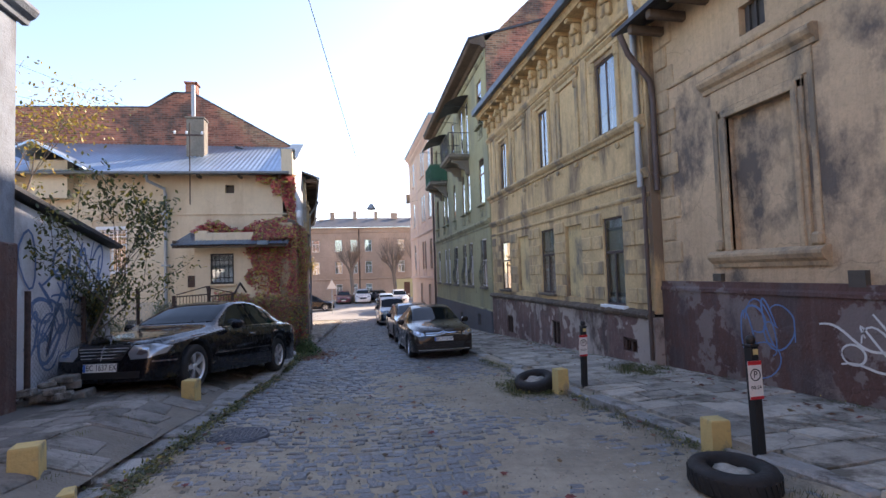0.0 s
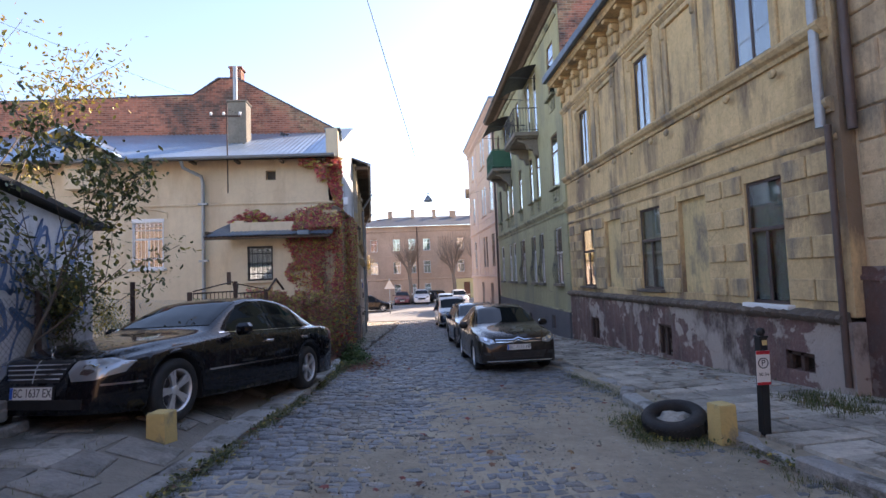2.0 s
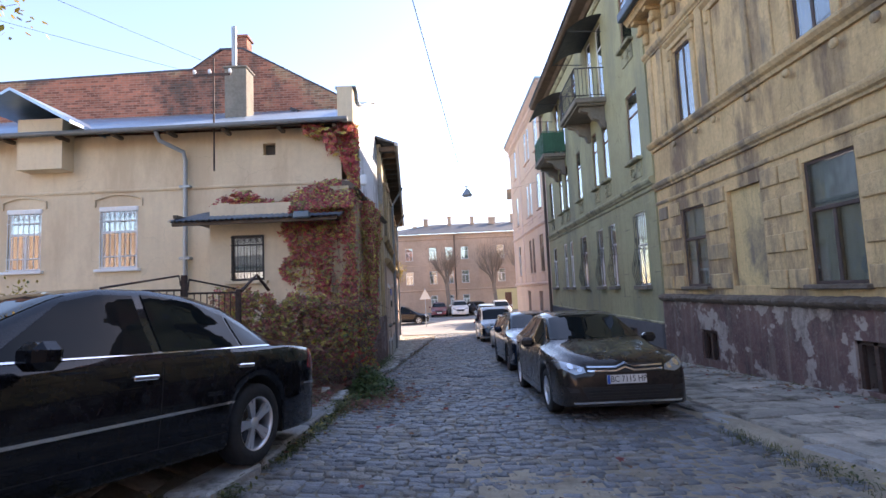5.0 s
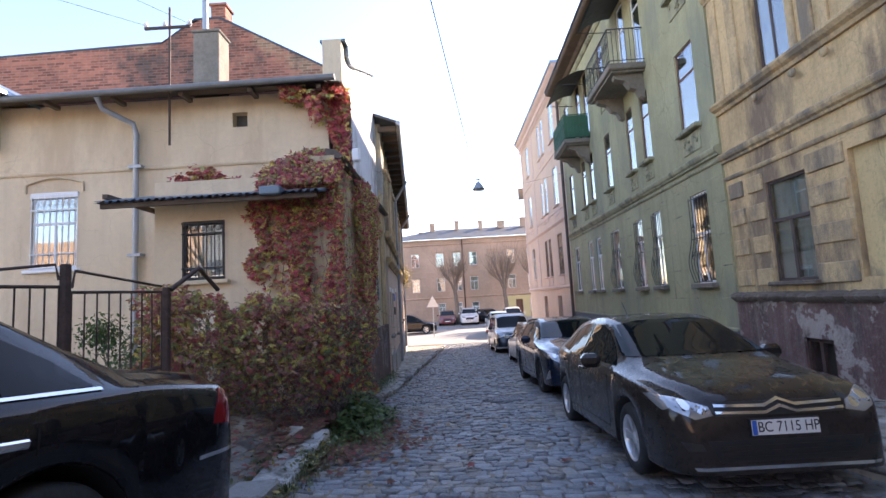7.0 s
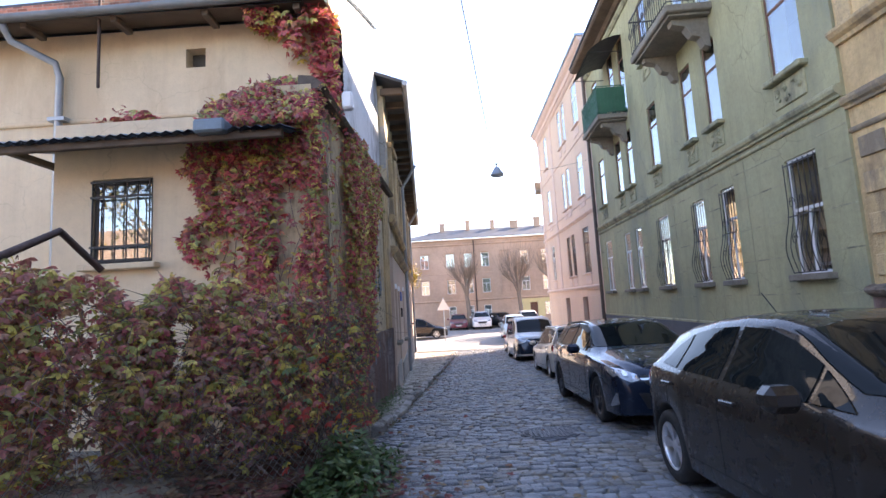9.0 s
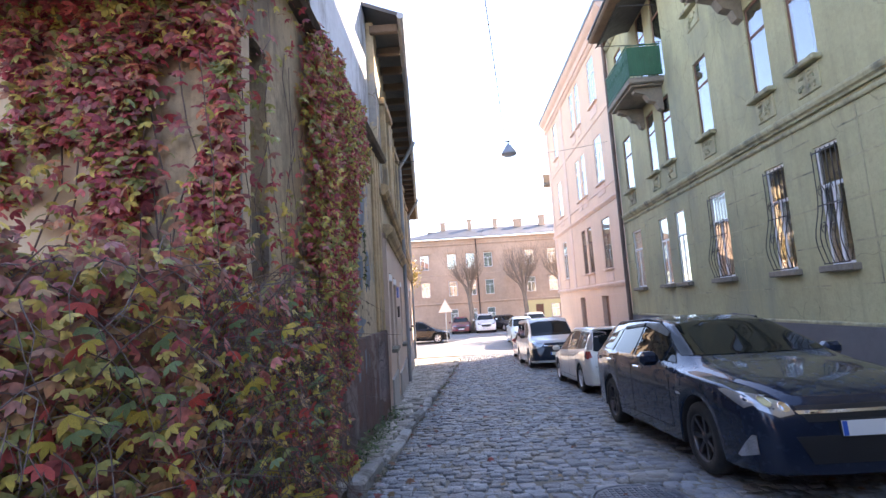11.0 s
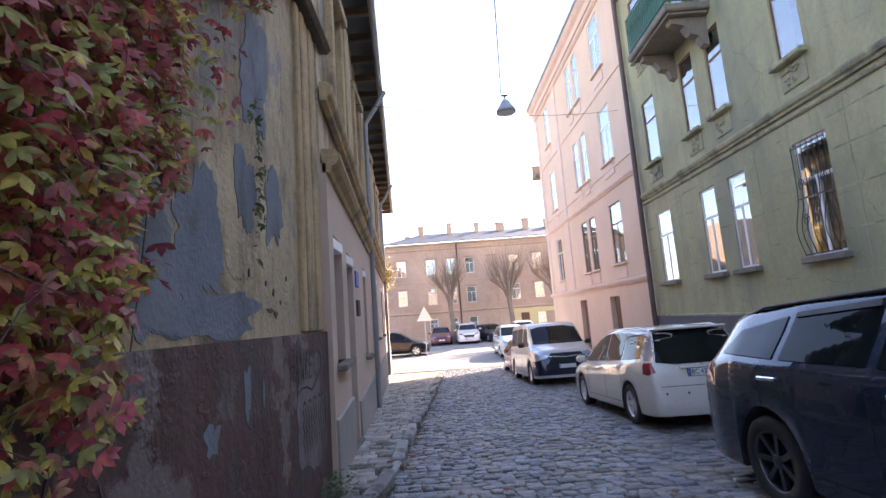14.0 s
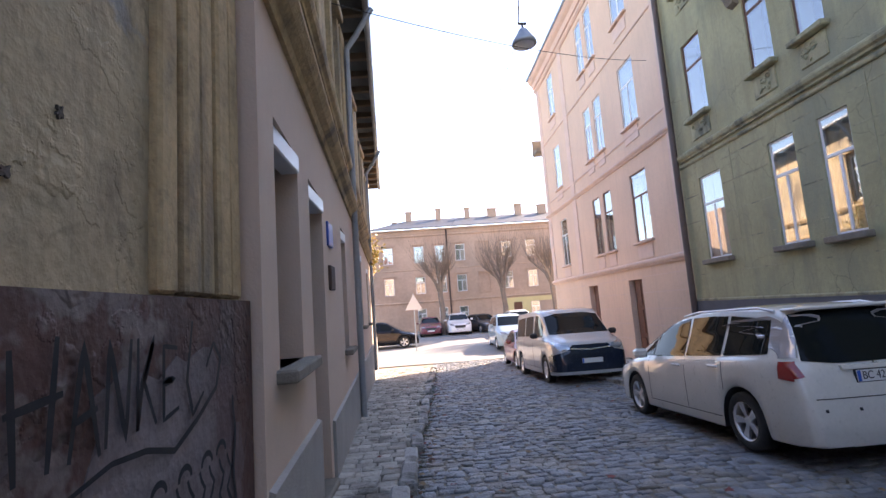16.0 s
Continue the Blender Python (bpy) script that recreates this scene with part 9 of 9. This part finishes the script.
def mesh_fence(p0, p1, h, root):
    """Chain-link between two points as real wires."""
    p0, p1 = Vector(p0), Vector(p1)
    ln = (p1 - p0).length
    d = (p1 - p0) / ln
    mf = Mesh()
    st_ = 0.075
    k = int((ln + h) / st_)
    for i in range(k):
        for sg in (1, -1):
            a0 = i * st_ - (h if sg > 0 else 0)
            q = []
            for t in (0.0, h):
                s = a0 + t if sg > 0 else a0 - t
                q.append((s, t))
            (s0, t0), (s1, t1) = q
            if s1 == s0:
                continue
            lo, hi = max(0, min(s0, s1)), min(ln, max(s0, s1))
            if hi <= lo:
                continue
            f = lambda s: t0 + (t1 - t0) * (s - s0) / (s1 - s0)
            mf.tube([p0 + d * lo + Vector((0, 0, f(lo))), p0 + d * hi + Vector((0, 0, f(hi)))], 0.0022, 3, cap=False)
    part("chain_link", mf, M_PIPE, root, "grey wire chain-link mesh")


fe = thing("fence", pose(0, 0, 0), "sagging chain-link fence on rusty posts", "fence")
for a, b in (((-3.98, 7.2, 0.0), (-4.0, 8.6, -0.05)), ((-4.0, 8.6, -0.05), (-3.88, 10.33, -0.15)), ((-3.88, 10.33, -0.15), (-3.84, 12.1, -0.25))):
    mesh_fence(a, b, 1.35, fe)
for x, y, h in ((-3.98, 7.2, 1.5), (-4.0, 8.6, 1.45), (-3.88, 10.33, 1.62), (-3.84, 12.1, 1.3)):
    part("fence_post", Mesh().tube([(x, y, -0.4), (x, y, ground_z(y) + 0.4 + h)], .035, 8), M_RUST, fe)
ga = thing("gate", pose(0, 0, 0), "brown steel bar gate with gabled top frame", "gate")
def gate_leaf(y0, y1, x0, x1, zb, zt, peak):
    gl = Mesh()
    P0, P1 = Vector((x0, y0, 0)), Vector((x1, y1, 0))
    at_ = lambda t, z: (P0.lerp(P1, t) + Vector((0, 0, z)))[:]
    n_ = int((y1 - y0) / .1)
    for i in range(n_ + 1):
        gl.tube([at_(i / n_, zb + .1), at_(i / n_, zt)], .008, 5)
    for z in (zb + .1, zt, zb + .75):
        gl.tube([at_(0, z), at_(1, z)], .016, 5)
    gl.tube([at_(0, zt + .04), at_(peak, zt + .2), at_(1, zt + .06)], .014, 5)
    part("gate_leaf", gl, M_RUST, ga)
    kick = Mesh().add([at_(t, z) for z in (zb + .1, zb + .42) for t in (0, 1)], [(0, 1, 3, 2)])
    kick.add([(p[0] + .012, p[1], p[2]) for p in kick.v[:4]], [(0, 1, 3, 2)])
    part("kick_plate", kick, M_RUST, ga, "rusty sheet along the foot of the gate")
gate_leaf(12.2, 13.28, -3.78, -3.4, -0.35, 1.22, 0.97)
gate_leaf(13.38, 14.27, -3.36, -3.05, -0.4, 1.17, 0.03)
for x, y, zt in ((-3.82, 12.14, 1.25), (-3.38, 13.33, 1.43), (-3.03, 14.33, 1.22)):
    part("gate_post", Mesh().box(x - .035, x + .035, y - .035, y + .035, -.6, zt, b=.008), M_RUST, ga)
part("arch_bar", Mesh().tube([(-2.98, 14.33, 1.19), (-2.92, 14.82, 1.46), (-2.81, 15.09, 1.19)], .028, 6), M_RUST, ga)
# loose stones by the corner
rs_ = random.Random(2)
sp = thing("stone_pile", pose(-4.0, 7.3, 0.02), "low pile of pale flat stones by the house corner", "stones")
for i in range(20):
    lx, ly, lz = rs_.uniform(.08, .2), rs_.uniform(.07, .14), rs_.uniform(.03, .06)
    bx = Mesh().box(-lx, lx, -ly, ly, -lz, lz, b=.016)
    part("stone", bx, M_SLAB_L, sp, m=pose(rs_.uniform(-.3, .5), rs_.uniform(-.35, .4), .04 + .085 * (i // 6) + rs_.uniform(0, .03), rs_.uniform(-10, 10), rs_.uniform(-10, 10), rs_.uniform(0, 180)))
# warning sign at the crossing
ws = thing("road_sign", pose(-1.22, 48.6, ground_z(48.6)), "back of a triangular road sign on a thin pole", "road sign")
part("pole", Mesh().tube([(0, 0, 0), (0, 0, 3.3)], .035, 8), M_PIPE, ws)
part("sign_plate", Mesh().add([(-.5, -.045, 2.35), (.5, -.045, 2.35), (0, -.045, 3.25), (-.5, -.03, 2.35), (.5, -.03, 2.35), (0, -.03, 3.25)], [(0, 1, 2), (3, 4, 5), (0, 1, 4, 3), (1, 2, 5, 4), (2, 0, 3, 5)]), M_SIGNW, ws)
# chair in the yard
yc = thing("garden_chair", pose(-5.6, 14.5, -0.32), "old dark wooden chair in the yard", "chair")
part("seat", Mesh().box(-.2, .2, -.2, .2, .43, .47, b=.01), M_WOOD_D, yc)
for x in (-.18, .18):
    for y in (-.18, .18):
        part("leg", Mesh().tube([(x, y, 0), (x, y, .44 if y < 0 else .9)], .02, 6), M_WOOD_D, yc)
part("backrest", Mesh().box(-.18, .18, .17, .2, .7, .88, b=.01), M_WOOD_D, yc)
# the picked setts, one by one
sett_mesh = {}
for i, c_ in enumerate(near_[:290]):
    q = c_[0]
    cx, cy = sum(p[0] for p in q) / 4, sum(p[1] for p in q) / 4
    k = i % 12
    if k not in sett_mesh:
        quad = [(p[0] - cx, p[1] - cy) for p in q]
        sett_mesh[k] = (stones([(quad, lambda x, y: 0.0)], M_SETT, "sett", 50 + k), max(p[0] for p in quad) - min(p[0] for p in quad))
    me_, w0 = sett_mesh[k]
    o = new("sett", me_)
    o.parent = road
    o.matrix_basis = Matrix.Translation((cx, cy, road_z(cx, cy))) @ Matrix.Diagonal(((max(p[0] for p in q) - min(p[0] for p in q)) / w0, 1, 1, 1))
